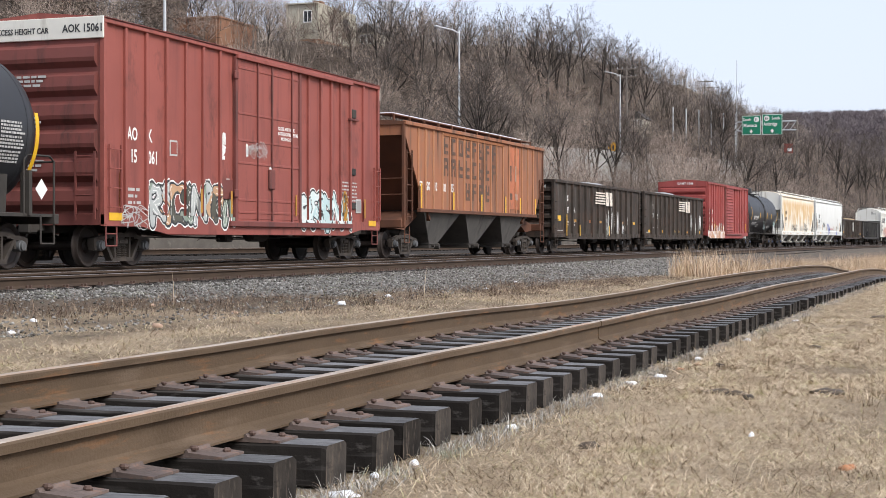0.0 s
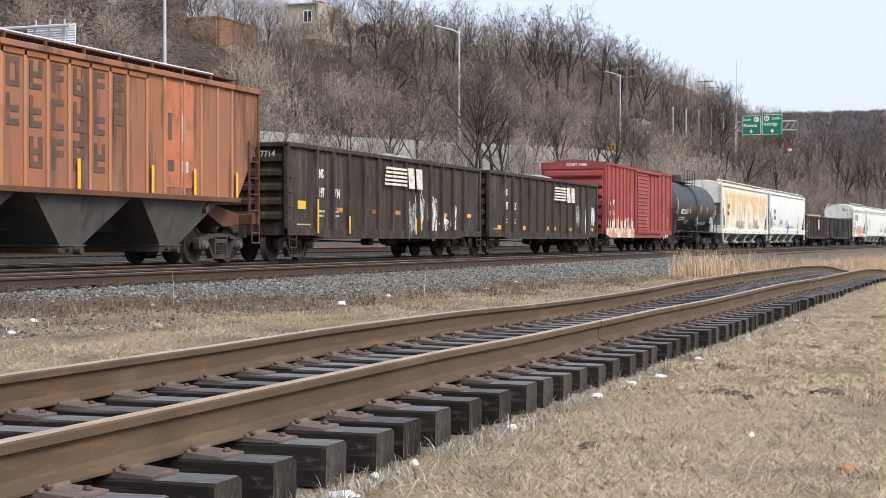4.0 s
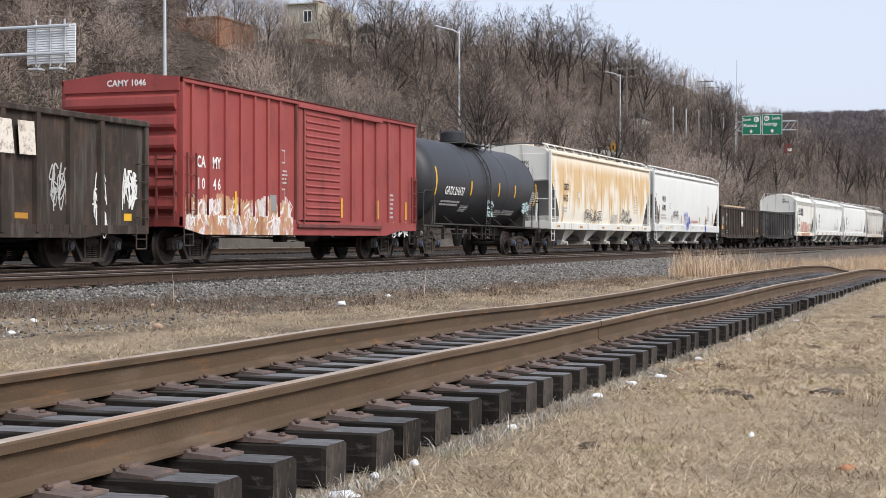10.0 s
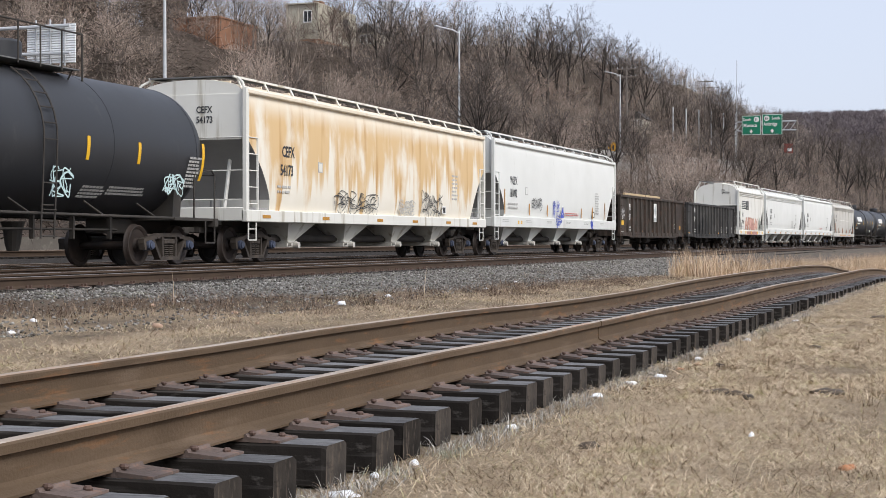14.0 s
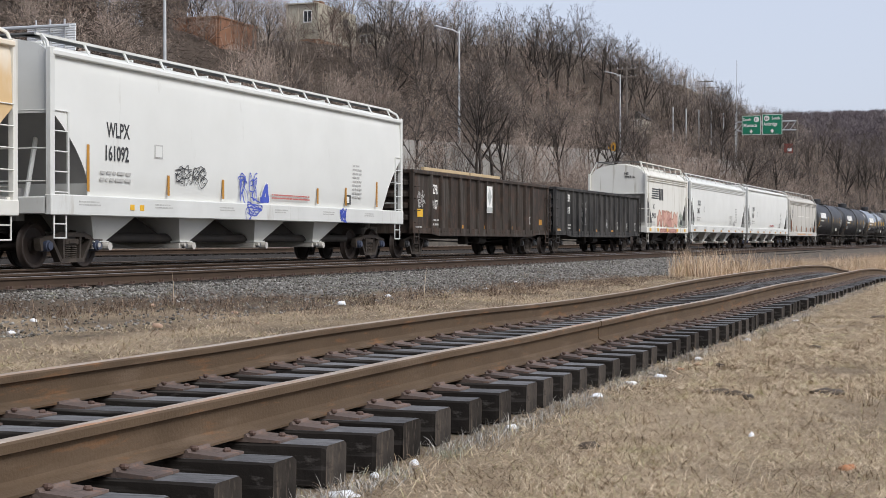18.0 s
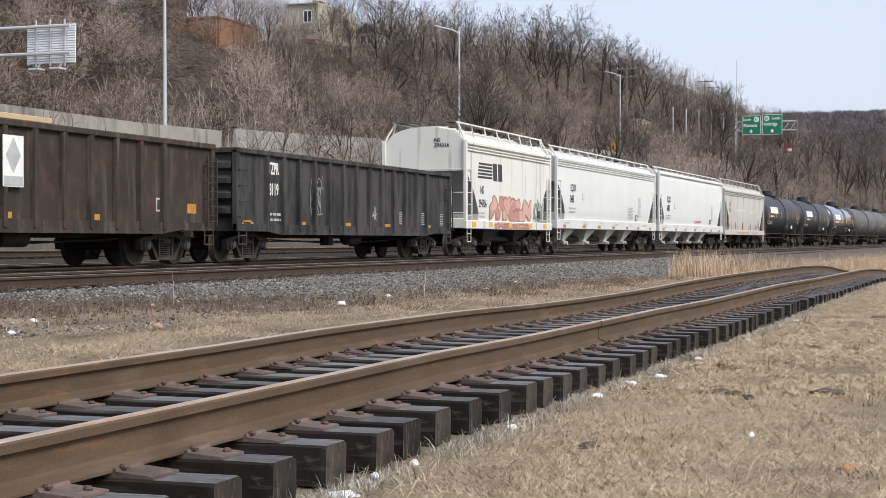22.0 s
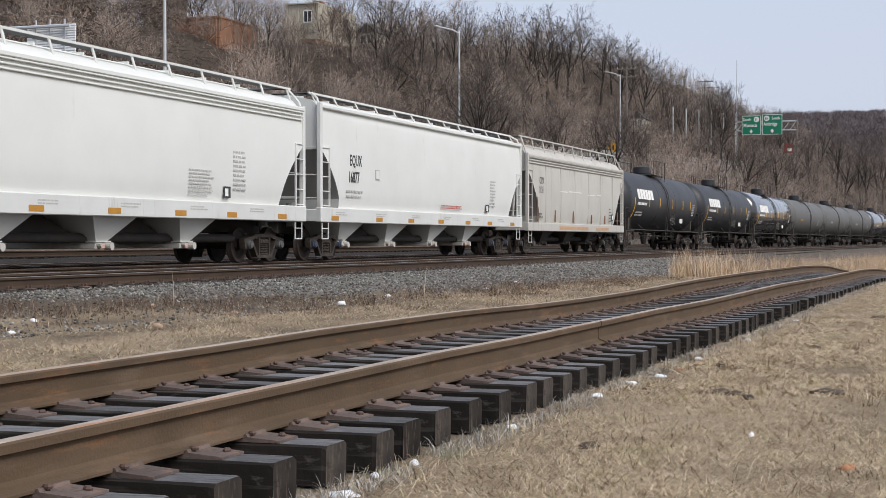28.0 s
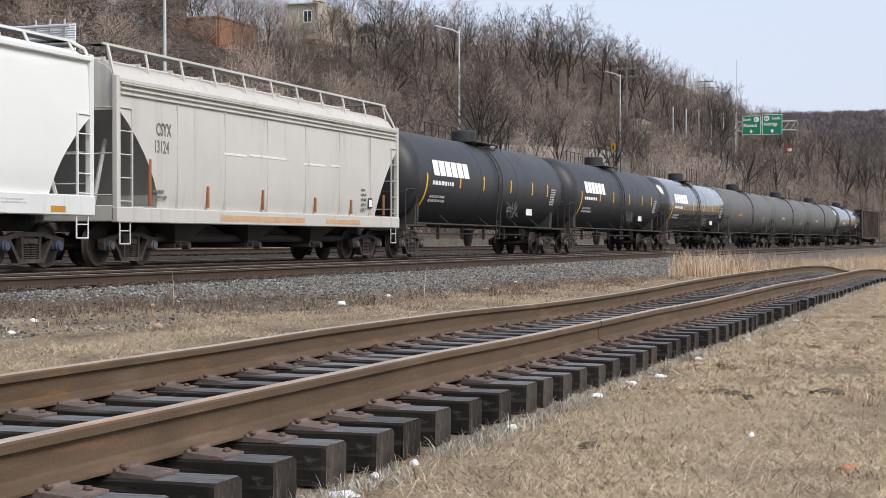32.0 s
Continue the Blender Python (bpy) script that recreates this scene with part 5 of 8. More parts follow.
def sign_back():
    # a cantilevered sign seen from behind, over the highway
    g = thing("cantilever_sign", "silver back of a cantilevered highway sign", "road sign")
    x = 64.5
    for z in (9.55, 10.85):
        part("arm", Shape().tube((x - 0.25, 41.5, z), (x - 0.25, 56.0, z), 0.09, n=8), GALV, g)
    part("post", Shape().tube((x - 0.25, 56.2, 5.5), (x - 0.25, 56.2, 11.4), 0.2, n=10), GALV, g)
    for k in range(16):
        z = 9.1 + k * 0.118
        part("sign_slat", Shape().loft([[(x, y, z), (x - 0.03, y, z + 0.02), (x - 0.005, y, z + 0.10), (x + 0.05, y, z + 0.10), (x + 0.05, y, z)] for y in (41.35, 44.05)]), GALV_BRIGHT, g)
    for y in (41.9, 42.7, 43.5):
        part("upright", Shape().box(x - 0.12, x - 0.035, y - 0.025, y + 0.025, 8.95, 11.2), GALV, g)
    for y in (42.2, 43.4):
        part("sign_lamp", Shape().box(x - 0.5, x + 0.1, y - 0.3, y + 0.3, 8.75, 8.85, 0.02).tube((x - 0.1, y, 8.9), (x + 0.2, y, 9.2), 0.04, n=6), GALV, g)


def windows(parent, face_x, spots, w, h, axis="x"):
    for y, z in spots:
        wn_ = part("window", Shape().box(face_x - 0.05, face_x + 0.05, y - w / 2, y + w / 2, z, z + h, 0.01), GLASS, parent)
        f = Shape()
        f.box(face_x - 0.1, face_x - 0.03, y - w / 2 - 0.08, y - w / 2, z - 0.08, z + h + 0.08).box(face_x - 0.1, face_x - 0.03, y + w / 2, y + w / 2 + 0.08, z - 0.08, z + h + 0.08)
        f.box(face_x - 0.1, face_x - 0.03, y - w / 2, y + w / 2, z + h, z + h + 0.08).box(face_x - 0.12, face_x - 0.03, y - w / 2, y + w / 2, z - 0.1, z).box(face_x - 0.08, face_x - 0.05, y - 0.03, y + 0.03, z, z + h)
        part("frame", f, INK_WHITE, wn_)


def buildings():
    b = thing("brick_building", "plain orange brick building half hidden by the woods", "building")
    part("wall", Shape().box(134.0, 142, 69.9, 74.9, 13.0, 22.0), BRICK, b)
    part("roof", Shape().box(133.8, 142.2, 69.8, 75.0, 22.0, 22.15), BRICK, b)
    for i in range(3):
        part("pilaster", Shape().box(133.9, 134.0, 70.2 + i * 2.1, 70.6 + i * 2.1, 13, 22.0), BRICK, b)
    b = thing("apartment_building", "flat-roofed cream building on the hill", "building")
    part("wall", Shape().box(161.0, 172, 71.5, 75.5, 23.3, 27.3), CREAM_WALL, b)
    part("foundation", Shape().box(160.8, 172, 71.4, 75.6, 19.5, 23.3), BRICK, b)
    part("roof", Shape().box(160.7, 172.3, 71.45, 75.55, 27.3, 27.42), CREAM_WALL, b)
    part("chimney", Shape().box(164, 165, 72.5, 73.5, 27.45, 28.1), BRICK, b)
    windows(b, 161.0, [(72.8, 25.3)], 0.9, 1.2)
    # long side towards the line
    part("side_window", Shape().box(168.2, 169.6, 71.45, 71.55, 25.3, 26.5), GLASS, b)
    b = thing("church_tower", "dark slate-roofed tower above the trees", "building")
    part("wall", Shape().box(140.5, 144, 79.0, 82.0, 18, 25.0), DARK_ROOF, b)
    part("roof", Shape().loft([[(140.2, 78.8, 25.0), (144.2, 78.8, 25.0), (144.2, 82.2, 25.0), (140.2, 82.2, 25.0)], [(142.1, 80.4, 31), (142.3, 80.4, 31), (142.3, 80.6, 31), (142.1, 80.6, 31)]]), DARK_ROOF, b)
    for x, y, z, w, h in ((258.0, 56.0, 19.8, 2.0, 2.2), (176.0, 71.7, 24.6, 2.2, 2.2), (124.0, 84.0, 22.5, 6.0, 3.2)):
        b = thing("house", "small pale house with a gabled roof among the trees", "house", "houses on the hill")
        part("wall", Shape().box(x, x + 6, y - w / 2, y + w / 2, land(x, y) - 1.5, z + h * 0.6), CREAM_WALL if x > 150 else BRICK, b)
        part("roof", Shape().loft([[(q, y - w / 2 - 0.3, z + h * 0.58), (q, y, z + h * 1.15), (q, y + w / 2 + 0.3, z + h * 0.58)] for q in (x - 0.3, x + 6.3)]), DARK_ROOF, b)
        windows(b, x, [(y - w * 0.22, z), (y + w * 0.22, z)], 0.7, 1.0)


def utility_poles():
    for x, y, z0, h in ((299.8, 51.8, 14, 31.6), (232.0, 52.0, 12, 27.0)):
        p = thing("utility_pole", "grey wooden utility pole with crossarms", "utility pole", "utility poles", at=pose(x, y, z0))
        part("pole", Shape().tube((0, 0, 0), (0, 0, h - z0), 0.17, 0.11, 8), WOOD_POLE, p)
        for k, z in enumerate((h - z0 - 0.5, h - z0 - 1.7)):
            part("crossarm", Shape().box(-0.08, 0.08, -1.6, 1.6, z, z + 0.16), WOOD_POLE, p)
            for y2 in (-1.4, -0.7, 0.7, 1.4):
                part("insulator", Shape().tube((0, y2, z + 0.16), (0, y2, z + 0.35), 0.05, n=6), GALV, p)
    # bare posts of a fence along the rising road
    for k in range(6):
        x = 276 + k * 4
        y = 53.4 - k * 1.6
        tagged(new("fence_post", Shape().tube((x, y, 14), (x, y, 24.4), 0.13, n=6).mesh("fence_post", GALV)), "tall grey steel post beside the highway", "post", "steel posts")
    s = thing("warning_sign", "yellow diamond warning sign on a post", "road sign", at=pose(195.8, 46.2 - 0.6, 10.6))
    part("post", Shape().tube((0, 0, -1.5), (0, 0, 1.7), 0.04, n=6), GALV, s)
    part("sign_panel", Shape().loft([[(-0.05 - d, 0, 2.65), (-0.05 - d, 0.75, 1.9), (-0.05 - d, 0, 1.15), (-0.05 - d, -0.75, 1.9)] for d in (0, 0.03)]), SIGN_YELLOW, s)
    part("sign_mark", Shape().box(-0.1, -0.085, -0.12, 0.12, 1.6, 2.2), INK_BLACK, s)


sign_gantry()
sign_back()
buildings()
utility_poles()

# ---- the freight train ----
CARS, WHEELSETS = [], []
NEAR = -1.58          # the camera's side of a car


def train_run(t):
    """Metres that the train has run at t: it gathers speed gently."""
    u = (t - 16) / 16
    return 7.105 * (t + 0.7195 * u * u - 0.0693 * (u ** 3 - u))


def truck_meshes():
    ws = Shape()
    ws.spin([(-1.02, 0.075), (-0.80, 0.085), (0.80, 0.085), (1.02, 0.075)], "y", 10)
    for s in (-1, 1):
        prof = [(0.66, 0.10), (0.66, 0.16), (0.70, 0.36), (0.68, 0.38), (0.685, 0.468), (0.70, 0.478), (0.725, 0.468), (0.735, 0.458), (0.815, 0.450), (0.825, 0.435), (0.815, 0.395), (0.775, 0.36), (0.76, 0.17), (0.82, 0.15), (0.83, 0.10)]
        ws.spin([(a * s, r) for a, r in prof], "y", 28)
    wheelset = ws.mesh("wheelset", WHEEL, 0.7)
    sf = Shape()
    y0, y1 = -1.10, -0.95
    # cast frame: arched top member, slanting tension members, columns, spring seat and pedestal jaws
    top = [(-1.14, 0.50), (-1.14, 0.60), (-0.98, 0.64), (-0.72, 0.66), (-0.45, 0.73), (0.45, 0.73), (0.72, 0.66), (0.98, 0.64), (1.14, 0.60), (1.14, 0.50), (0.98, 0.555), (0.72, 0.565), (0.42, 0.64), (-0.42, 0.64), (-0.72, 0.565), (-0.98, 0.555)]
    sf.along_y(top, y0, y1)
    for s in (-1, 1):
        sf.along_y([(s * 0.66, 0.57), (s * 0.75, 0.57), (s * 0.43, 0.13), (s * 0.35, 0.17)], y0, y1)
        sf.along_y([(s * 0.27, 0.66), (s * 0.34, 0.66), (s * 0.32, 0.20), (s * 0.26, 0.20)], y0, y1)
        sf.along_y([(s * 1.14, 0.56), (s * 1.04, 0.56), (s * 1.03, 0.36), (s * 1.10, 0.36)], y0, y1)
        sf.along_y([(s * 0.75, 0.58), (s * 0.69, 0.58), (s * 0.70, 0.40), (s * 0.76, 0.40)], y0, y1)
        sf.box(s * 0.5 - 0.06, s * 0.5 + 0.06, y0 - 0.02, y0, 0.60, 0.64, 0.008)
    sf.along_y([(-0.45, 0.12), (0.45, 0.12), (0.38, 0.20), (-0.38, 0.20)], y0 - 0.015, y1 + 0.02)
    for i in range(2):
        for k in range(6):
            zz = 0.205 + k * 0.044
            sf.spin([(zz, 0.062), (zz + 0.010, 0.098), (zz + 0.024, 0.098), (zz + 0.034, 0.062)], "z", 10, (-0.115 + i * 0.23, -1.02, 0))
    # the bolster's end above the springs
    sf.box(-0.25, 0.25, -1.10, -0.90, 0.475, 0.60, 0.02)
    sf.box(-0.13, 0.13, -1.115, -1.09, 0.50, 0.57, 0.008)
    frame_mesh = sf.mesh("side_frame", TRUCK)
    caps = Shape()
    for s in (-1, 1):
        caps.spin([(-1.19, 0.05), (-1.185, 0.085), (-1.15, 0.09), (-1.14, 0.11), (-1.02, 0.12), (-0.96, 0.12)], "y", 14, (s * 0.89, 0, 0.457))
    bol = Shape().box(-0.22, 0.22, -1.05, 1.05, 0.42, 0.66, 0.03)
    bol.tube((0, 0, 0.6), (0, 0, 0.80), 0.2, n=12)
    bol.box(-0.75, -0.68, -0.7, 0.7, 0.35, 0.45).box(0.68, 0.75, -0.7, 0.7, 0.35, 0.45)
    return wheelset, frame_mesh, caps, bol.mesh("truck", UNDER)


WHEELSET_M, FRAME_M, CAPS_S, BOLSTER_M = truck_meshes()
CAP_MESHES = {m.name: CAPS_S.mesh("bearing_caps", m, 0.7) for m in (CAP_BLUE, CAP_GREY)}


def add_trucks(car, half, inset, caps=CAP_GREY):
    for s in (-1, 1):
        tk = part("truck", BOLSTER_M, UNDER, car, "grimy cast steel truck", at=pose(s * (half - inset), 0, 0))
        part("side_frame", FRAME_M, TRUCK, tk)
        part("side_frame", FRAME_M, TRUCK, tk, at=pose(0, 0, 0, 0, 0, 180))
        part("bearing_caps", CAP_MESHES[caps.name], caps, tk)
        for q in (-0.89, 0.89):
            ws = part("wheelset", WHEELSET_M, WHEEL, tk, at=pose(q, 0, 0.457))
            WHEELSETS.append((ws, q))


def add_couplers(car, half):
    for s in (-1, 1):
        c = Shape()
        c.box(min(s * (half - 0.5), s * (half + 0.28)), max(s * (half - 0.5), s * (half + 0.28)), -0.09, 0.09, 0.76, 0.94, 0.02)
        c.box(min(s * (half + 0.24), s * (half + 0.55)), max(s * (half + 0.24), s * (half + 0.55)), -0.16, 0.14, 0.70, 0.98, 0.04)
        part("coupler", c, UNDER, car, "dark steel knuckle coupler")
        h = Shape().pipe([(s * half, 0.25, 0.72), (s * (half + 0.18), 0.27, 0.45), (s * (half + 0.4), 0.22, 0.38), (s * (half + 0.55), 0.18, 0.5)], 0.022, 6)
        part("air_hose", h, UNDER, car)


def new_car(name, label, a0, a1, inset=1.5, caps=CAP_GREY):
    car = thing(name, label, "freight car", "cars of the freight train")
    half = (a1 - a0) / 2
    CARS.append((car, (a0 + a1) / 2))
    add_trucks(car, half, inset, caps)
    add_couplers(car, half)
    return car, half


def ladder(parent, x, z0, z1, w, n, material, y=NEAR - 0.02, stile=True):
    """A ladder of round rungs on the side of a car."""
    s = Shape()
    if stile:
        s.box(x - 0.02, x + 0.02, y - 0.05, y - 0.01, z0 - 0.1, z1 + 0.1).box(x + w - 0.02, x + w + 0.02, y - 0.05, y - 0.01, z0 - 0.1, z1 + 0.1)
    lad = part("ladder", s, material, parent)
    rung = Shape().pipe([(x, y + 0.02, 0), (x, y - 0.05, 0), (x + w, y - 0.05, 0), (x + w, y + 0.02, 0)], 0.013, 5).mesh("rung", material)
    for i in range(n):
        part("rung", rung, material, lad, at=pose(0, 0, z0 + (z1 - z0) * i / max(1, n - 1)))
    return lad


def end_ladder(parent, x, y, z0, z1, w, n, material):
    s = Shape()
    s.box(x - 0.06, x - 0.02, y - 0.02, y + 0.02, z0 - 0.1, z1 + 0.1).box(x - 0.06, x - 0.02, y + w - 0.02, y + w + 0.02, z0 - 0.1, z1 + 0.1)
    lad = part("ladder", s, material, parent)
    rung = Shape().tube((x - 0.05, y, 0), (x - 0.05, y + w, 0), 0.013, n=5).mesh("rung", material)
    for i in range(n):
        part("rung", rung, material, lad, at=pose(0, 0, z0 + (z1 - z0) * i / max(1, n - 1)))
    return lad


def stirrup(parent, x, material, y=NEAR + 0.03, w=0.42, z=0.95, drop=0.5):
    s = Shape().pipe([(x, y, z), (x, y, z - drop), (x + w, y, z - drop), (x + w, y, z)], 0.018, 6)
    s.tube((x, y, z - drop * 0.5), (x + w, y, z - drop * 0.5), 0.015, n=6)
    return part("stirrup_step", s, material, parent)


def underframe(car, half, z0=0.72, z1=1.0, inset=0.4):
    u = Shape().box(-half + 0.1, half - 0.1, -0.28, 0.28, z0, z1 + 0.1, 0.02)
    part("centre_sill", u, UNDER, car)
    r = random.Random(int(half * 100))
    for i in range(5):
        x = -half * 0.55 + half * 1.1 * i / 4
        part("cross_bearer", Shape().box(x - 0.06, x + 0.06, -1.45, 1.45, z1 - 0.12, z1 + 0.08), UNDER, car)
    b = Shape()
    b.pipe([(-half + 2.9, -0.7, z0 - 0.02), (-1.0, -0.75, z0 - 0.12), (1.2, -0.75, z0 - 0.12), (half - 2.9, -0.7, z0 - 0.02)], 0.02, 6)
    b.pipe([(-half + 2.8, -0.4, z0 - 0.08), (half - 2.8, -0.4, z0 - 0.08)], 0.017, 6)
    part("brake_rigging", b, UNDER, car)
    part("air_reservoir", Shape().spin([(-0.55, 0.05), (-0.5, 0.17), (0.35, 0.17), (0.4, 0.05)], "x", 12, (0.9, -0.85, z0 - 0.02)), UNDER, car, smooth=0.6)
    part("brake_valve", Shape().box(-1.0, -0.65, -0.95, -0.65, z0 - 0.2, z0 + 0.15, 0.03), UNDER, car)


def spray(parent, x0, x1, z0, z1, seed, fill, line, glyphs=4, y=NEAR, thick=0.028, name="graffiti", label="", third=None):
    """Wild lettering sprayed on a side: fat wobbly glyphs with outlines and flourishes; it spells nothing."""
    r = random.Random(seed)
    body, edge, extra = Shape(), Shape(), Shape()

    def stroke(shape, pts, w, yy0):
        for a, b in zip(pts, pts[1:]):
            dx, dz = b[0] - a[0], b[1] - a[1]
            d = math.hypot(dx, dz) or 1
            nx, nz = -dz / d * w / 2, dx / d * w / 2
            ex, ez = dx / d * w * 0.3, dz / d * w * 0.3
            yy = yy0 - 0.0004 * (len(shape.f) % 3)
            q = [(a[0] - ex + nx, yy, a[1] - ez + nz), (b[0] + ex + nx, yy, b[1] + ez + nz), (b[0] + ex - nx, yy, b[1] + ez - nz), (a[0] - ex - nx, yy, a[1] - ez - nz)]
            shape.add(q, [(0, 1, 2, 3)])

    def curve_of(pts, n=6):
        out = []
        for i in range(len(pts) - 1):
            p0, p1, p2, p3 = pts[max(0, i - 1)], pts[i], pts[i + 1], pts[min(len(pts) - 1, i + 2)]
            for k in range(n):
                t = k / n
                out.append(tuple(0.5 * (2 * p1[c] + (p2[c] - p0[c]) * t + (2 * p0[c] - 5 * p1[c] + 4 * p2[c] - p3[c]) * t * t + (3 * p1[c] - p0[c] - 3 * p2[c] + p3[c]) * t ** 3) for c in (0, 1)))
        return out + [pts[-1]]

    # strokes that letters are made of, in a unit square
    forms = [[(0.15, 0), (0.15, 1)], [(0.85, 0.02), (0.85, 0.98)], [(0.1, 0.95), (0.9, 0.9)], [(0.1, 0.5), (0.9, 0.52)], [(0.1, 0.06), (0.92, 0.08)], [(0.12, 0.98), (0.5, 0.45), (0.88, 0.02)], [(0.88, 0.98), (0.45, 0.5), (0.12, 0.03)],
             [(0.85, 0.88), (0.45, 1.0), (0.12, 0.72), (0.5, 0.5), (0.88, 0.28), (0.5, 0.0), (0.1, 0.12)], [(0.85, 0.9), (0.3, 0.95), (0.1, 0.5), (0.3, 0.05), (0.9, 0.1)], [(0.15, 0.0), (0.15, 1.0), (0.7, 0.95), (0.85, 0.72), (0.6, 0.5), (0.2, 0.48)]]
    w, h = (x1 - x0) / glyphs, z1 - z0
    step, wild = 0, 0.06 if fill else 0.34
    for g in range(glyphs):
        gx, lean = x0 + w * g, r.uniform(-0.18, 0.18)
        for s in range(3 if fill else 4):
            f = r.choice(forms[7:]) if s == 0 and r.random() < 0.6 or not fill else r.choice(forms)
            pts = [(gx + w * (0.06 + 0.9 * a + lean * (b - 0.5) + r.uniform(-wild, wild)), z0 + h * (0.08 + 0.84 * b + r.uniform(-wild, wild))) for a, b in f]
            pts = curve_of(pts, 5) if len(pts) > 2 else pts
            step += 1
            o = 0.0012 * (step % 7)
            if fill:
                fat = min(w * 0.34, h * 0.3)
                stroke(edge, pts, fat + thick * 1.6, y - 0.002 - o)
                stroke(body, pts, fat, y - 0.011 - o)
                if third and s != 1:
                    stroke(extra, [(a + fat * 0.12, b + fat * 0.1) for a, b in pts], thick * 0.8, y - 0.021 - o)
            else:
                stroke(edge if s != 1 or not third else extra, pts, thick * r.uniform(0.7, 1.2), y - 0.003 - o)
    if fill:
        part(name, body, fill, parent, label)
    part("graffiti_outline", edge, line, parent, label if not fill else "")
    if third:
        part("graffiti_highlight", extra, third, parent)


def paint_on(shape, pts, w, depth, layer):
    """A painted stroke in short pieces that follow the relief of the side: depth(x, z) is the surface under it."""
    for a, b in zip(pts, pts[1:]):
        length = math.hypot(b[0] - a[0], b[1] - a[1])
        n = max(1, round(length / 0.07))
        dx, dz = (b[0] - a[0]) / (length or 1), (b[1] - a[1]) / (length or 1)
        nx, nz, ex, ez = -dz * w / 2, dx * w / 2, dx * w * 0.25, dz * w * 0.25
        for k in range(n):
            p = (a[0] + (b[0] - a[0]) * k / n, a[1] + (b[1] - a[1]) * k / n)
            q = (a[0] + (b[0] - a[0]) * (k + 1) / n, a[1] + (b[1] - a[1]) * (k + 1) / n)
            y = depth((p[0] + q[0]) / 2, (p[1] + q[1]) / 2, w / 2) - layer - 0.0004 * (len(shape.f) % 3)
            shape.add([(p[0] - ex + nx, y, p[1] - ez + nz), (q[0] + ex + nx, y, q[1] + ez + nz), (q[0] + ex - nx, y, q[1] + ez - nz), (p[0] - ex - nx, y, p[1] - ez - nz)], [(0, 1, 2, 3)])


def side_relief(posts, wy):
    """The surface of a boxcar's side: sill, posts and the sheet between them."""
    return lambda x, z, r: NEAR - 0.002 if z < 1.12 + r or any(abs(x - p) < 0.05 + r for p in posts) else wy - 0.002


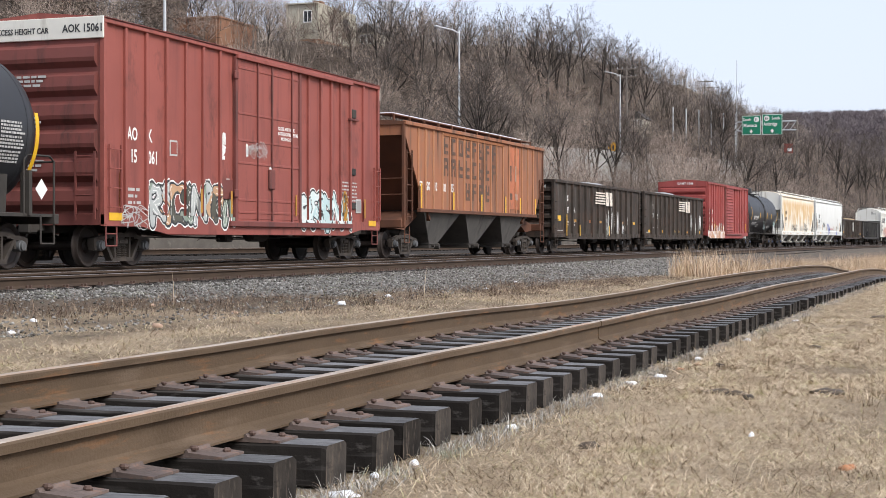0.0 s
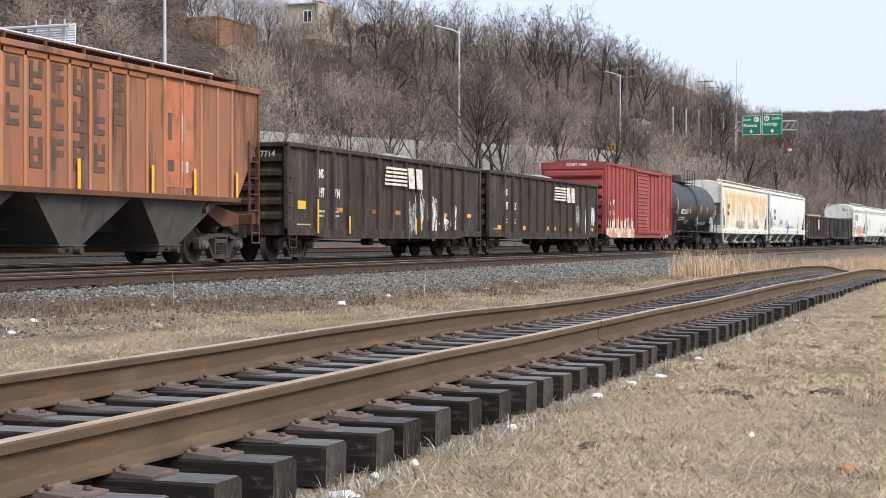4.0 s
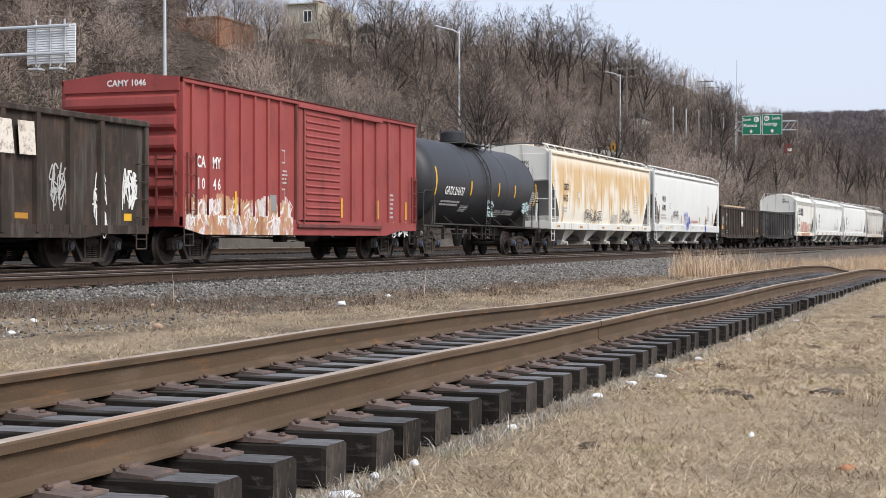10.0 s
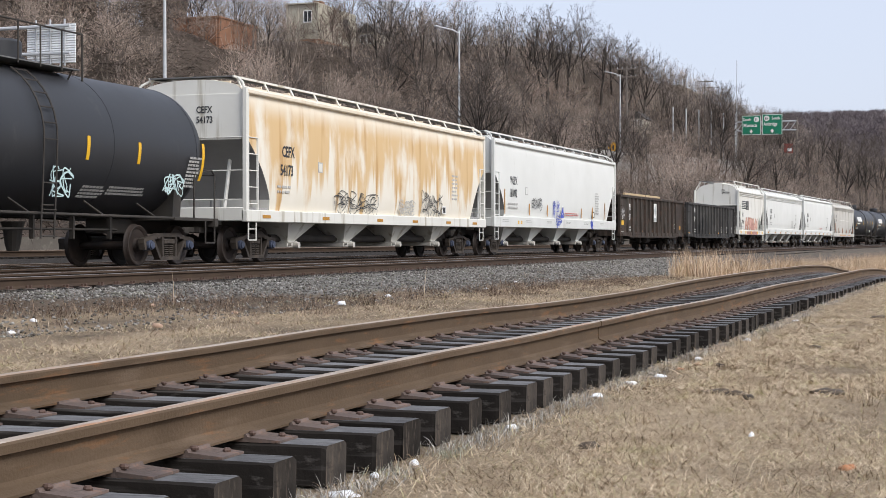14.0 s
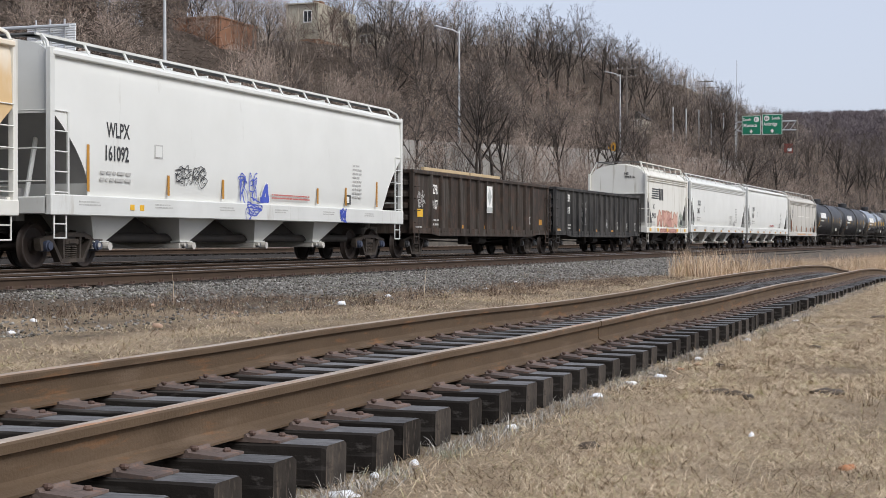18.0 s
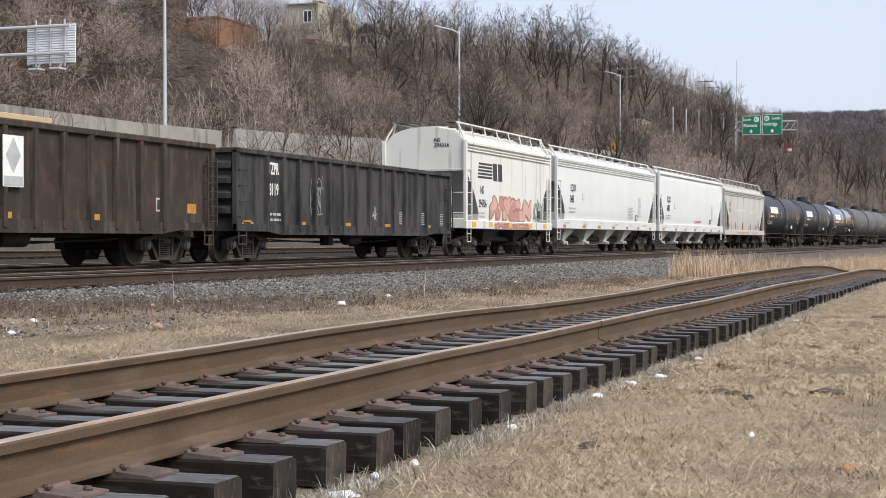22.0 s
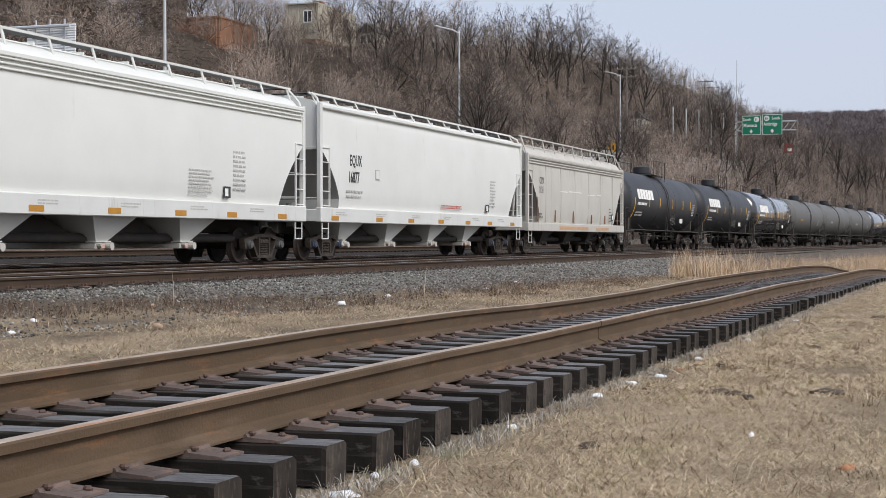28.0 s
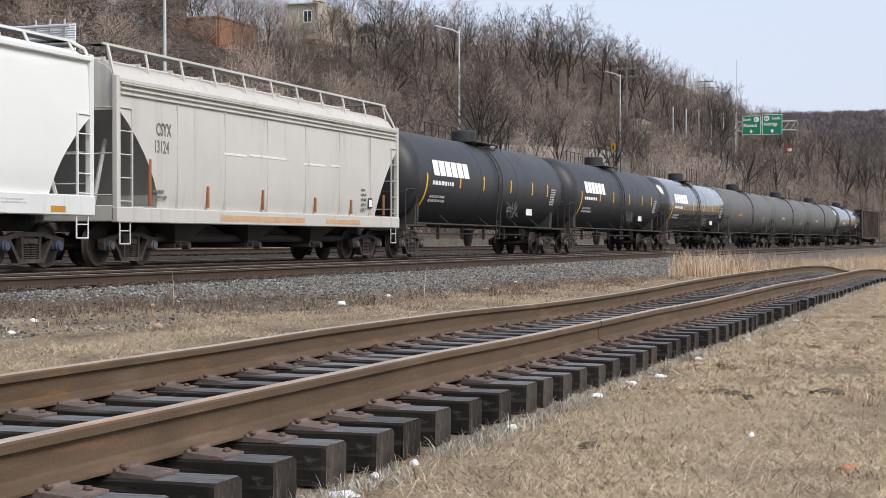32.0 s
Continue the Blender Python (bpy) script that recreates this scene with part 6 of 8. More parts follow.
def mural(parent, x0, x1, z0, z1, seed, glyphs, fills, edge_paint, halo, depth, label, cell=0.022, fat=0.5, wear=0.0):
    """A sprayed piece laid down as small flat pieces that follow the side: swollen interlocking strokes with dark outlines and a pale halo; it spells nothing."""
    r = random.Random(seed)
    w, h = (x1 - x0) / glyphs, z1 - z0
    gx, gz = np.meshgrid(np.arange(x0 - 0.15, x1 + 0.15, cell), np.arange(z0 - 0.06, z1 + 0.1, cell))
    forms = [[(0.12, 0.05), (0.2, 0.95), (0.75, 0.9), (0.85, 0.62), (0.3, 0.5), (0.9, 0.05)], [(0.85, 0.85), (0.45, 0.98), (0.15, 0.75), (0.75, 0.35), (0.5, 0.03), (0.1, 0.15)], [(0.88, 0.88), (0.35, 0.95), (0.12, 0.5), (0.35, 0.06), (0.9, 0.15)],
             [(0.1, 0.02), (0.48, 0.98), (0.9, 0.02)], [(0.1, 0.98), (0.15, 0.1), (0.8, 0.05), (0.88, 0.98)], [(0.88, 0.92), (0.15, 0.9), (0.15, 0.08), (0.9, 0.1)], [(0.12, 0.0), (0.15, 0.98), (0.85, 0.05), (0.88, 1.0)]]
    kind = np.zeros(gx.shape, dtype=int)
    paints = [None, halo, edge_paint] + list(fills)
    order = list(range(glyphs))
    r.shuffle(order)
    for g in order:
        f = r.choice(forms)
        lean, lift = r.uniform(-0.2, 0.2), r.uniform(-0.06, 0.06)
        pts = [(x0 + w * (g - 0.14 + 1.28 * a + lean * (b - 0.5) + r.uniform(-0.07, 0.07)), z0 + h * (0.16 + 0.68 * b + lift + r.uniform(-0.05, 0.05))) for a, b in f]
        bars_ = [(pts[1], pts[-2])] if r.random() < 0.6 else []
        dist = np.full(gx.shape, 9.0)
        rad = fat * min(w, h) * 0.34
        for a, b in list(zip(pts, pts[1:])) + bars_:
            dx, dz = b[0] - a[0], b[1] - a[1]
            t = np.clip(((gx - a[0]) * dx + (gz - a[1]) * dz) / (dx * dx + dz * dz + 1e-6), 0, 1)
            swell = 1 + 0.25 * np.sin(6.0 * t + g)
            dist = np.minimum(dist, np.hypot(gx - a[0] - t * dx, gz - a[1] - t * dz) / swell)
        edge_w = 0.045
        kind = np.where((dist < rad + edge_w + 0.028) & (kind == 0), 1, kind)
        kind = np.where(dist < rad + edge_w, 2, kind)
        split = (gz - z0) / h + 0.25 * np.sin(5 * gx + g) > r.uniform(0.4, 0.8)
        a, b = 3 + g % len(fills), 3 + (g + 1) % len(fills)
        kind = np.where(dist < rad, np.where(split, a, b), kind)
        kind = np.where((dist > rad * 0.45) & (dist < rad * 0.45 + 0.016) & (np.sin(9 * gx + 4 * g) > 0.2), 1, kind)
    if wear:
        rs = np.random.RandomState(seed)
        kind = np.where(rs.rand(*kind.shape) < wear, 0, kind)
    shapes = {}
    nz, nx = kind.shape
    for j in range(nz):
        i = 0
        zc = gz[j, 0]
        while i < nx:
            k = kind[j, i]
            y = depth(gx[j, i] + cell / 2, zc + cell / 2, 0.0)
            e = i + 1
            while e < nx and kind[j, e] == k and abs(depth(gx[j, e] + cell / 2, zc + cell / 2, 0.0) - y) < 0.004:
                e += 1
            if k:
                shapes.setdefault(k, Shape()).add([(gx[j, i], y - 0.003, zc), (gx[j, i] + cell * (e - i), y - 0.003, zc), (gx[j, i] + cell * (e - i), y - 0.003, zc + cell), (gx[j, i], y - 0.003, zc + cell)], [(0, 1, 2, 3)])
            i = e
    for k, sh in sorted(shapes.items()):
        v, f = np.array(sh.v), np.array(sh.f)
        part(("", "graffiti_halo", "graffiti_outline")[k] if k < 3 else "graffiti_fill", raw_mesh("graffiti", v, f, paints[k]), paints[k], parent, label if k > 2 else "")["kind"] = "stuff"


def strips_on(car, xs, z0, z1, y, material=YELLOW, w=0.10, name="reflective_strip"):
    for x in xs:
        part(name, Shape().box(x, x + w, y - 0.005, y, z0, z1), material, car)


def boxcar(label, a0, a1, height, paint, dark, posts, door, end_top, ribs, sill_z=0.98, drop=0.70):
    car, half = new_car("boxcar", label, a0, a1)
    wy = NEAR + 0.066
    underframe(car, half)
    for s in (-1, 1):
        y0, y1 = sorted((s * 1.47, s * 1.514))
        part("side_wall", Shape().box(-half + 0.05, half - 0.05, y0, y1, sill_z, height - 0.12), paint, car)
        y0, y1 = sorted((s * 1.49, s * 1.60))
        part("top_chord", Shape().box(-half, half, y0, y1, height - 0.14, height - 0.02, 0.012), paint, car)
        ch = Shape()
        ch.along_y([(-half, sill_z + 0.12), (-half, sill_z - 0.12), (-half + 1.5, sill_z - 0.12), (-half + 2.6, drop), (half - 2.6, drop), (half - 1.5, sill_z - 0.12), (half, sill_z - 0.12), (half, sill_z + 0.12)], *sorted((s * 1.49, s * 1.575)))
        part("side_sill", ch, paint, car)
        for x in posts:
            y0, y1 = sorted((s * 1.505, s * 1.58))
            part("side_post", Shape().box(x - 0.045, x + 0.045, y0, y1, sill_z, height - 0.13, 0.012), paint, car)
        for x in (-half + 0.06, half - 0.06):
            part("corner_post", Shape().box(x - 0.06, x + 0.06, *sorted((s * 1.47, s * 1.585)), sill_z - 0.1, height - 0.05, 0.012), paint, car)
    # roof: gentle ridge with cross seams
    part("roof", Shape().loft([[(x, -1.6, height - 0.02), (x, 0, height + 0.12), (x, 1.6, height - 0.02), (x, 1.6, height - 0.06), (x, -1.6, height - 0.06)] for x in (-half, half)]), paint, car)
    n = 14
    for i in range(n):
        x = -half + 0.5 + (2 * half - 1.0) * i / (n - 1)
        part("roof_seam", Shape().loft([[(x + d, -1.58, height), (x + d, 0, height + 0.15), (x + d, 1.58, height), (x + d, 0, height + 0.1)] for d in (-0.04, 0.04)]), paint, car)
    # corrugated ends
    for s in (-1, 1):
        x0, x1 = sorted((s * (half - 0.04), s * half))
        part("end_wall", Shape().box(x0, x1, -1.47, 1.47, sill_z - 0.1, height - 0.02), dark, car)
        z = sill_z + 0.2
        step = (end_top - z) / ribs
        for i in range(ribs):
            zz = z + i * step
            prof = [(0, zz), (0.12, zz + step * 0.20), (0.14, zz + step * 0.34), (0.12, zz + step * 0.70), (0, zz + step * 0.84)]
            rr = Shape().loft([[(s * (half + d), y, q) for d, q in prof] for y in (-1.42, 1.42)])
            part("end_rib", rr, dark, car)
    # sliding door on each side
    d0, d1, dz0, dz1 = door
    return car, half, wy


def make_boxcars():
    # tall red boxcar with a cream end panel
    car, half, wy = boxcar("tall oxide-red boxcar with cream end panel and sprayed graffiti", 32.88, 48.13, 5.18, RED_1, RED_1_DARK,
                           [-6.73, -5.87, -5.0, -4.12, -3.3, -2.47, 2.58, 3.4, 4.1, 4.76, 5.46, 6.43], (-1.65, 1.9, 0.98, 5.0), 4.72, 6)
    for s in (-1, 1):
        x0, x1 = sorted((s * half, s * (half + 0.05)))
        part("end_panel", Shape().box(x0, x1, -1.585, 1.585, 4.72, 5.17, 0.01), CREAM, car, "cream-painted top band of the end")
    write(car, "AOK 15061", -half - 0.056, -0.62, 4.86, 0.16, INK_BLACK, rz=-90, squeeze=0.85)
    write(car, "EXCESS HEIGHT CAR", -half - 0.056, 1.05, 4.86, 0.115, INK_BLACK, rz=-90, squeeze=0.85)
    for zz in (2.0, 2.9, 3.75):
        s = Shape()
        r = random.Random(int(zz * 10))
        for ln in range(3):
            yy = 0.75
            while yy > -0.1:
                w = r.uniform(0.06, 0.2)
                s.box(-half - 0.148, -half - 0.142, yy - w, yy, zz + 0.09 * ln, zz + 0.09 * ln + 0.05)
                yy -= w + 0.04
        part("small_print", s, INK_DULL, car)
    end_ladder(car, -half - 0.08, -1.42, 1.1, 2.3, 0.45, 4, RED_1_DARK)
    part("brake_wheel", Shape().spin([(-0.02, 0.22), (0.02, 0.25), (0.02, 0.22), (-0.02, 0.19)], "x", 16, (-half - 0.22, 0.55, 2.0)).box(-half - 0.2, -half, 0.5, 0.6, 1.9, 2.1), RED_1_DARK, car)
    for sy in (-1, 1):
        dr = part("door", Shape().box(-1.62, 1.86, *sorted((sy * 1.53, sy * 1.585)), 1.08, 4.95, 0.01), RED_1, car, "oxide-red sliding door with lock bars")
        # The bars' shadow lines are put into their darker red.
        for x in (-0.60, 0.22, 1.40):
            part("lock_bar", Shape().tube((x, sy * 1.615, 1.05), (x, sy * 1.615, 5.0), 0.024, n=6), RED_1_DARK, dr)
        for z in (1.25, 1.55, 2.45, 3.0, 3.65, 4.75):
            part("door_rib", Shape().box(-1.6, 1.84, *sorted((sy * 1.58, sy * 1.60)), z - 0.03, z + 0.03, 0.008), RED_1, dr)
        part("lock_box", Shape().box(0.02, 0.34, *sorted((sy * 1.58, sy * 1.65)), 1.85, 2.35, 0.02), RED_1_DARK, dr)
        part("door_track", Shape().box(-2.1, 5.4, *sorted((sy * 1.58, sy * 1.66)), 0.90, 1.03, 0.01), RED_1_DARK, car)
        part("door_track", Shape().box(-1.75, 5.4, *sorted((sy * 1.58, sy * 1.67)), 4.95, 5.05, 0.01), RED_1, car)
    for x in (-1.72, 1.95):
        part("door_post", Shape().box(x - 0.06, x + 0.06, NEAR - 0.03, wy, 1.0, 5.0, 0.01), RED_1_DARK, car)
    for z in (1.6, 4.45):
        part("door_hinge", Shape().box(-1.85, -1.68, NEAR - 0.06, NEAR, z, z + 0.2, 0.02), RED_1_DARK, car)
    ladder(car, -half + 0.12, 1.25, 2.45, 0.45, 4, RED_1)
    ladder(car, half - 0.55, 1.25, 2.6, 0.45, 4, RED_1)
    stirrup(car, -half + 0.1, RED_1_DARK)
    stirrup(car, half - 0.55, RED_1_DARK)
    part("vent_box", Shape().box(5.55, 5.85, NEAR, wy, 4.05, 4.3, 0.02), UNDER, car)
    part("vent_shelf", Shape().box(5.35, 5.95, NEAR - 0.03, wy, 3.98, 4.03), RED_1_DARK, car)
    for txt, x, z, h in (("AO", -6.62, 2.70, 0.27), ("K", -5.78, 2.70, 0.27), ("15", -6.50, 2.23, 0.27), ("061", -5.76, 2.23, 0.27)):
        write(car, txt, x, wy - 0.004, z, h, INK_WHITE, squeeze=0.72)
    for x, z, w, h, ln, sd in ((-6.62, 1.30, 0.55, 0.42, 3, 1), (4.9, 1.55, 0.5, 0.7, 7, 3), (5.6, 1.55, 0.42, 0.7, 7, 4)):
        bars(car, x, wy - 0.001 if x > 2 or x < -2 else NEAR - 0.006, z, w, h, ln, INK_DULL, sd)
    for txt, z in (("CLOSE AND LOCK", 3.38), ("BOTH DOORS BEFORE", 3.25), ("MOVING CAR", 3.12)):
        write(car, txt, 0.62 if z > 3.2 else 0.78, NEAR - 0.008, z, 0.085, INK_WHITE, squeeze=0.95)
    plate(car, "dark_panel", -2.42, -1.82, 1.55, 2.02, wy - 0.03, RED_1_DARK)
    for x, z in ((5.55, 1.45), (5.55, 2.42)):
        part("side_box", Shape().box(x, x + 0.3, wy - 0.05, wy, z, z + 0.2, 0.02), UNDER, car)
    plate(car, "notice_board", 5.9, 6.3, 1.35, 1.75, wy - 0.012, INK_DULL)
    plate(car, "notice_face", 5.95, 6.25, 1.40, 1.70, wy - 0.02, SHADE_GREY)
    strips_on(car, [-3.55, -2.05, 1.62, 6.35], 1.2, 1.75, NEAR - 0.03, AMBER, 0.08)
    spray(car, -1.1, -0.1, 2.65, 2.95, 71, None, INK_DULL, 3, NEAR - 0.045, 0.014)
    plate(car, "placard", -4.82, -4.48, 2.45, 2.80, wy, INK_DULL)
    plate(car, "placard_face", -4.78, -4.52, 2.49, 2.76, wy - 0.007, RED_1)
    for x, z, w, h in ((-2.38, 2.5, 0.2, 0.3), (-2.30, 2.85, 0.14, 0.25), (-1.2, 2.6, 0.1, 0.3), (0.1, 2.1, 0.12, 0.3)):
        spray(car, x, x + w, z, z + h, int(x * 100), INK_WHITE, INK_WHITE, 1, wy - 0.002 if x < -1.6 else NEAR - 0.006, 0.02, "paint_splash")
    relief = side_relief([-6.73, -5.87, -5.0, -4.12, -3.3, -2.47, 2.58, 3.4, 4.1, 4.76, 5.46, 6.43, -1.72, 1.95], wy)
    mural(car, -5.72, -1.78, 0.80, 1.98, 11, 8, [SPRAY_GREEN, SPRAY_GREY, SPRAY_TAN, SPRAY_OLIVE], INK_BLACK, INK_WHITE, relief, "grey-green and white graffiti", cell=0.018, fat=0.55)
    spray(car, -6.95, -5.95, 0.88, 1.25, 13, None, INK_DULL, 2, NEAR - 0.004, 0.02)
    mural(car, 2.15, 5.35, 0.80, 1.92, 23, 5, [SPRAY_TEAL, SPRAY_PALE, SPRAY_TEAL], INK_BLACK, INK_WHITE, relief, "pale teal graffiti", cell=0.017, fat=0.52)
    spray(car, 5.0, 5.3, 1.0, 1.8, 24, None, AMBER, 1, wy - 0.02, 0.05)
    for x in (-7.45, 6.75):
        plate(car, "reflector", x, x + 0.55, 0.98, 1.14, NEAR - 0.002, YELLOW, "yellow reflective plate")
    plate(car, "reflective_strip", -6.95, -6.86, 1.25, 2.0, NEAR + 0.05, AMBER)

    # brighter red boxcar with a tan graffiti band
    car, half, wy = boxcar("faded red boxcar with a tan band of graffiti", 102.67, 117.76, 4.27, RED_2, RED_2,
                           [-7.05, -6.21, -5.4, -4.6, -3.85, -3.1, -2.4, 2.35, 3.26, 4.22, 5.21, 6.25], (-1.41, 1.47, 0.98, 4.1), 3.95, 6)
    part("end_cap", Shape().loft([[(-half - d, -1.5, 3.95), (-half - d, 1.5, 3.95), (-half - d, 1.5, 4.25), (-half - d, 0, 4.41), (-half - d, -1.5, 4.25)] for d in (0, 0.05)]), RED_2, car)
    write(car, "CAMY 1046", -half - 0.056, 0.35, 4.08, 0.14, INK_WHITE, rz=-90)
    end_ladder(car, -half - 0.08, -1.42, 1.1, 2.4, 0.45, 4, RED_1_DARK)
    for sy in (-1, 1):
        dr = part("door", Shape().box(-1.3, 1.45, *sorted((sy * 1.53, sy * 1.575)), 1.05, 4.05, 0.01), RED_2, car, "ribbed red sliding door")
        for i in range(15):
            z = 1.2 + i * 0.19
            part("door_rib", Shape().loft([[(x, sy * 1.57, z), (x, sy * 1.61, z + 0.05), (x, sy * 1.57, z + 0.10)] for x in (-0.85, 1.38)]), RED_2, dr)
        part("lock_bar", Shape().tube((-1.05, sy * 1.61, 1.0), (-1.05, sy * 1.61, 4.1), 0.022, n=6), RED_1_DARK, dr)
        part("door_track", Shape().box(-1.45, 4.5, *sorted((sy * 1.575, sy * 1.65)), 0.90, 1.0, 0.01), RED_1_DARK, car)
        part("door_track", Shape().box(-1.45, 4.5, *sorted((sy * 1.575, sy * 1.65)), 4.05, 4.14, 0.01), RED_2, car)
    part("door_post", Shape().box(-1.48, -1.36, NEAR - 0.02, wy, 1.0, 4.1, 0.01), RED_1_DARK, car)
    ladder(car, -half + 0.12, 1.25, 2.45, 0.42, 4, RED_1_DARK)
    ladder(car, half - 0.55, 1.2, 2.45, 0.42, 4, RED_1_DARK)
    stirrup(car, -half + 0.1, UNDER)
    stirrup(car, half - 0.55, UNDER)
    for txt, x, z, h, m in (("CA", -6.78, 2.26, 0.26, INK_WHITE), ("MY", -6.02, 2.26, 0.26, INK_WHITE), ("1 0", -6.76, 1.76, 0.25, INK_WHITE), ("4 6", -5.98, 1.76, 0.25, INK_WHITE)):
        write(car, txt, x, wy - 0.004, z, h, m, squeeze=0.8)
    relief = side_relief([-7.05, -6.21, -5.4, -4.6, -3.85, -3.1, -2.4, -1.42], wy)
    r = random.Random(31)
    band, streaks = Shape(), Shape()
    x = -7.42
    while x < -1.72:
        top = 1.55 + 0.22 * noise.noise((x * 1.7, 3, 0)) + r.uniform(-0.05, 0.05)
        foot = max(0.72, 0.86 - 0.16 * (x + 7.5))
        paint_on(band, [(x, foot), (x, top)], 0.075, relief, 0.001)
        if r.random() < 0.4:
            z = r.uniform(foot + 0.1, top - 0.3)
            paint_on(streaks, [(x, z), (x + r.uniform(-0.2, 0.25), z + r.uniform(0.1, 0.35)), (x + r.uniform(-0.1, 0.45), z + r.uniform(0.0, 0.5))], r.uniform(0.02, 0.05), relief, 0.003 + 0.0001 * r.random())
        x += 0.06
    part("graffiti_band", band, BAND_MOTTLE, car, "ragged tan paint band")
    part("graffiti", streaks, INK_WHITE, car, "white graffiti strokes")
    plate(car, "dark_panel", -3.02, -2.58, 1.30, 1.72, wy - 0.012, SHADE_GREY)
    for x, z in ((-2.35, 2.55), (-2.35, 1.55)):
        plate(car, "placard", x, x + 0.3, z, z + 0.35, wy - 0.002, INK_DULL)
        plate(car, "placard_face", x + 0.04, x + 0.26, z + 0.04, z + 0.31, wy - 0.009, RED_2)
    bars(car, -2.4, wy - 0.001, 2.0, 0.5, 0.4, 4, INK_DULL, 5)
    bars(car, 5.4, wy - 0.001, 1.2, 0.35, 0.8, 6, INK_DULL, 6)
    strips_on(car, [-7.3, -4.9, -2.4, 1.62, 4.35, 6.7], 1.2, 1.75, wy - 0.012)
    spray(car, 5.6, 6.9, 0.72, 1.05, 35, None, INK_WHITE, 3, wy - 0.004, 0.05)


def gondola(label, a0, a1, height, paint, posts, sill, load=None, lumber=False):
    car, half = new_car("gondola", label, a0, a1)
    underframe(car, half, 0.62, 0.88)
    wy = NEAR + 0.098
    for s in (-1, 1):
        part("side_wall", Shape().box(-half + 0.12, half - 0.12, *sorted((s * 1.42, s * 1.482)), sill, height - 0.08), paint, car)
        part("top_chord", Shape().box(-half, half, *sorted((s * 1.40, s * 1.58)), height - 0.13, height, 0.02), paint, car)
        part("side_sill", Shape().along_y([(-half, sill + 0.18), (-half, sill), (-half + 1.7, sill), (-half + 2.5, sill - 0.08), (half - 2.5, sill - 0.08), (half - 1.7, sill), (half, sill), (half, sill + 0.18)], *sorted((s * 1.45, s * 1.55))), paint, car)
        for x in posts:
            pr = [(x - 0.085, s * 1.475), (x - 0.065, s * 1.58), (x + 0.065, s * 1.58), (x + 0.085, s * 1.475)]
            part("side_post", Shape().loft([[(px, py, z) for px, py in pr] for z in (sill + 0.02, height - 0.12)]), paint, car)
        for x in (-half + 0.08, half - 0.08):
            part("corner_post", Shape().box(x - 0.08, x + 0.08, *sorted((s * 1.42, s * 1.56)), sill, height - 0.05, 0.015), paint, car)
        part("end_wall", Shape().box(*sorted((s * (half - 0.2), s * (half - 0.14))), -1.45, 1.45, sill, height - 0.1), paint, car)
        part("end_chord", Shape().box(*sorted((s * (half - 0.24), s * (half - 0.02))), -1.42, 1.42, height - 0.13, height + 0.002, 0.02), paint, car)
        k = 5 if height > 3 else 4
        for i in range(k):
            zz = sill + 0.35 + (height - sill - 0.7) * i / (k - 0.4)
            part("end_rib", Shape().loft([[(s * (half - 0.14), y, zz), (s * (half - 0.02), y, zz + 0.08), (s * (half - 0.02), y, zz + 0.2), (s * (half - 0.14), y, zz + 0.28)] for y in (-1.38, 1.38)]), paint, car)
    rv = Shape()
    for k in range(int((2 * half - 0.6) / 0.16)):
        x = -half + 0.3 + 0.16 * k
        if min(abs(x - p) for p in posts) > 0.11:
            for z in (sill + 0.06, sill + 0.14):
                rv.box(x - 0.014, x + 0.014, -1.558, -1.548, z, z + 0.028)
    part("rivets", rv, paint, car)["kind"] = "stuff"
    part("floor", Shape().box(-half + 0.15, half - 0.15, -1.45, 1.45, sill + 0.05, sill + 0.12), UNDER, car)
    for x in (-half + 0.08, half - 0.5):
        for i in range(4):
            z = sill + 0.35 + i * 0.38
            part("grab_iron", Shape().pipe([(x, NEAR + 0.05, z), (x, NEAR - 0.03, z), (x + 0.42, NEAR - 0.03, z), (x + 0.42, NEAR + 0.05, z)], 0.014, 5), paint, car)
    stirrup(car, -half + 0.1, paint, z=sill + 0.1, drop=0.42)
    stirrup(car, half - 0.52, paint, z=sill + 0.1, drop=0.42)
    if load:
        r = random.Random(int(a0))
        verts, faces = [], []
        nx, ny = 90, 14
        for i in range(nx + 1):
            for j in range(ny + 1):
                x = -half + 0.4 + (2 * half - 0.8) * i / nx
                y = -1.35 + 2.7 * j / ny
                heap = math.exp(-((x - 2.4) / 2.6) ** 2) * 0.40 + math.exp(-((x + 4.5) / 2.0) ** 2) * 0.16
                e = 1 - abs(2 * j / ny - 1) ** 3
                verts.append((x, y, height - 0.22 + heap * e * 1.1 + r.uniform(-0.05, 0.05) * e))
        faces = [(i * (ny + 1) + j, (i + 1) * (ny + 1) + j, (i + 1) * (ny + 1) + j + 1, i * (ny + 1) + j + 1) for i in range(nx) for j in range(ny)]
        part("load", raw_mesh("load", verts, faces, load), load, car, "grey broken scrap load")
    return car, half, wy


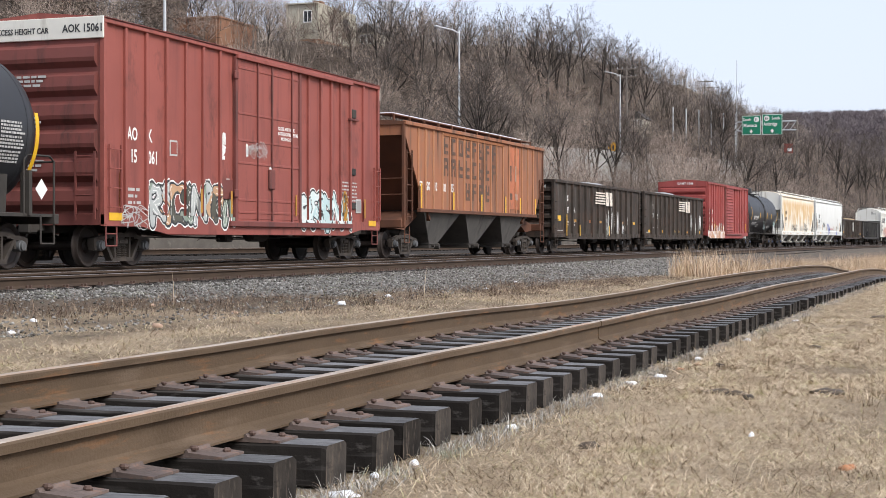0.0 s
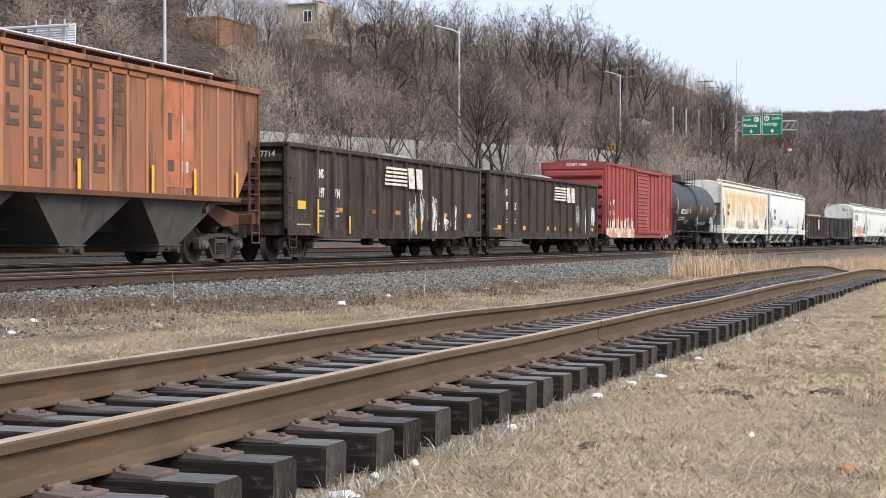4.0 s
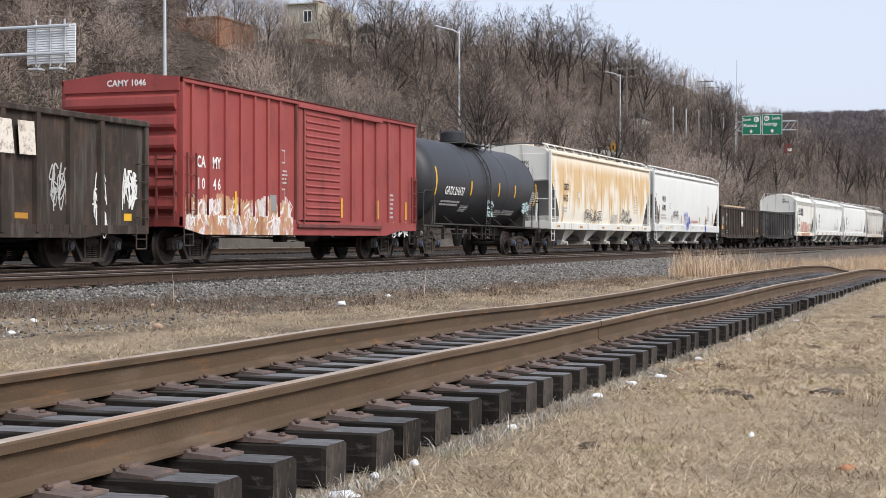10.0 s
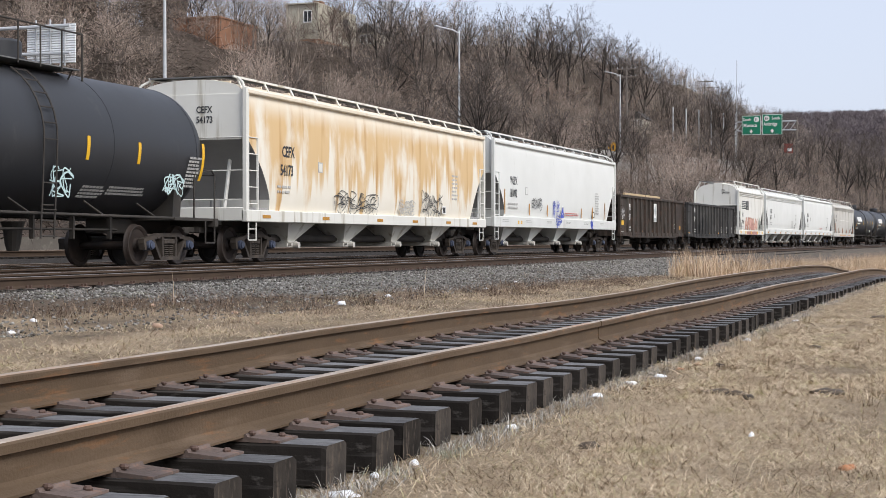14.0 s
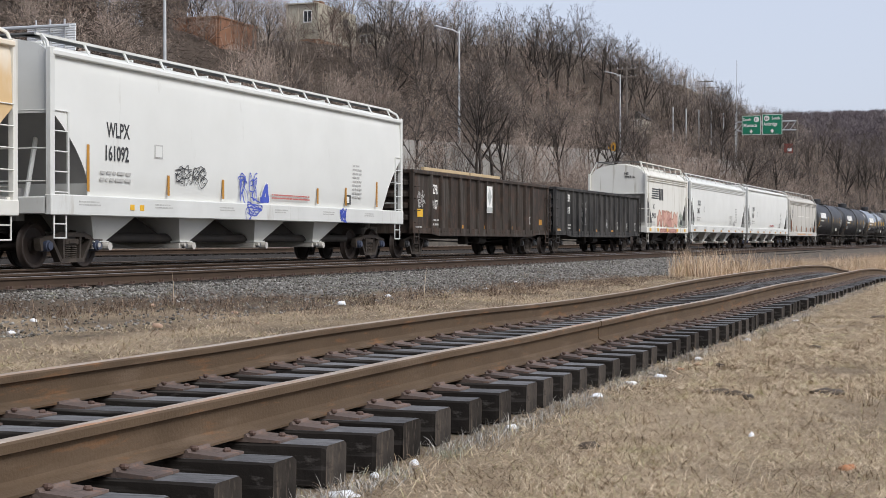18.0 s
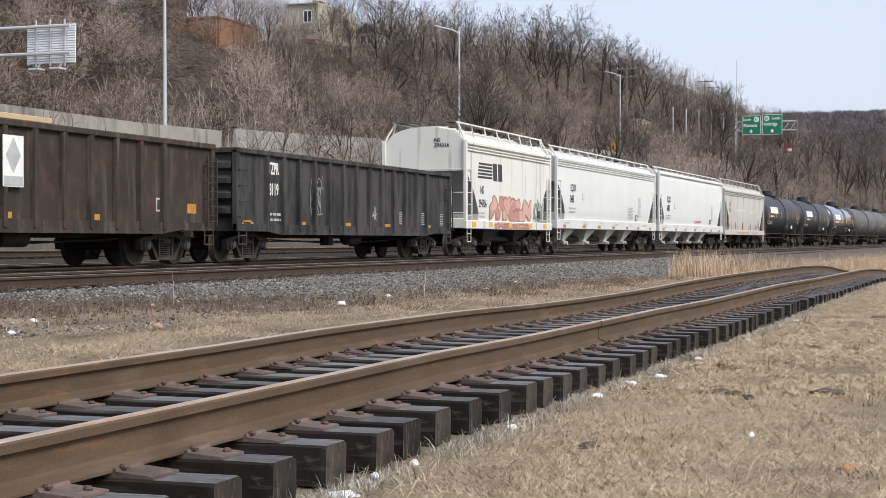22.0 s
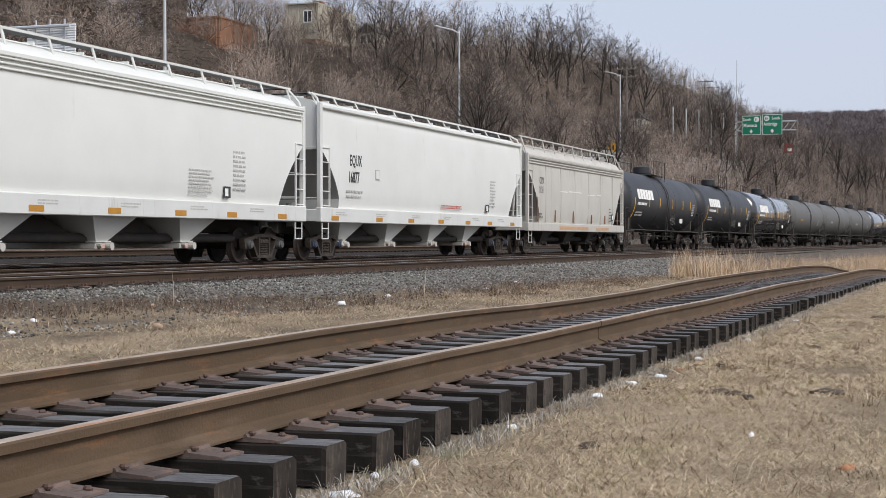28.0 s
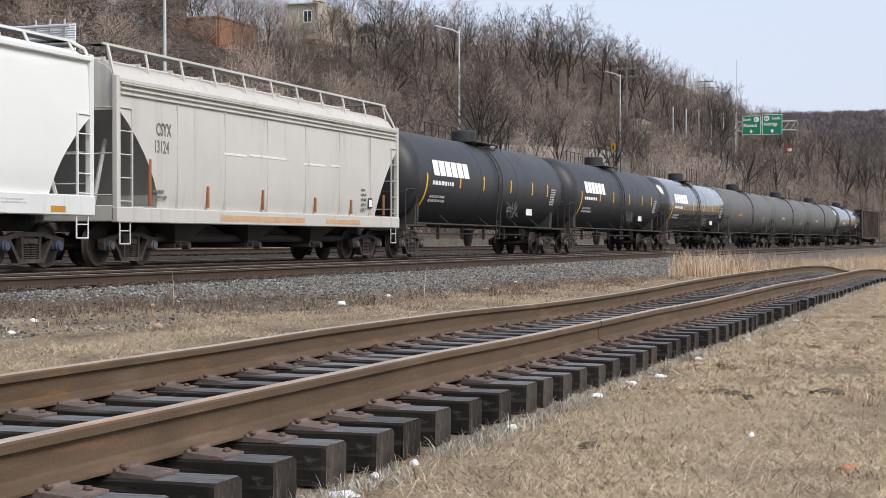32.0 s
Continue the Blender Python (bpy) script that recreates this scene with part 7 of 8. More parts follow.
def stripes_logo(car, x0, z0, w, h, y, material, glyph_material):
    """The railway's mark as plain shapes: five bars and two blocky shapes."""
    for i in range(5):
        z = z0 + h * (i + 0.15) / 5
        plate(car, "logo_stripe", x0 + 0.03 * i, x0 + w * 0.58, z, z + h * 0.115, y, material)
    zz = z0 - h * 0.06
    s = Shape()
    s.along_y([(x0 + w * 0.60, z0 + h), (x0 + w * 0.76, z0 + h), (x0 + w * 0.79, zz), (x0 + w * 0.63, zz)], y - 0.007, y - 0.001)
    s.along_y([(x0 + w * 0.82, z0 + h), (x0 + w * 0.98, z0 + h), (x0 + w, zz), (x0 + w * 0.84, zz)], y - 0.007, y - 0.001)
    part("logo_block", s, glyph_material, car)


def make_gondolas():
    posts = [-6.26 + i * 1.135 for i in range(12)]
    for a0, a1, num, seed in ((67.79, 84.02, ("197", "714"), 1), (84.99, 101.21, ("197", "725"), 2)):
        car, half, wy = gondola("sooty black gondola with white stripes and a heaped grey load", a0, a1, 3.13, BLACK_CAR, posts, 0.70, LOAD)
        write(car, "NS", -5.98, wy - 0.004, 2.27, 0.24, INK_WHITE, squeeze=0.72)
        write(car, num[0], -5.98, wy - 0.004, 1.75, 0.25, INK_WHITE, squeeze=0.66)
        write(car, num[1], -4.90, wy - 0.004, 1.75, 0.25, INK_WHITE, squeeze=0.66)
        if seed == 1:
            write(car, "NS 197714", -half + 0.02, -0.2, 2.75, 0.15, INK_DULL, rz=-90)
        stripes_logo(car, -1.35 if seed == 1 else 0.55, 2.22, 3.3, 0.60, NEAR - 0.002, LOGO_CREAM, LOGO_CREAM)
        bars(car, -6.0, wy - 0.002, 1.18, 0.4, 0.24, 2, INK_DULL, seed)
        bars(car, -5.0, wy - 0.002, 1.18, 0.4, 0.24, 2, INK_DULL, seed + 3)
        bars(car, -7.4, wy - 0.002, 0.95, 0.9, 0.08, 1, INK_DULL, seed + 5)
        if seed == 1:
            strips_on(car, [-6.30, -4.1, 1.33], 0.76, 1.25, NEAR - 0.004)
            plate(car, "reflective_strip", -6.30, -6.20, 1.25, 1.68, NEAR - 0.004, YELLOW)
            plate(car, "reflector", -7.35, -6.85, 1.40, 1.62, wy, YELLOW)
            for x, m in ((-4.75, AMBER), (-2.1, RUST_BRIGHT), (-0.2, AMBER), (4.2, AMBER), (6.75, YELLOW)):
                plate(car, "reflector", x, x + 0.42, 1.36, 1.48, wy, m)
            spray(car, 0.75, 1.3, 0.75, 1.6, 41, None, INK_DULL, 2, NEAR - 0.003, 0.03, third=SPRAY_GREEN)
            spray(car, 1.55, 2.35, 0.95, 1.95, 42, None, INK_WHITE, 2, wy - 0.003, 0.03)
            spray(car, 2.7, 3.6, 0.72, 1.75, 43, None, INK_WHITE, 3, wy - 0.003, 0.03)
            spray(car, 3.9, 4.7, 0.9, 1.35, 44, None, INK_WHITE, 2, wy - 0.003, 0.035)
            spray(car, 5.0, 5.6, 0.8, 1.6, 45, None, INK_WHITE, 2, wy - 0.003, 0.035)
        else:
            for x, m, w in ((-6.9, YELLOW, 0.42), (-3.75, YELLOW, 0.45), (-0.42, YELLOW, 0.45), (0.72, YELLOW, 0.45), (3.3, AMBER, 0.42), (7.2, YELLOW, 0.3)):
                plate(car, "reflector", x, x + w, 0.98, 1.09 if m is AMBER else 1.13, wy, m)
            spray(car, 4.45, 5.2, 1.25, 1.95, 51, None, INK_DULL, 3, wy - 0.003, 0.035)
            spray(car, 6.0, 6.5, 0.85, 1.75, 52, None, INK_WHITE, 2, wy - 0.003, 0.04)
            spray(car, 7.15, 7.7, 1.35, 1.95, 53, None, INK_WHITE, 3, wy - 0.003, 0.045)
    posts2 = [-6.22 + i * 0.98 for i in range(13)]
    for a0, a1, num, paint, seed in ((173.99, 189.84, "9107", BLACK_CAR, 3), (190.95, 206.80, "8119", BLACK_CAR_2, 4)):
        car, half, wy = gondola("brown-black gondola with lumber on its rim" if seed == 3 else "clean black gondola with white lettering", a0, a1, 2.82, paint, posts2, 0.79)
        write(car, "TZPR", -6.05, wy - 0.004, 2.10 if seed == 3 else 2.25, 0.29, INK_WHITE, squeeze=0.62)
        write(car, num, -6.0, wy - 0.004, 1.60 if seed == 3 else 1.72, 0.29, INK_WHITE, squeeze=0.66)
        write(car, "TZPR" + num, -half + 0.02, 0.4, 2.5, 0.16, INK_DULL, rz=-90)
        bars(car, -6.1, wy - 0.002, 1.02, 1.0, 0.28, 2, INK_DULL, seed)
        bars(car, -7.5, wy - 0.002, 0.95, 0.6, 0.09, 1, INK_DULL, seed + 1)
        if seed == 3:
            plate(car, "notice_board", -0.45, 0.2, 1.56, 2.52, NEAR - 0.003, INK_WHITE, "white notice with a diamond mark")
            part("notice_mark", Shape().along_y([(-0.125, 2.48), (-0.36, 2.15), (-0.125, 1.82), (0.11, 2.15)], NEAR - 0.014, NEAR - 0.010), SPRAY_GREY, car)
            plate(car, "notice_foot", -0.42, 0.17, 1.58, 1.76, NEAR - 0.010, SPRAY_GREY)
            for x0, x1 in ((-6.9, -2.4), (-2.2, 1.2)):
                part("lumber", Shape().box(x0, x1, -1.56, -1.44, 2.822, 2.93, 0.01), LUMBER, car, "fresh sawn lumber")
            plate(car, "reflector", -7.35, -6.85, 1.32, 1.57, wy, YELLOW)
            for x in (-3.2, -0.45, 2.6, 6.7):
                plate(car, "reflector", x, x + 0.42, 0.98 + (0.2 if x > 6 else 0), 1.10 + (0.3 if x > 6 else 0), wy, AMBER)
            spray(car, -7.3, -6.7, 1.7, 2.1, 61, None, INK_DULL, 2, wy - 0.002, 0.03)
            plate(car, "placard", 5.3, 5.75, 1.2, 1.5, wy, INK_DULL)
            plate(car, "placard_face", 5.34, 5.71, 1.24, 1.46, wy - 0.007, paint)
        else:
            for x in (-7.45, -4.2, -1.1, 2.0, 5.6):
                plate(car, "reflector", x, x + 0.45, 0.95, 1.06, wy, AMBER)
            for x, w in ((3.2, 0.25), (5.2, 0.3), (7.0, 0.3)):
                bars(car, x, wy - 0.002, 1.05, w, 0.4, 7, INK_DULL, int(x))
            spray(car, 1.0, 1.3, 1.2, 1.5, 63, None, INK_DULL, 1, wy - 0.002, 0.02)
            spray(car, -3.4, -2.7, 1.4, 2.2, 64, None, SHADE_GREY, 2, wy - 0.002, 0.03)
        ladder(car, half - 0.5, 1.0, 2.4, 0.42, 5, paint)


make_boxcars()
make_gondolas()


def side_y(z, bottom, eave, bulge):
    """Half width of a hopper's rounded side at z: tucked in at the foot, drawn in under the eave."""
    u = (z - bottom) / (eave - bottom)
    return 1.52 + bulge * math.sin(math.pi * min(1, max(0, u))) - 0.05 * max(0, (0.16 - u) / 0.16) ** 2 - 0.03 * max(0, (u - 0.88) / 0.12) ** 2


def hopper_body(half, bottom_end, bottom, eave, roof, slope, bulge):
    """Closed body with sloped ends: rings along x; the underside climbs in a curve towards both ends."""
    rings = []
    cuts = [0, 0.2, 0.4, 0.6, 0.75, 0.87, 0.95, 1.0]
    xs = [-half + slope * c for c in cuts]
    m = 8
    xs += [-half + slope + (2 * half - 2 * slope) * i / m for i in range(1, m)]
    xs += [half - slope * c for c in cuts[::-1]]
    for x in xs:
        k = min(1.0, min(x + half, half - x) / slope)
        drop = 0.55 * k + 0.45 * (1 - math.sqrt(max(0, 1 - k * k)))
        zb = bottom_end + (bottom - bottom_end) * drop
        side = []
        for q in range(11):
            z = zb + (eave - zb) * q / 10
            side.append((-side_y(z, bottom, eave, bulge), z))
        top = []
        for q in range(1, 12):
            t = q / 12
            top.append((-1.49 + 2.98 * t, eave + (roof - eave) * math.sqrt(max(0, 1 - (2 * t - 1) ** 2))))
        rings.append([(x, y, z) for y, z in side + top + [(-y, z) for y, z in side[::-1]]])
    return Shape().loft(rings)


def chutes(car, xs, z_top, z_bot, w_top, w_bot, material, gate, dark=None):
    """Discharge hoppers under the sill, each a funnel that leans inwards, with a gate and a crank at its foot."""
    for x in xs:
        s = Shape().loft([[(x + sx * w, y * d, z) for sx, y in ((-1, -1), (1, -1), (1, 1), (-1, 1))] for w, d, z in ((w_top, 1.44, z_top), (w_bot, 1.08, z_bot + 0.06), (w_bot, 1.04, z_bot))])
        c = part("discharge_hopper", s, material, car)
        part("flange", Shape().box(x - w_bot - 0.06, x + w_bot + 0.06, -1.12, 1.12, z_bot + 0.03, z_bot + 0.055), material, c)
        g = Shape().box(x - w_bot - 0.05, x + w_bot + 0.05, -1.1, 1.1, z_bot - 0.12, z_bot, 0.015)
        g.tube((x + 0.12, -1.26, z_bot - 0.06), (x + 0.12, -1.08, z_bot - 0.06), 0.085, n=10).tube((x - 0.2, -1.2, z_bot - 0.03), (x - 0.2, -1.05, z_bot - 0.03), 0.05, n=8)
        part("outlet_gate", g, gate, c)
    # Dark sheets added between the chutes stand in for the shade under the car.
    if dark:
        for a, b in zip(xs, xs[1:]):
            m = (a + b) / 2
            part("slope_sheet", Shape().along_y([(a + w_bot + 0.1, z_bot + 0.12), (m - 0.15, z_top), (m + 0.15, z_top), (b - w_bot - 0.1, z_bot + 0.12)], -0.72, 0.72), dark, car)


def roof_walk(car, half, z, material, posts, y=-0.95, foot=(-1.3, 4.3), both=True):
    for s in ((-1, 1) if both else (-1,)):
        w = Shape().box(-half + 0.15, half - 0.15, *sorted((s * -y - 0.18 * s, s * -y + 0.18 * s)), z - 0.03, z)
        part("running_board", w, GRATING, car, "dark metal grating walkway")
        rail = Shape().box(-half + 0.1, half - 0.1, *sorted((s * (-y + 0.2), s * (-y + 0.24))), z - 0.045, z + 0.005)
        for i in range(posts):
            x = -half + 0.3 + (2 * half - 0.6) * i / (posts - 1)
            rail.loft([[(x + dx, s * -foot[0] * q + s * -y * (1 - q) + s * 0.22 * (1 - q), foot[1] * q + (z - 0.02) * (1 - q)) for dx in (-0.035, 0.035)] + [(x + dx, s * -foot[0] * q + s * -y * (1 - q) + s * 0.22 * (1 - q) - s * 0.03, foot[1] * q + (z - 0.02) * (1 - q)) for dx in (0.035, -0.035)] for q in (0.0, 1.0)])
        part("walkway_rail", rail, material, car)
    for s in (-1, 1):
        for y0 in (-1, 1):
            br = Shape().pipe([(s * (half - 0.08), y0 * 1.50, foot[1] - 0.1), (s * (half - 0.12), y0 * 1.42, foot[1] + 0.12), (s * (half - 0.3), y0 * 1.17, z - 0.02)], 0.035, 6)
            part("corner_brace", br, material, car)
        part("end_walk", Shape().box(*sorted((s * (half - 0.45), s * (half - 0.1))), -1.15, 1.15, z - 0.03, z + 0.002), GRATING, car)


def hatches(car, half, z, n, material):
    s = Shape().box(-half + 0.8, half - 0.8, -0.3, 0.3, z, z + 0.08, 0.02)
    part("hatch_trough", s, material, car)
    for i in range(n):
        x = -half + 1.5 + (2 * half - 3) * i / (n - 1)
        part("hatch_lock", Shape().box(x - 0.03, x + 0.03, -0.38, 0.38, z + 0.06, z + 0.12), material, car)


def hopper_ends(car, half, eave, sill_top, sill_bot, material, shade, slope, bottom_end, roof_z):
    """End platforms, frames, ladders and the shaded slope sheets."""
    for s in (-1, 1):
        xe = s * half
        for y in (NEAR + 0.06, -NEAR - 0.06):
            part("end_post", Shape().box(*sorted((xe - s * 0.01, xe - s * 0.16)), y - 0.06, y + 0.06, sill_bot, eave + 0.12, 0.012), material, car)
        part("end_sill", Shape().box(*sorted((xe, xe - s * 0.22)), -1.5, 1.5, sill_bot + 0.02, sill_bot + 0.36, 0.02), material, car)
        # The platform and brake cylinder get the shade colour too.
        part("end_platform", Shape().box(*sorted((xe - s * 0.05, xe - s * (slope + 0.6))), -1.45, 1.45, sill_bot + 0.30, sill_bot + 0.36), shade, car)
        for y in (-0.85, 0.85):
            part("slope_brace", Shape().tube((xe - s * 0.25, y, sill_bot + 0.34), (xe - s * (slope * 0.55), y * 0.9, bottom_end - 0.35), 0.05, n=6), material, car)
        g = Shape()
        g.tube((xe - s * 0.45, -0.5, 0.95), (xe - s * 0.45, -0.5, 1.6), 0.15, n=10)
        part("brake_cylinder", g, shade, car)
        r = Shape()
        for z in (bottom_end + 0.05, (bottom_end + sill_top) / 2 + 0.1, sill_top + 0.25):
            r.tube((xe - s * 0.04, -1.5, z), (xe - s * 0.04, 1.5, z), 0.016, n=6)
        part("end_rail", r, material, car)
        x0 = -half + 0.16 if s < 0 else half - 0.62
        st = Shape()
        xq = x0 + (0.46 if s < 0 else 0.0)
        st.box(xq - 0.022, xq + 0.022, NEAR - 0.01, NEAR + 0.03, sill_bot + 0.1, bottom_end + 0.05)
        lad = part("ladder", st, material, car)
        rung = Shape().tube((x0 - 0.02, NEAR + 0.01, 0), (x0 + 0.48, NEAR + 0.01, 0), 0.015, n=6).mesh("rung", material)
        for i in range(5):
            part("rung", rung, material, lad, at=pose(0, 0, sill_bot + 0.45 + i * (bottom_end - sill_bot - 0.4) / 4))
        stirrup(car, x0, material, z=sill_bot + 0.1, drop=0.55, w=0.42)


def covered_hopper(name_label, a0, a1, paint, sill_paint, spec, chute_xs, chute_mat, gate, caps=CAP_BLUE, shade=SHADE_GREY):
    car, half = new_car("covered_hopper", name_label, a0, a1, spec.get("inset", 1.5), caps)
    eave, roof, bottom, bend_z, slope, bulge = spec["eave"], spec["roof"], spec["bottom"], spec["corner"], spec["slope"], spec["bulge"]
    sill_top, sill_bot = spec["sill"]
    body = hopper_body(half - 0.12, bend_z, bottom, eave, roof, slope, bulge).mesh("body", paint, 0.9)
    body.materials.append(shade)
    # Faces that look down get the grey: shade put into the paint.
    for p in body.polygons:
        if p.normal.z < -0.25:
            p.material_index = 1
        p.use_smooth = abs(p.normal.x) < 0.9
    body.materials.append(sill_paint)
    for p in body.polygons:
        if abs(p.normal.x) > 0.9:
            p.material_index = 2
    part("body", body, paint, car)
    for s in (-1, 1):
        part("side_sill", Shape().box(-half, half, *sorted((s * 1.44, s * 1.60)), sill_bot, sill_top, 0.02), sill_paint, car)
        part("eave_rib", Shape().box(-half + 0.1, half - 0.1, *sorted((s * (1.50), s * 1.60)), eave - 0.03, eave + 0.08, 0.02), paint, car)
    hopper_ends(car, half, eave, sill_top, sill_bot, sill_paint, shade, slope, bend_z, roof)
    roof_walk(car, half, spec["walk"], sill_paint, spec.get("posts", 13), foot=(-1.32, eave + 0.12), y=spec.get("walk_y", -0.95))
    hatches(car, half, roof - 0.02, 10, paint)
    part("centre_sill", Shape().box(-half + 0.1, half - 0.1, -0.25, 0.25, 0.75, 1.1, 0.02), UNDER, car)
    part("train_line", Shape().spin([(-half + 2.8, 0.11), (half - 2.8, 0.11)], "x", 10, (0, -0.8, 0.62)), UNDER, car, smooth=0.7)
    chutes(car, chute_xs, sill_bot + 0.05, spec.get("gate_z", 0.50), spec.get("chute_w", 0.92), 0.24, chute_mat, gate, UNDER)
    return car, half


def make_hoppers():
    modern = dict(eave=4.2, roof=4.55, bottom=1.45, corner=3.05, slope=1.35, bulge=0.035, sill=(1.47, 1.06), walk=4.62, posts=13)
    # rust-streaked cream hopper
    car, half = covered_hopper("cream covered hopper heavily streaked with orange rust", 133.72, 152.81, RUST_STREAK, OLD_WHITE, dict(modern, sill=(1.32, 1.02), bottom=1.3), (-5.9, -2.1, 1.7, 5.3), OLD_WHITE, GREY_HOPPER, CAP_BLUE)
    y = -1.535
    part("end_sheet", Shape().box(-half + 0.1, -half + 0.118, -1.48, 1.48, 3.1, 4.18, 0.005), OLD_WHITE, car, "clean cream end sheet")
    write(car, "CEFX", -7.48, y - 0.03, 2.72, 0.27, INK_BLACK, squeeze=0.8)
    write(car, "54173", -7.58, y - 0.03, 2.24, 0.27, INK_BLACK, squeeze=0.8)
    write(car, "CEFX", -half + 0.09, -0.15, 3.72, 0.16, INK_BLACK, rz=-90, squeeze=0.8)
    write(car, "54173", -half + 0.09, -0.15, 3.47, 0.16, INK_BLACK, rz=-90, squeeze=0.8)
    bars(car, -7.75, y - 0.02, 1.75, 0.8, 0.26, 2, INK_DULL, 71)
    plate(car, "placard", -5.2, -4.9, 2.4, 2.68, y - 0.02, INK_DULL)
    plate(car, "placard_face", -5.16, -4.94, 2.43, 2.65, y - 0.028, OLD_WHITE)
    bars(car, 5.9, y - 0.02, 1.9, 0.6, 0.9, 7, INK_DULL, 72)
    plate(car, "placard", 4.9, 5.3, 1.45, 1.7, y - 0.02, INK_WHITE)
    plate(car, "placard_mark", 4.98, 5.2, 1.48, 1.66, y - 0.028, INK_BLACK)
    spray(car, -4.0, -0.9, 1.36, 1.85, 73, None, INK_BLACK, 4, -1.558, 0.022)
    spray(car, 0.9, 2.3, 1.36, 1.75, 74, None, INK_DULL, 3, -1.558, 0.022)
    spray(car, 3.0, 4.9, 1.36, 2.0, 75, None, INK_BLACK, 4, -1.558, 0.022)
    for x in (-8.7, -5.0, -1.0, 2.0, 5.2, 8.0):
        plate(car, "reflector", x, x + 0.45, 1.12, 1.20, NEAR - 0.024, AMBER)

    # three clean white hoppers of one kind
    for a0, a1, mark, num, seed, caps in ((153.86, 172.99, "WLPX", "161092", 1, CAP_BLUE), (220.2, 239.7, "EQUX", "2485", 2, CAP_GREY), (240.68, 259.87, "EQUX", "16877", 3, CAP_BLUE)):
        spec = dict(modern) if seed != 2 else dict(modern, eave=4.0, roof=4.5, walk=4.6)
        gate = {1: CAP_GREY, 2: SPRAY_PINK, 3: SPRAY_PINK}[seed]
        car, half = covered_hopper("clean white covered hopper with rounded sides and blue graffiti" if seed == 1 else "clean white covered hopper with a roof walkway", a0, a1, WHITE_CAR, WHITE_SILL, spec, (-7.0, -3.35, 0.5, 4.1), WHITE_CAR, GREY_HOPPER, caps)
        for x in (-7.0, -3.35, 0.5, 4.1):
            part("gate_latch", Shape().box(x - 0.2, x - 0.02, -1.18, -1.101, 0.38, 0.50, 0.02), gate, car)
        y, y_sill = -1.56, NEAR - 0.022
        if seed == 2:
            for k in range(3):
                part("side_bead", Shape().box(-half + 0.2, half - 0.2, NEAR - 0.005, NEAR + 0.05, 3.72 + 0.1 * k, 3.76 + 0.1 * k, 0.01), WHITE_CAR, car)
        write(car, mark, -7.5, y, 2.70, 0.30, INK_BLACK, squeeze=0.75)
        write(car, num, -7.6, y, 2.22, 0.30, INK_BLACK, squeeze=0.75)
        if seed != 2:
            write(car, mark, -half + 0.10, 0.2, 3.75, 0.17, INK_BLACK, rz=-90, squeeze=0.8)
            write(car, num, -half + 0.10, 0.2, 3.5, 0.17, INK_BLACK, rz=-90, squeeze=0.8)
        bars(car, -7.75, y, 1.75, 1.2, 0.28, 2, INK_DULL, 80 + seed)
        plate(car, "placard", -5.55, -5.2, 2.35, 2.65, y + 0.004, INK_DULL)
        plate(car, "placard_face", -5.51, -5.24, 2.38, 2.62, y - 0.003, WHITE_CAR)
        bars(car, 5.6, y, 1.75, 0.65, 1.0, 9, INK_DULL, 84 + seed)
        plate(car, "placard", 5.1, 5.45, 1.58, 1.85, y + 0.004, INK_BLACK)
        plate(car, "placard_face", 5.16, 5.32, 1.62, 1.80, y - 0.003, INK_WHITE)
        if seed == 1 or seed == 3:
            bars(car, 0.3, y, 1.60, 2.4, 0.16, 2, INK_RED, 90 + seed)
        else:
            bars(car, 3.4, y, 1.6, 1.2, 0.62, 8, INK_DULL, 93)
        for k in range(6):
            bars(car, -8.6 + k * 3.0, NEAR - 0.022, 1.25, 0.8, 0.12, 2, INK_DULL, 100 + seed * 10 + k)
        if seed == 1:
            for x, h in ((-8.25, 0.95), (-5.0, 0.45), (-2.4, 0.45), (3.1, 0.42), (5.05, 0.5), (7.4, 0.75)):
                part("reflective_strip", Shape().box(x, x + 0.09, y - 0.006, y, 1.55, 1.55 + h), AMBER, car)
            spray(car, -4.6, -3.2, 1.85, 2.2, 111, None, INK_BLACK, 4, y - 0.002, 0.018)
            spray(car, -1.5, -0.5, 1.5, 2.15, 112, None, SPRAY_BLUE, 2, y - 0.004, 0.03)
            spray(car, -1.2, -0.5, 1.12, 1.45, 115, None, SPRAY_BLUE, 1, y_sill - 0.002, 0.03)
            spray(car, -0.45, 0.1, 1.5, 1.98, 113, SPRAY_BLUE, INK_WHITE, 1, y - 0.003, 0.05)
            spray(car, 4.6, 5.0, 1.1, 1.4, 114, None, SPRAY_BLUE, 2, y_sill - 0.002, 0.05)
            for x in (-6.6, -6.2):
                plate(car, "reflector", x - 0.05, x + 0.12, 1.2, 1.32, y_sill, YELLOW)
        else:
            for x in (-8.9, -5.6, -2.9, -0.1, 2.7, 5.2, 8.0):
                plate(car, "reflector", x, x + 0.5, 1.12, 1.24, y_sill, AMBER)

    # short hopper with the railway's mark and pink graffiti
    car, half = covered_hopper("short white covered hopper with black stripes and pink graffiti", 208.34, 219.29, OLD_WHITE, OLD_WHITE,
                               dict(eave=3.95, roof=4.55, bottom=1.2, corner=3.0, slope=1.5, bulge=0.0, sill=(1.27, 0.97), walk=4.72, posts=8, inset=1.35, chute_w=1.2), (-1.9, 1.9), UNDER, UNDER, CAP_GREY)
    y = -1.526
    stripes_logo(car, -4.05, 2.78, 2.9, 0.60, y, INK_BLACK, INK_BLACK)
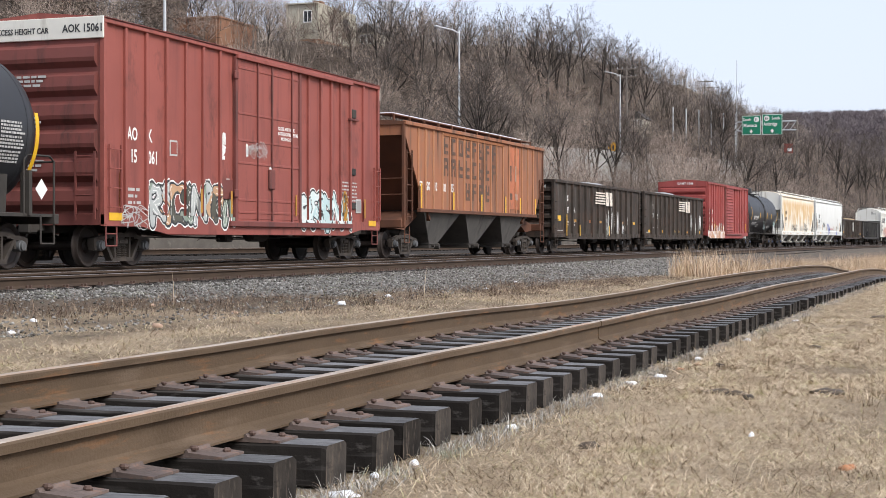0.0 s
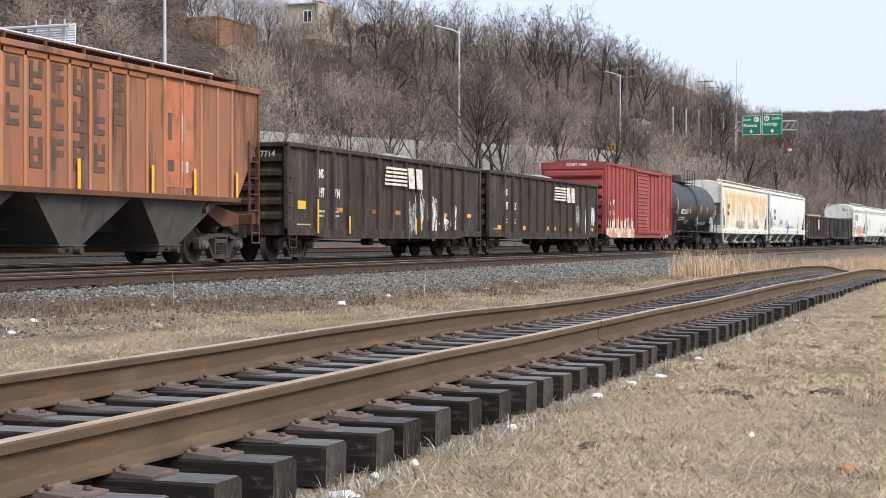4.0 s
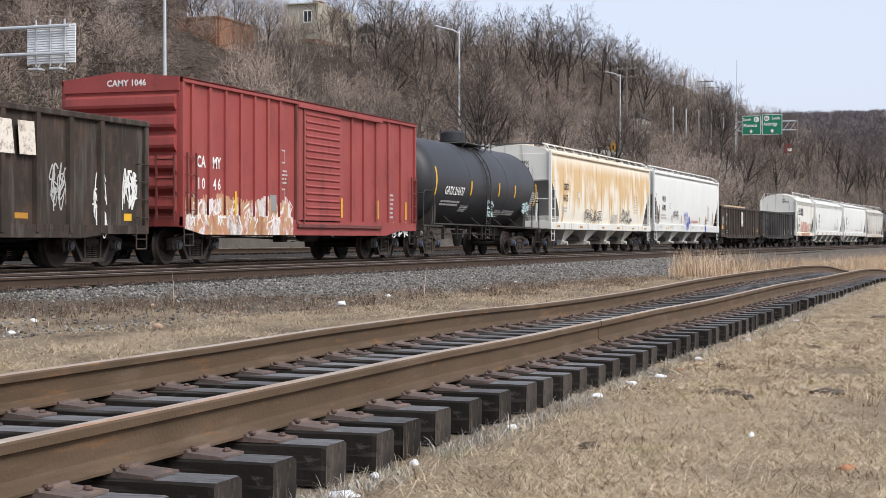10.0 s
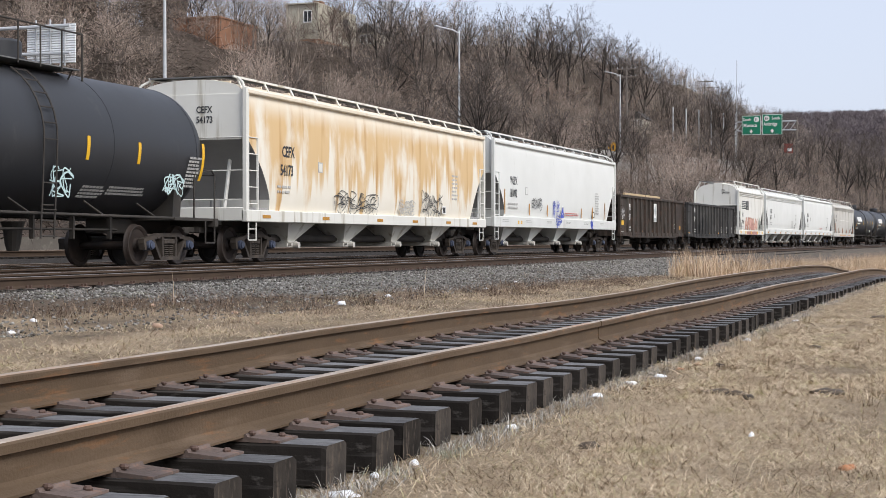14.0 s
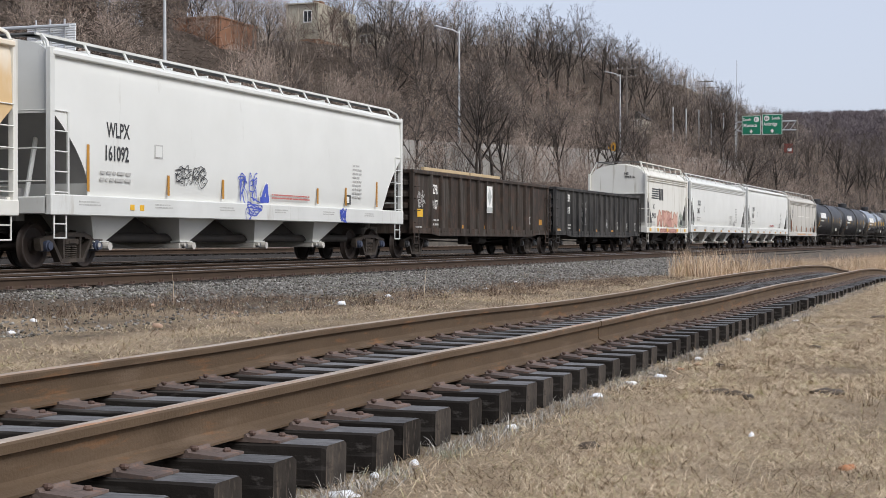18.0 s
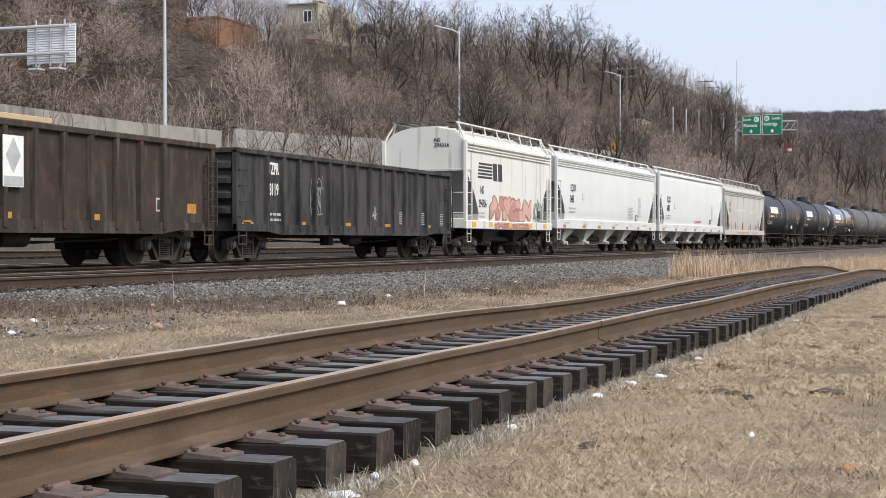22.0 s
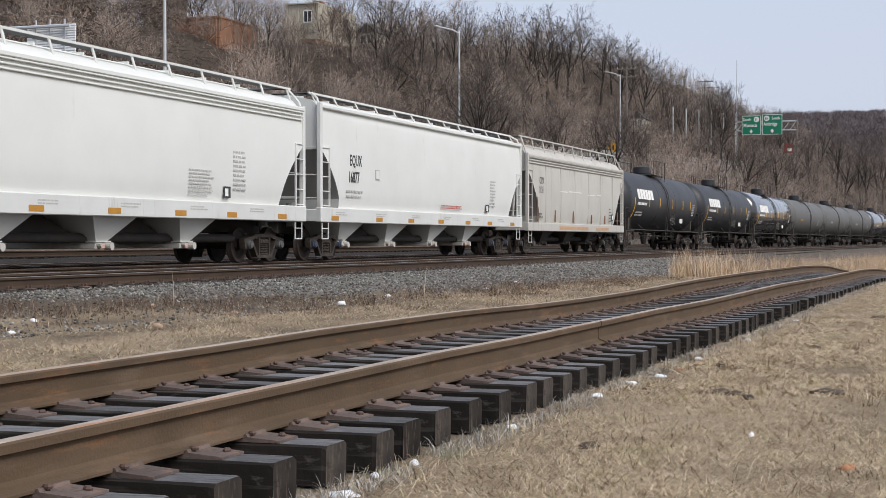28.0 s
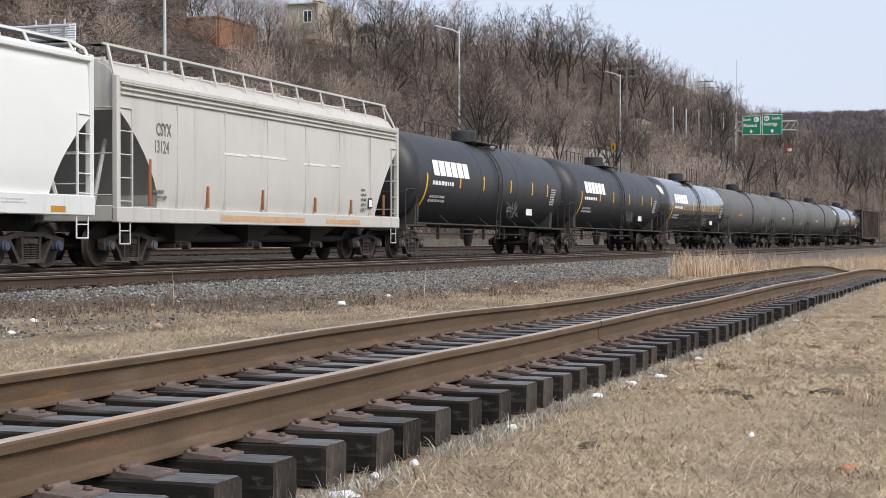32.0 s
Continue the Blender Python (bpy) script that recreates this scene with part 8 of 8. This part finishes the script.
    write(car, "NS", -3.75, y, 2.24, 0.27, INK_BLACK, squeeze=0.8)
    write(car, "294316", -3.95, y, 1.76, 0.27, INK_BLACK, squeeze=0.78)
    for k in range(2):
        part("side_bead", Shape().box(-half + 0.2, half - 0.2, NEAR + 0.0, NEAR + 0.07, 3.70 + 0.11 * k, 3.75 + 0.11 * k, 0.012), OLD_WHITE, car)
    write(car, "NS", -half + 0.10, -0.35, 4.02, 0.13, INK_BLACK, rz=-90)
    write(car, "294316", -half + 0.10, -0.35, 3.84, 0.13, INK_BLACK, rz=-90)
    bars(car, -3.9, y, 1.38, 0.7, 0.22, 2, INK_DULL, 120)
    plain = lambda x, z, r: y if z > 1.28 else NEAR - 0.022
    mural(car, -2.55, 2.55, 1.36, 2.12, 121, 6, [SPRAY_PINK, SPRAY_ROSE, SPRAY_PINK], RUST_BROWN, SPRAY_TAN, plain, "faded pink and rust-red graffiti", fat=0.66)
    mural(car, -2.3, 2.2, 1.03, 1.14, 126, 9, [SPRAY_ROSE], RUST_BROWN, SPRAY_PINK, plain, "rust-red graffiti drips", fat=0.5)
    spray(car, 3.0, 4.1, 1.3, 2.0, 123, None, SPRAY_GREEN, 2, y, 0.05)
    plate(car, "placard", 3.5, 3.85, 1.45, 1.75, y - 0.012, INK_BLACK)
    for x in (-4.9, -3.0, -0.6, 2.1, 4.2):
        plate(car, "reflector", x, x + 0.42, 1.05, 1.22, NEAR - 0.025, YELLOW)

    # dusty grey centre-flow hopper
    car, half = covered_hopper("dusty grey covered hopper with rounded sides", 260.72, 277.09, GREY_HOPPER, GREY_HOPPER,
                               dict(eave=3.9, roof=4.5, bottom=1.2, corner=3.3, slope=1.7, bulge=0.05, sill=(1.27, 0.94), walk=4.72, posts=11, inset=1.4, gate_z=0.5), (-4.6, -0.9, 2.9), UNDER, UNDER, CAP_GREY)
    for k in range(3):
        part("side_bead", Shape().box(-half + 0.2, half - 0.2, NEAR - 0.01, NEAR + 0.06, 3.62 + 0.11 * k, 3.67 + 0.11 * k, 0.012), GREY_HOPPER, car)
    y = -1.572
    for i, x in enumerate((-5.6, -3.3, -1.0, 1.3, 3.6, 5.9)):
        part("side_seam", Shape().box(x, x + 0.03, -1.576, NEAR + 0.07, 1.3, 3.6), GREY_HOPPER, car)
    write(car, "CSYX", -6.55, y, 2.86, 0.27, INK_SOFT, squeeze=0.68)
    write(car, "13124", -6.65, y, 2.48, 0.27, INK_SOFT, squeeze=0.68)
    for x, h in ((-6.85, 1.0), (-4.2, 0.5), (-1.3, 0.5), (1.9, 0.4), (4.4, 0.4), (6.9, 0.6)):
        part("reflective_strip", Shape().box(x, x + 0.09, y - 0.006, y + 0.03, 1.32, 1.32 + h), RUST_BRIGHT, car)
    plate(car, "yellow_patch", -3.6, 1.2, 1.02, 1.16, NEAR - 0.022, SPRAY_TAN, "worn yellow paint on the sill")
    plate(car, "yellow_patch", 2.6, 5.0, 1.02, 1.14, NEAR - 0.022, SPRAY_TAN)
    plate(car, "placard", 5.7, 6.0, 1.5, 1.8, y, INK_BLACK)
    plate(car, "placard_face", 5.75, 5.95, 1.55, 1.75, y - 0.007, INK_WHITE)
    bars(car, 5.2, y, 1.4, 0.35, 0.7, 5, INK_SOFT, 131)
    bars(car, -6.7, y, 1.45, 0.6, 0.25, 2, INK_SOFT, 132)
    for x0, x1, z0 in ((-3.4, -2.2, 2.60), (-2.0, 0.1, 2.63), (1.2, 2.6, 2.57), (2.9, 3.6, 2.60)):
        part("scrape", Shape().box(x0, x1, NEAR + 0.0, NEAR + 0.02, z0, z0 + 0.05), OLD_WHITE, car)

    # rusty orange rib-sided hopper
    car, half = new_car("covered_hopper", "rusty orange rib-sided covered hopper with faded lettering", 50.23, 66.26, 1.3, CAP_GREY)
    bz, ez, rz = 1.55, 4.2, 4.35
    side = [(-half + 0.15, ez), (half - 0.15, ez), (half - 0.15, 3.0), (half - 1.25, bz), (-half + 1.5, bz), (-half + 1.5, 2.2), (-half + 0.15, 4.0)]
    for s in (-1, 1):
        part("side_sheet", Shape().along_y(side, *sorted((s * 1.48, s * 1.515))), RUST_ORANGE, car)
        xs = [-6.62, -5.95, -5.2, -4.31, -3.55, -2.8, -2.05, -1.3, -0.55, 0.2, 0.95, 1.65, 2.45, 3.2, 4.1, 4.9, 5.7, 6.45]
        for x in xs:
            z0 = bz if x > -half + 1.5 else 2.3
            z0 = z0 if x < half - 1.25 else bz + (x - half + 1.25) * 1.3
            part("side_post", Shape().box(x - 0.045, x + 0.045, *sorted((s * 1.51, s * 1.55)), z0, ez, 0.012), POST_ORANGE, car)
        part("top_chord", Shape().box(-half + 0.1, half - 0.1, *sorted((s * 1.48, s * 1.60)), ez - 0.02, ez + 0.1, 0.012), RUST_ORANGE, car)
        part("bottom_chord", Shape().box(-half + 1.45, half - 1.2, *sorted((s * 1.46, s * 1.59)), bz - 0.08, bz + 0.04, 0.012), RUST_DARK, car)
        part("name_panel", Shape().box(-4.2, 2.5, *sorted((s * 1.52, s * 1.55)), 4.06, 4.16), RUST_BRIGHT, car)
        for x in (3.35, 4.0):
            part("paint_patch", Shape().box(x - 0.05, x + 0.55, *sorted((s * 1.516, s * 1.522)), 1.75, 4.1), EMBLEM_ORANGE, car, "bright orange paint patch")
            for za, zb, wd in ((2.1, 2.35, 0.28), (2.8, 3.4, 0.17)):
                part("emblem", Shape().box(x + 0.02, x + 0.02 + wd, *sorted((s * 1.523, s * 1.526)), za, zb), INK_FADED if x < 3.5 else INK_DULL, car)
    part("roof", Shape().loft([[(x, -1.58, ez + 0.08), (x, -0.6, rz), (x, 0.6, rz), (x, 1.58, ez + 0.08), (x, 1.5, ez - 0.02), (x, -1.5, ez - 0.02)] for x in (-half + 0.1, half - 0.1)]), RUST_DARK, car)
    part("running_board", Shape().box(-half + 0.3, half - 0.3, -1.05, -0.6, 4.52, 4.55), RUST_DARK, car)
    sn = part("roof_snow", Shape().box(-half + 0.35, half * 0.8, -1.06, -0.62, 4.552, 4.585, 0.012), SNOW, car, "thin old snow on the walkway")
    wk = Shape()
    for i in range(12):
        x = -half + 0.4 + (2 * half - 0.8) * i / 11
        wk.box(x - 0.03, x + 0.03, -1.1, -1.05, 4.25, 4.55)
    part("walkway_rail", wk, RUST_DARK, car)
    for s in (-1, 1):
        xe = s * half
        part("end_sheet", Shape().box(*sorted((xe - s * 0.15, xe - s * 0.2)), -1.5, 1.5, 3.85, 4.2), RUST_ORANGE, car)
        part("slope_sheet", Shape().along_y([(xe - s * 0.2, 3.9), (xe - s * 0.25, 3.85), (xe - s * 2.7, 1.2), (xe - s * 2.75, 1.3)], -1.45, 1.45), RUST_DARK, car)
        part("end_platform", Shape().box(*sorted((xe, xe - s * 0.35)), -1.48, 1.48, 0.95, 1.22, 0.02), RUST_DARK, car)
        part("bolster", Shape().along_y([(xe - s * 0.3, 1.2), (xe - s * 2.4, 1.55), (xe - s * 2.4, 1.35), (xe - s * 1.2, 0.9), (xe - s * 0.3, 0.95)], -1.1, 1.1), RUST_DARK, car)
        for y in (NEAR + 0.08, -NEAR - 0.08):
            part("end_post", Shape().box(*sorted((xe - s * 0.1, xe - s * 0.2)), y - 0.05, y + 0.05, 0.95, 4.25, 0.01), RUST_DARK, car)
        part("end_rail", Shape().tube((xe - s * 0.1, -1.5, 2.5), (xe - s * 0.1, 1.5, 2.5), 0.018, n=6).tube((xe - s * 0.1, -1.5, 2.0), (xe - s * 0.1, 1.5, 2.0), 0.018, n=6), RUST_DARK, car)
        ladder(car, -half + 0.25 if s < 0 else half - 0.7, 1.3, 3.3 if s < 0 else 2.9, 0.5, 5, RUST_DARK, NEAR + 0.05)
        stirrup(car, -half + 0.1 if s < 0 else half - 0.55, RUST_DARK, z=1.0)
    write(car, "FPSX", -half + 0.145, -0.2, 4.04, 0.11, INK_WHITE, rz=-90)
    write(car, "100115", -half + 0.145, -0.2, 3.89, 0.11, INK_WHITE, rz=-90)
    part("centre_sill", Shape().box(-half + 0.1, half - 0.1, -0.25, 0.25, 0.75, 1.1, 0.02), UNDER, car)
    chutes(car, (-4.0, 0.2, 4.2), 1.55, 0.42, 1.9, 0.42, HOPPER_GREY, UNDER)
    yl = -1.522
    for txt, x in (("FP", -6.5), ("SX", -5.85), ("10", -5.1), ("01", -4.22), ("15", -3.45)):
        write(car, txt, x, yl, 2.20, 0.26, INK_WHITE, squeeze=0.7)
    # the faded owner's name as plain blocks between the posts
    rr = random.Random(8)
    for row, z0, h, i0, n in ((0, 3.45, 0.55, 3, 8), (1, 2.72, 0.60, 3, 8), (2, 1.95, 0.60, 6, 4)):
        for i in range(i0, i0 + n):
            x = xs[i] + 0.16
            g = Shape()
            g.box(x, x + 0.12, yl - 0.004, yl, z0, z0 + h)
            for q in rr.sample((0.0, 0.42, 0.8), 2):
                g.box(x, x + 0.40, yl - 0.005, yl - 0.001, z0 + h * q, z0 + h * (q + 0.2))
            if rr.random() < 0.5:
                g.box(x + 0.30, x + 0.42, yl - 0.004, yl, z0 + h * rr.choice((0, 0.4)), z0 + h)
            part("faded_mark", g, INK_FADED, car)
    for x in (-6.55, -3.4, -0.35, 2.55, 4.45, 6.55):
        part("reflective_strip", Shape().box(x, x + 0.11, NEAR - 0.012, NEAR - 0.006, 1.6, 2.2 if x > -6 else 2.4), YELLOW, car)


make_hoppers()


# ---- tank cars ----
RUNG_M = Shape().tube((0, 0, 0), (0.45, 0, 0), 0.015, n=5).mesh("rung", UNDER)


def tank_car(label, a0, a1, paint, r=1.52, zc=2.42, logo=None, seed=0, strips=(), dome_x=-1.0, caps=CAP_GREY, belly=None):
    car, half = new_car("tank_car", label, a0, a1, 1.6, caps)
    th = half - 0.32
    prof = [(-th, 0.02), (-th + 0.02, 0.35 * r), (-th + 0.10, 0.62 * r), (-th + 0.24, 0.82 * r), (-th + 0.42, 0.94 * r), (-th + 0.62, 0.99 * r), (-th + 0.75, r), (-0.1, r), (th - 0.75, r), (th - 0.62, 0.99 * r), (th - 0.42, 0.94 * r), (th - 0.24, 0.82 * r), (th - 0.10, 0.62 * r), (th - 0.02, 0.35 * r), (th, 0.02)]
    shell = Shape().spin(prof, "x", 48, (0, 0, zc)).mesh("tank", paint, 0.7)
    tank = part("tank", shell, paint, car)
    for x in (-th + 0.78, -2.2, 2.2, th - 0.78):
        part("weld_band", Shape().spin([(x - 0.02, r), (x - 0.02, r + 0.005), (x + 0.02, r + 0.005), (x + 0.02, r)], "x", 48, (0, 0, zc)), paint, tank, smooth=0.6)
    for s in (-1, 1):
        part("stub_sill", Shape().box(*sorted((s * (half - 2.9), s * half)), -0.3, 0.3, 0.72, 1.05, 0.02), UNDER, car)
        part("saddle", Shape().along_x([(-1.25, 1.05), (1.25, 1.05), (1.3, zc - 0.75), (0.9, zc - 1.15), (-0.9, zc - 1.15), (-1.3, zc - 0.75)], sorted((s * (half - 1.75), s * (half - 1.4)))), UNDER, car)
        part("end_platform", Shape().box(*sorted((s * half, s * (half - 2.0))), -1.45, 1.45, 1.02, 1.08), UNDER, car)
        part("end_sill", Shape().box(*sorted((s * half, s * (half - 0.15))), -1.5, 1.5, 0.88, 1.08, 0.01), UNDER, car)
        rl = Shape()
        for y in (-1.45, 1.45):
            x0, x1 = s * (half - 0.1), s * (half - 1.0)
            rl.pipe([(x0, y, 0.5), (x0, y, 2.1), (x0 - s * 0.15, y, 2.2), (x1, y, 2.2), (x1 - s * 0.1, y, 2.1), (x1 - s * 0.1, y, 1.05)], 0.022, 6)
            rl.tube((x0, y, 0.5), (x1 + s * 0.45, y, 0.5), 0.02, n=6).tube((x1 + s * 0.45, y, 0.5), (x1 + s * 0.45, y, 1.05), 0.02, n=6)
        rl.tube((s * (half - 0.1), -1.45, 2.1), (s * (half - 0.1), 1.45, 2.1), 0.02, n=6)
        part("handrail", rl, UNDER, car)
    for y in (-1.40, 1.40):
        part("side_rail", Shape().tube((-half + 0.9, y, 1.12), (half - 0.9, y, 1.06), 0.032, n=8), UNDER, car)
        b = Shape()
        for x in (-th * 0.55, -th * 0.1, th * 0.3, th * 0.62):
            b.tube((x, y, 1.09), (x - 0.35, y * 0.82, zc - r * 0.78), 0.018, n=5)
        part("rail_bracket", b, UNDER, car)
    # manway housing, platform and rails on top
    zt = zc + r
    part("manway_housing", Shape().spin([(zt - 0.08, 0.40), (zt + 0.10, 0.40), (zt + 0.10, 0.47), (zt + 0.42, 0.47), (zt + 0.47, 0.43), (zt + 0.49, 0.1)], "z", 24, (dome_x, 0, 0)), TANK_BLACK, car, smooth=0.6)
    part("top_platform", Shape().box(dome_x - 1.5, dome_x + 1.5, -0.95, 0.95, zt - 0.03, zt - 0.005), GRATING, car)
    part("walkway_brace", Shape().tube((dome_x - 1.3, -0.9, zt - 0.03), (dome_x - 1.3, -0.75, zt - 0.28), 0.02, n=5).tube((dome_x + 1.3, -0.9, zt - 0.03), (dome_x + 1.3, -0.75, zt - 0.28), 0.02, n=5), UNDER, car)
    part("housing_ring", Shape().spin([(zt + 0.08, 0.46), (zt + 0.08, 0.54), (zt + 0.12, 0.54), (zt + 0.12, 0.46)], "z", 24, (dome_x, 0, 0)), TANK_BLACK, car)
    for y in (-1.0, 1.0):
        g = Shape().pipe([(dome_x - 1.5, y, zt - 0.1), (dome_x - 1.5, y, zt + 0.72), (dome_x + 1.5, y, zt + 0.72), (dome_x + 1.5, y, zt - 0.25)], 0.022, 6)
        for q in (-0.75, 0.0, 0.75):
            g.tube((dome_x + q, y, zt + 0.72), (dome_x + q, y, zt - 0.1), 0.018, n=6)
        part("top_rail", g, UNDER, car)
    la = Shape()
    for xx in (dome_x - 0.75, dome_x - 0.3):
        pts = [(xx, -(r + 0.06) * math.sin(t), zc + (r + 0.06) * math.cos(t)) for t in [0.55 + 0.18 * i for i in range(7)]] + [(xx, -1.55, 1.5), (xx, -1.5, 0.6)]
        la.pipe(pts, 0.02, 5)
    lad = part("ladder", la, UNDER, car)
    for i in range(9):
        t = 0.6 + i * 0.2
        p = (-(r + 0.07) * math.sin(min(t, 1.65)), zc + (r + 0.07) * math.cos(min(t, 1.65))) if t < 1.65 else (-1.56, 2.2 - (t - 1.6) * 2.6)
        part("rung", RUNG_M, UNDER, lad, at=pose(dome_x - 0.75, *p))
    for z in (0.65, 0.95, 1.25):
        part("rung", RUNG_M, UNDER, lad, at=pose(dome_x - 0.75, -1.5, z))
    part("bottom_valve", Shape().spin([(0.35, 0.12), (0.5, 0.16), (0.8, 0.2), (0.95, 0.25)], "z", 12, (dome_x + 0.5, 0, 0)), UNDER, car)
    bl = Shape().pipe([(-half + 2.9, -0.5, 0.8), (half - 2.9, -0.5, 0.8)], 0.025, 6)
    for i in range(6):
        x = -half + 3.2 + (2 * half - 6.4) * i / 5
        bl.box(x - 0.03, x + 0.03, -0.55, -0.45, 0.6, zc - r + 0.05)
    part("brake_pipe", bl, UNDER, car)

    def on(z, off=0.008):
        th_ = math.asin(max(-1, min(1, (z - zc) / r)))
        return -(r + off) * math.cos(th_), zc + (r + off) * math.sin(th_), -math.degrees(th_)

    def curved(x, w, z0, z1, material, name):
        s = Shape()
        a0_, a1_ = math.asin((z0 - zc) / r), math.asin((z1 - zc) / r)
        n = 8
        s.loft([[(x + dx, -(r + o) * math.cos(a0_ + (a1_ - a0_) * i / n), zc + (r + o) * math.sin(a0_ + (a1_ - a0_) * i / n)) for dx, o in ((0, 0.001), (w, 0.001), (w, 0.008), (0, 0.008))] for i in range(n + 1)])
        part(name, s, material, car)

    for x, z0, z1 in strips:
        curved(x, 0.11, z0, z1, YELLOW, "reflective_strip")
    return car, half, on, curved


def tank_bars(car, on, x, z, w, h, lines, material, seed):
    y, zz, rx = on(z + h / 2, 0.012)
    s = Shape()
    rnd = random.Random(seed)
    lh = h / lines
    for i in range(lines):
        xx, q = 0.0, h / 2 - (i + 1) * lh
        while xx < w * rnd.uniform(0.8, 1):
            ww = rnd.uniform(0.4, 1.5) * lh
            s.box(xx, min(w, xx + ww), -0.003, 0.0, q + 0.2 * lh, q + 0.8 * lh)
            xx += ww + 0.35 * lh
    part("small_print", s, material, car, at=pose(x, y, zz, rx, 0, 0))["kind"] = "stuff"


def make_tanks():
    # the tank car ahead of the tall boxcar: only its tail is seen
    car, half, on, curved = tank_car("black tank car with grey placards and a yellow strip", 13.6, 31.35, TANK_BLACK, 1.55, 2.66, seed=1, strips=((8.02, 1.9, 3.0),), dome_x=0)
    for k in range(3):
        tank_bars(car, on, 6.9, 2.0 + 0.27 * k, 0.75, 0.26, 4, INK_DULL, 140 + k)
    part("placard", Shape().along_y([(0, 0.2), (0.2, 0), (0, -0.2), (-0.2, 0)], -0.006, 0), INK_WHITE, car, "white diamond placard", at=pose(half - 0.6, -1.5, 1.55))
    part("placard_holder", Shape().box(half - 1.0, half - 0.9, -1.5, -1.3, 1.05, 1.9), UNDER, car)

    # black tank car between the red boxcar and the rusty hopper
    car, half, on, curved = tank_car("black tank car with white lettering and yellow strips", 118.7, 132.4, TANK_BLACK, 1.53, 2.57, seed=2,
                                     strips=((-5.75, 2.05, 3.0), (-2.1, 2.15, 2.65), (1.15, 2.2, 2.68), (3.15, 2.2, 2.66), (6.0, 1.95, 2.8)), dome_x=0.3, caps=CAP_BLUE)
    y, z, rx = on(2.24, 0.01)
    part("lettering", letters("GATX 216137", 0.27, INK_WHITE, squeeze=0.84), INK_WHITE, car, at=pose(-4.85, y, 2.12, rx, 0, 0))
    tank_bars(car, on, -4.9, 1.72, 2.1, 0.24, 2, INK_DULL, 150)
    tank_bars(car, on, -2.7, 1.55, 0.9, 0.28, 4, INK_DULL, 151)
    tank_bars(car, on, 1.4, 1.4, 0.9, 0.35, 4, INK_DULL, 152)
    tank_bars(car, on, 2.4, 1.5, 1.6, 0.25, 3, INK_DULL, 153)
    tank_bars(car, on, 5.35, 1.75, 0.55, 0.75, 9, INK_DULL, 154)
    spray(car, 0.0, 0.75, 1.5, 1.95, 155, None, SPRAY_TEAL, 2, -1.42, 0.03)
    spray(car, 4.4, 5.3, 1.6, 2.0, 156, None, SPRAY_TEAL, 2, -1.43, 0.03)

    # seven tank cars in a row
    kinds = [(TANK_BLACK, 1), (TANK_BLACK, 2), (TANK_GLOSS, 3), (TANK_GREY, 4), (TANK_GREY, 5), (TANK_GREY, 6), (TANK_GLOSS, 7)]
    a = 277.6
    pitch = 19.9
    for i, (paint, seed) in enumerate(kinds):
        st = tuple((x, 2.35, 2.85) for x in (-4.6, -2.0, 1.3, 4.2, 6.4)) + ((-7.9, 1.7, 2.75),)
        car, half, on, curved = tank_car(("black" if paint is TANK_BLACK else "glossy black" if paint is TANK_GLOSS else "dusty grey") + " tank car" + (" with a white block mark" if i < 3 else " with plain unmarked sides"), a + 0.35, a + pitch - 0.35, paint, 1.58, 2.64, seed=seed,
                                         strips=st if i < 3 else (), dome_x=0.4, caps=CAP_GREY)
        if i < 3:
            # the lessor's name as plain white blocks
            y, z, rx = on(2.95, 0.01)
            g = Shape()
            for k in range(6):
                x = k * 0.61
                g.box(x, x + 0.53, -0.004, 0, -0.26, 0.26)
            part("logo_block", g, INK_WHITE, car, "white block mark", at=pose(-7.25, y, z, rx, 0, 0))
            tank_bars(car, on, -7.35, 2.35, 2.4, 0.22, 1, INK_WHITE, 160 + i)
            tank_bars(car, on, -7.35, 1.8, 1.7, 0.3, 2, INK_DULL, 163 + i)
            plate(car, "sign_patch", 3.6, 4.4, 1.55, 1.8, -1.50, CREAM)
            tank_bars(car, on, 6.9, 2.0, 0.7, 0.7, 7, INK_DULL, 166 + i)
            spray(car, 1.2, 2.6, 1.5, 1.95, 169 + i, None, SPRAY_OLIVE, 3, -1.45, 0.03)
        else:
            tank_bars(car, on, -5.9, 2.2, 1.6, 0.3, 1, AMBER if i == 3 else INK_DULL, 172 + i)
            tank_bars(car, on, 4.8, 1.9, 0.6, 0.5, 4, INK_DULL, 178 + i)
        a += pitch
    # the dark high-sided gondola at the tail
    gondola("dark high-sided gondola behind the tank cars", a + 0.45, a + 17.5, 4.1, BLACK_CAR, [-6.8 + i * 1.05 for i in range(14)], 0.8)


make_tanks()


# ---- what moves: the train rolls towards -x, its wheels turn ----
def motions():
    for car, a in CARS:
        rows = []
        for k in range(33):
            x = a - train_run(float(k))
            turn = math.degrees(math.atan(2 * CURVE * max(0.0, x - CURVE_X)))
            rows.append((float(k), pose(x, MAIN_Y - bend(x), 0, 0, 0, -turn)))
        walk(car, rows)
    spins = []
    for k in range(481):
        t = k / 15
        spins.append((t, -train_run(t) / 0.457))
    for ws, q in WHEELSETS:
        walk(ws, [(t, Matrix.Translation((q, 0, 0.457)) @ Matrix.Rotation(s, 4, "Y")) for t, s in spins])


motions()
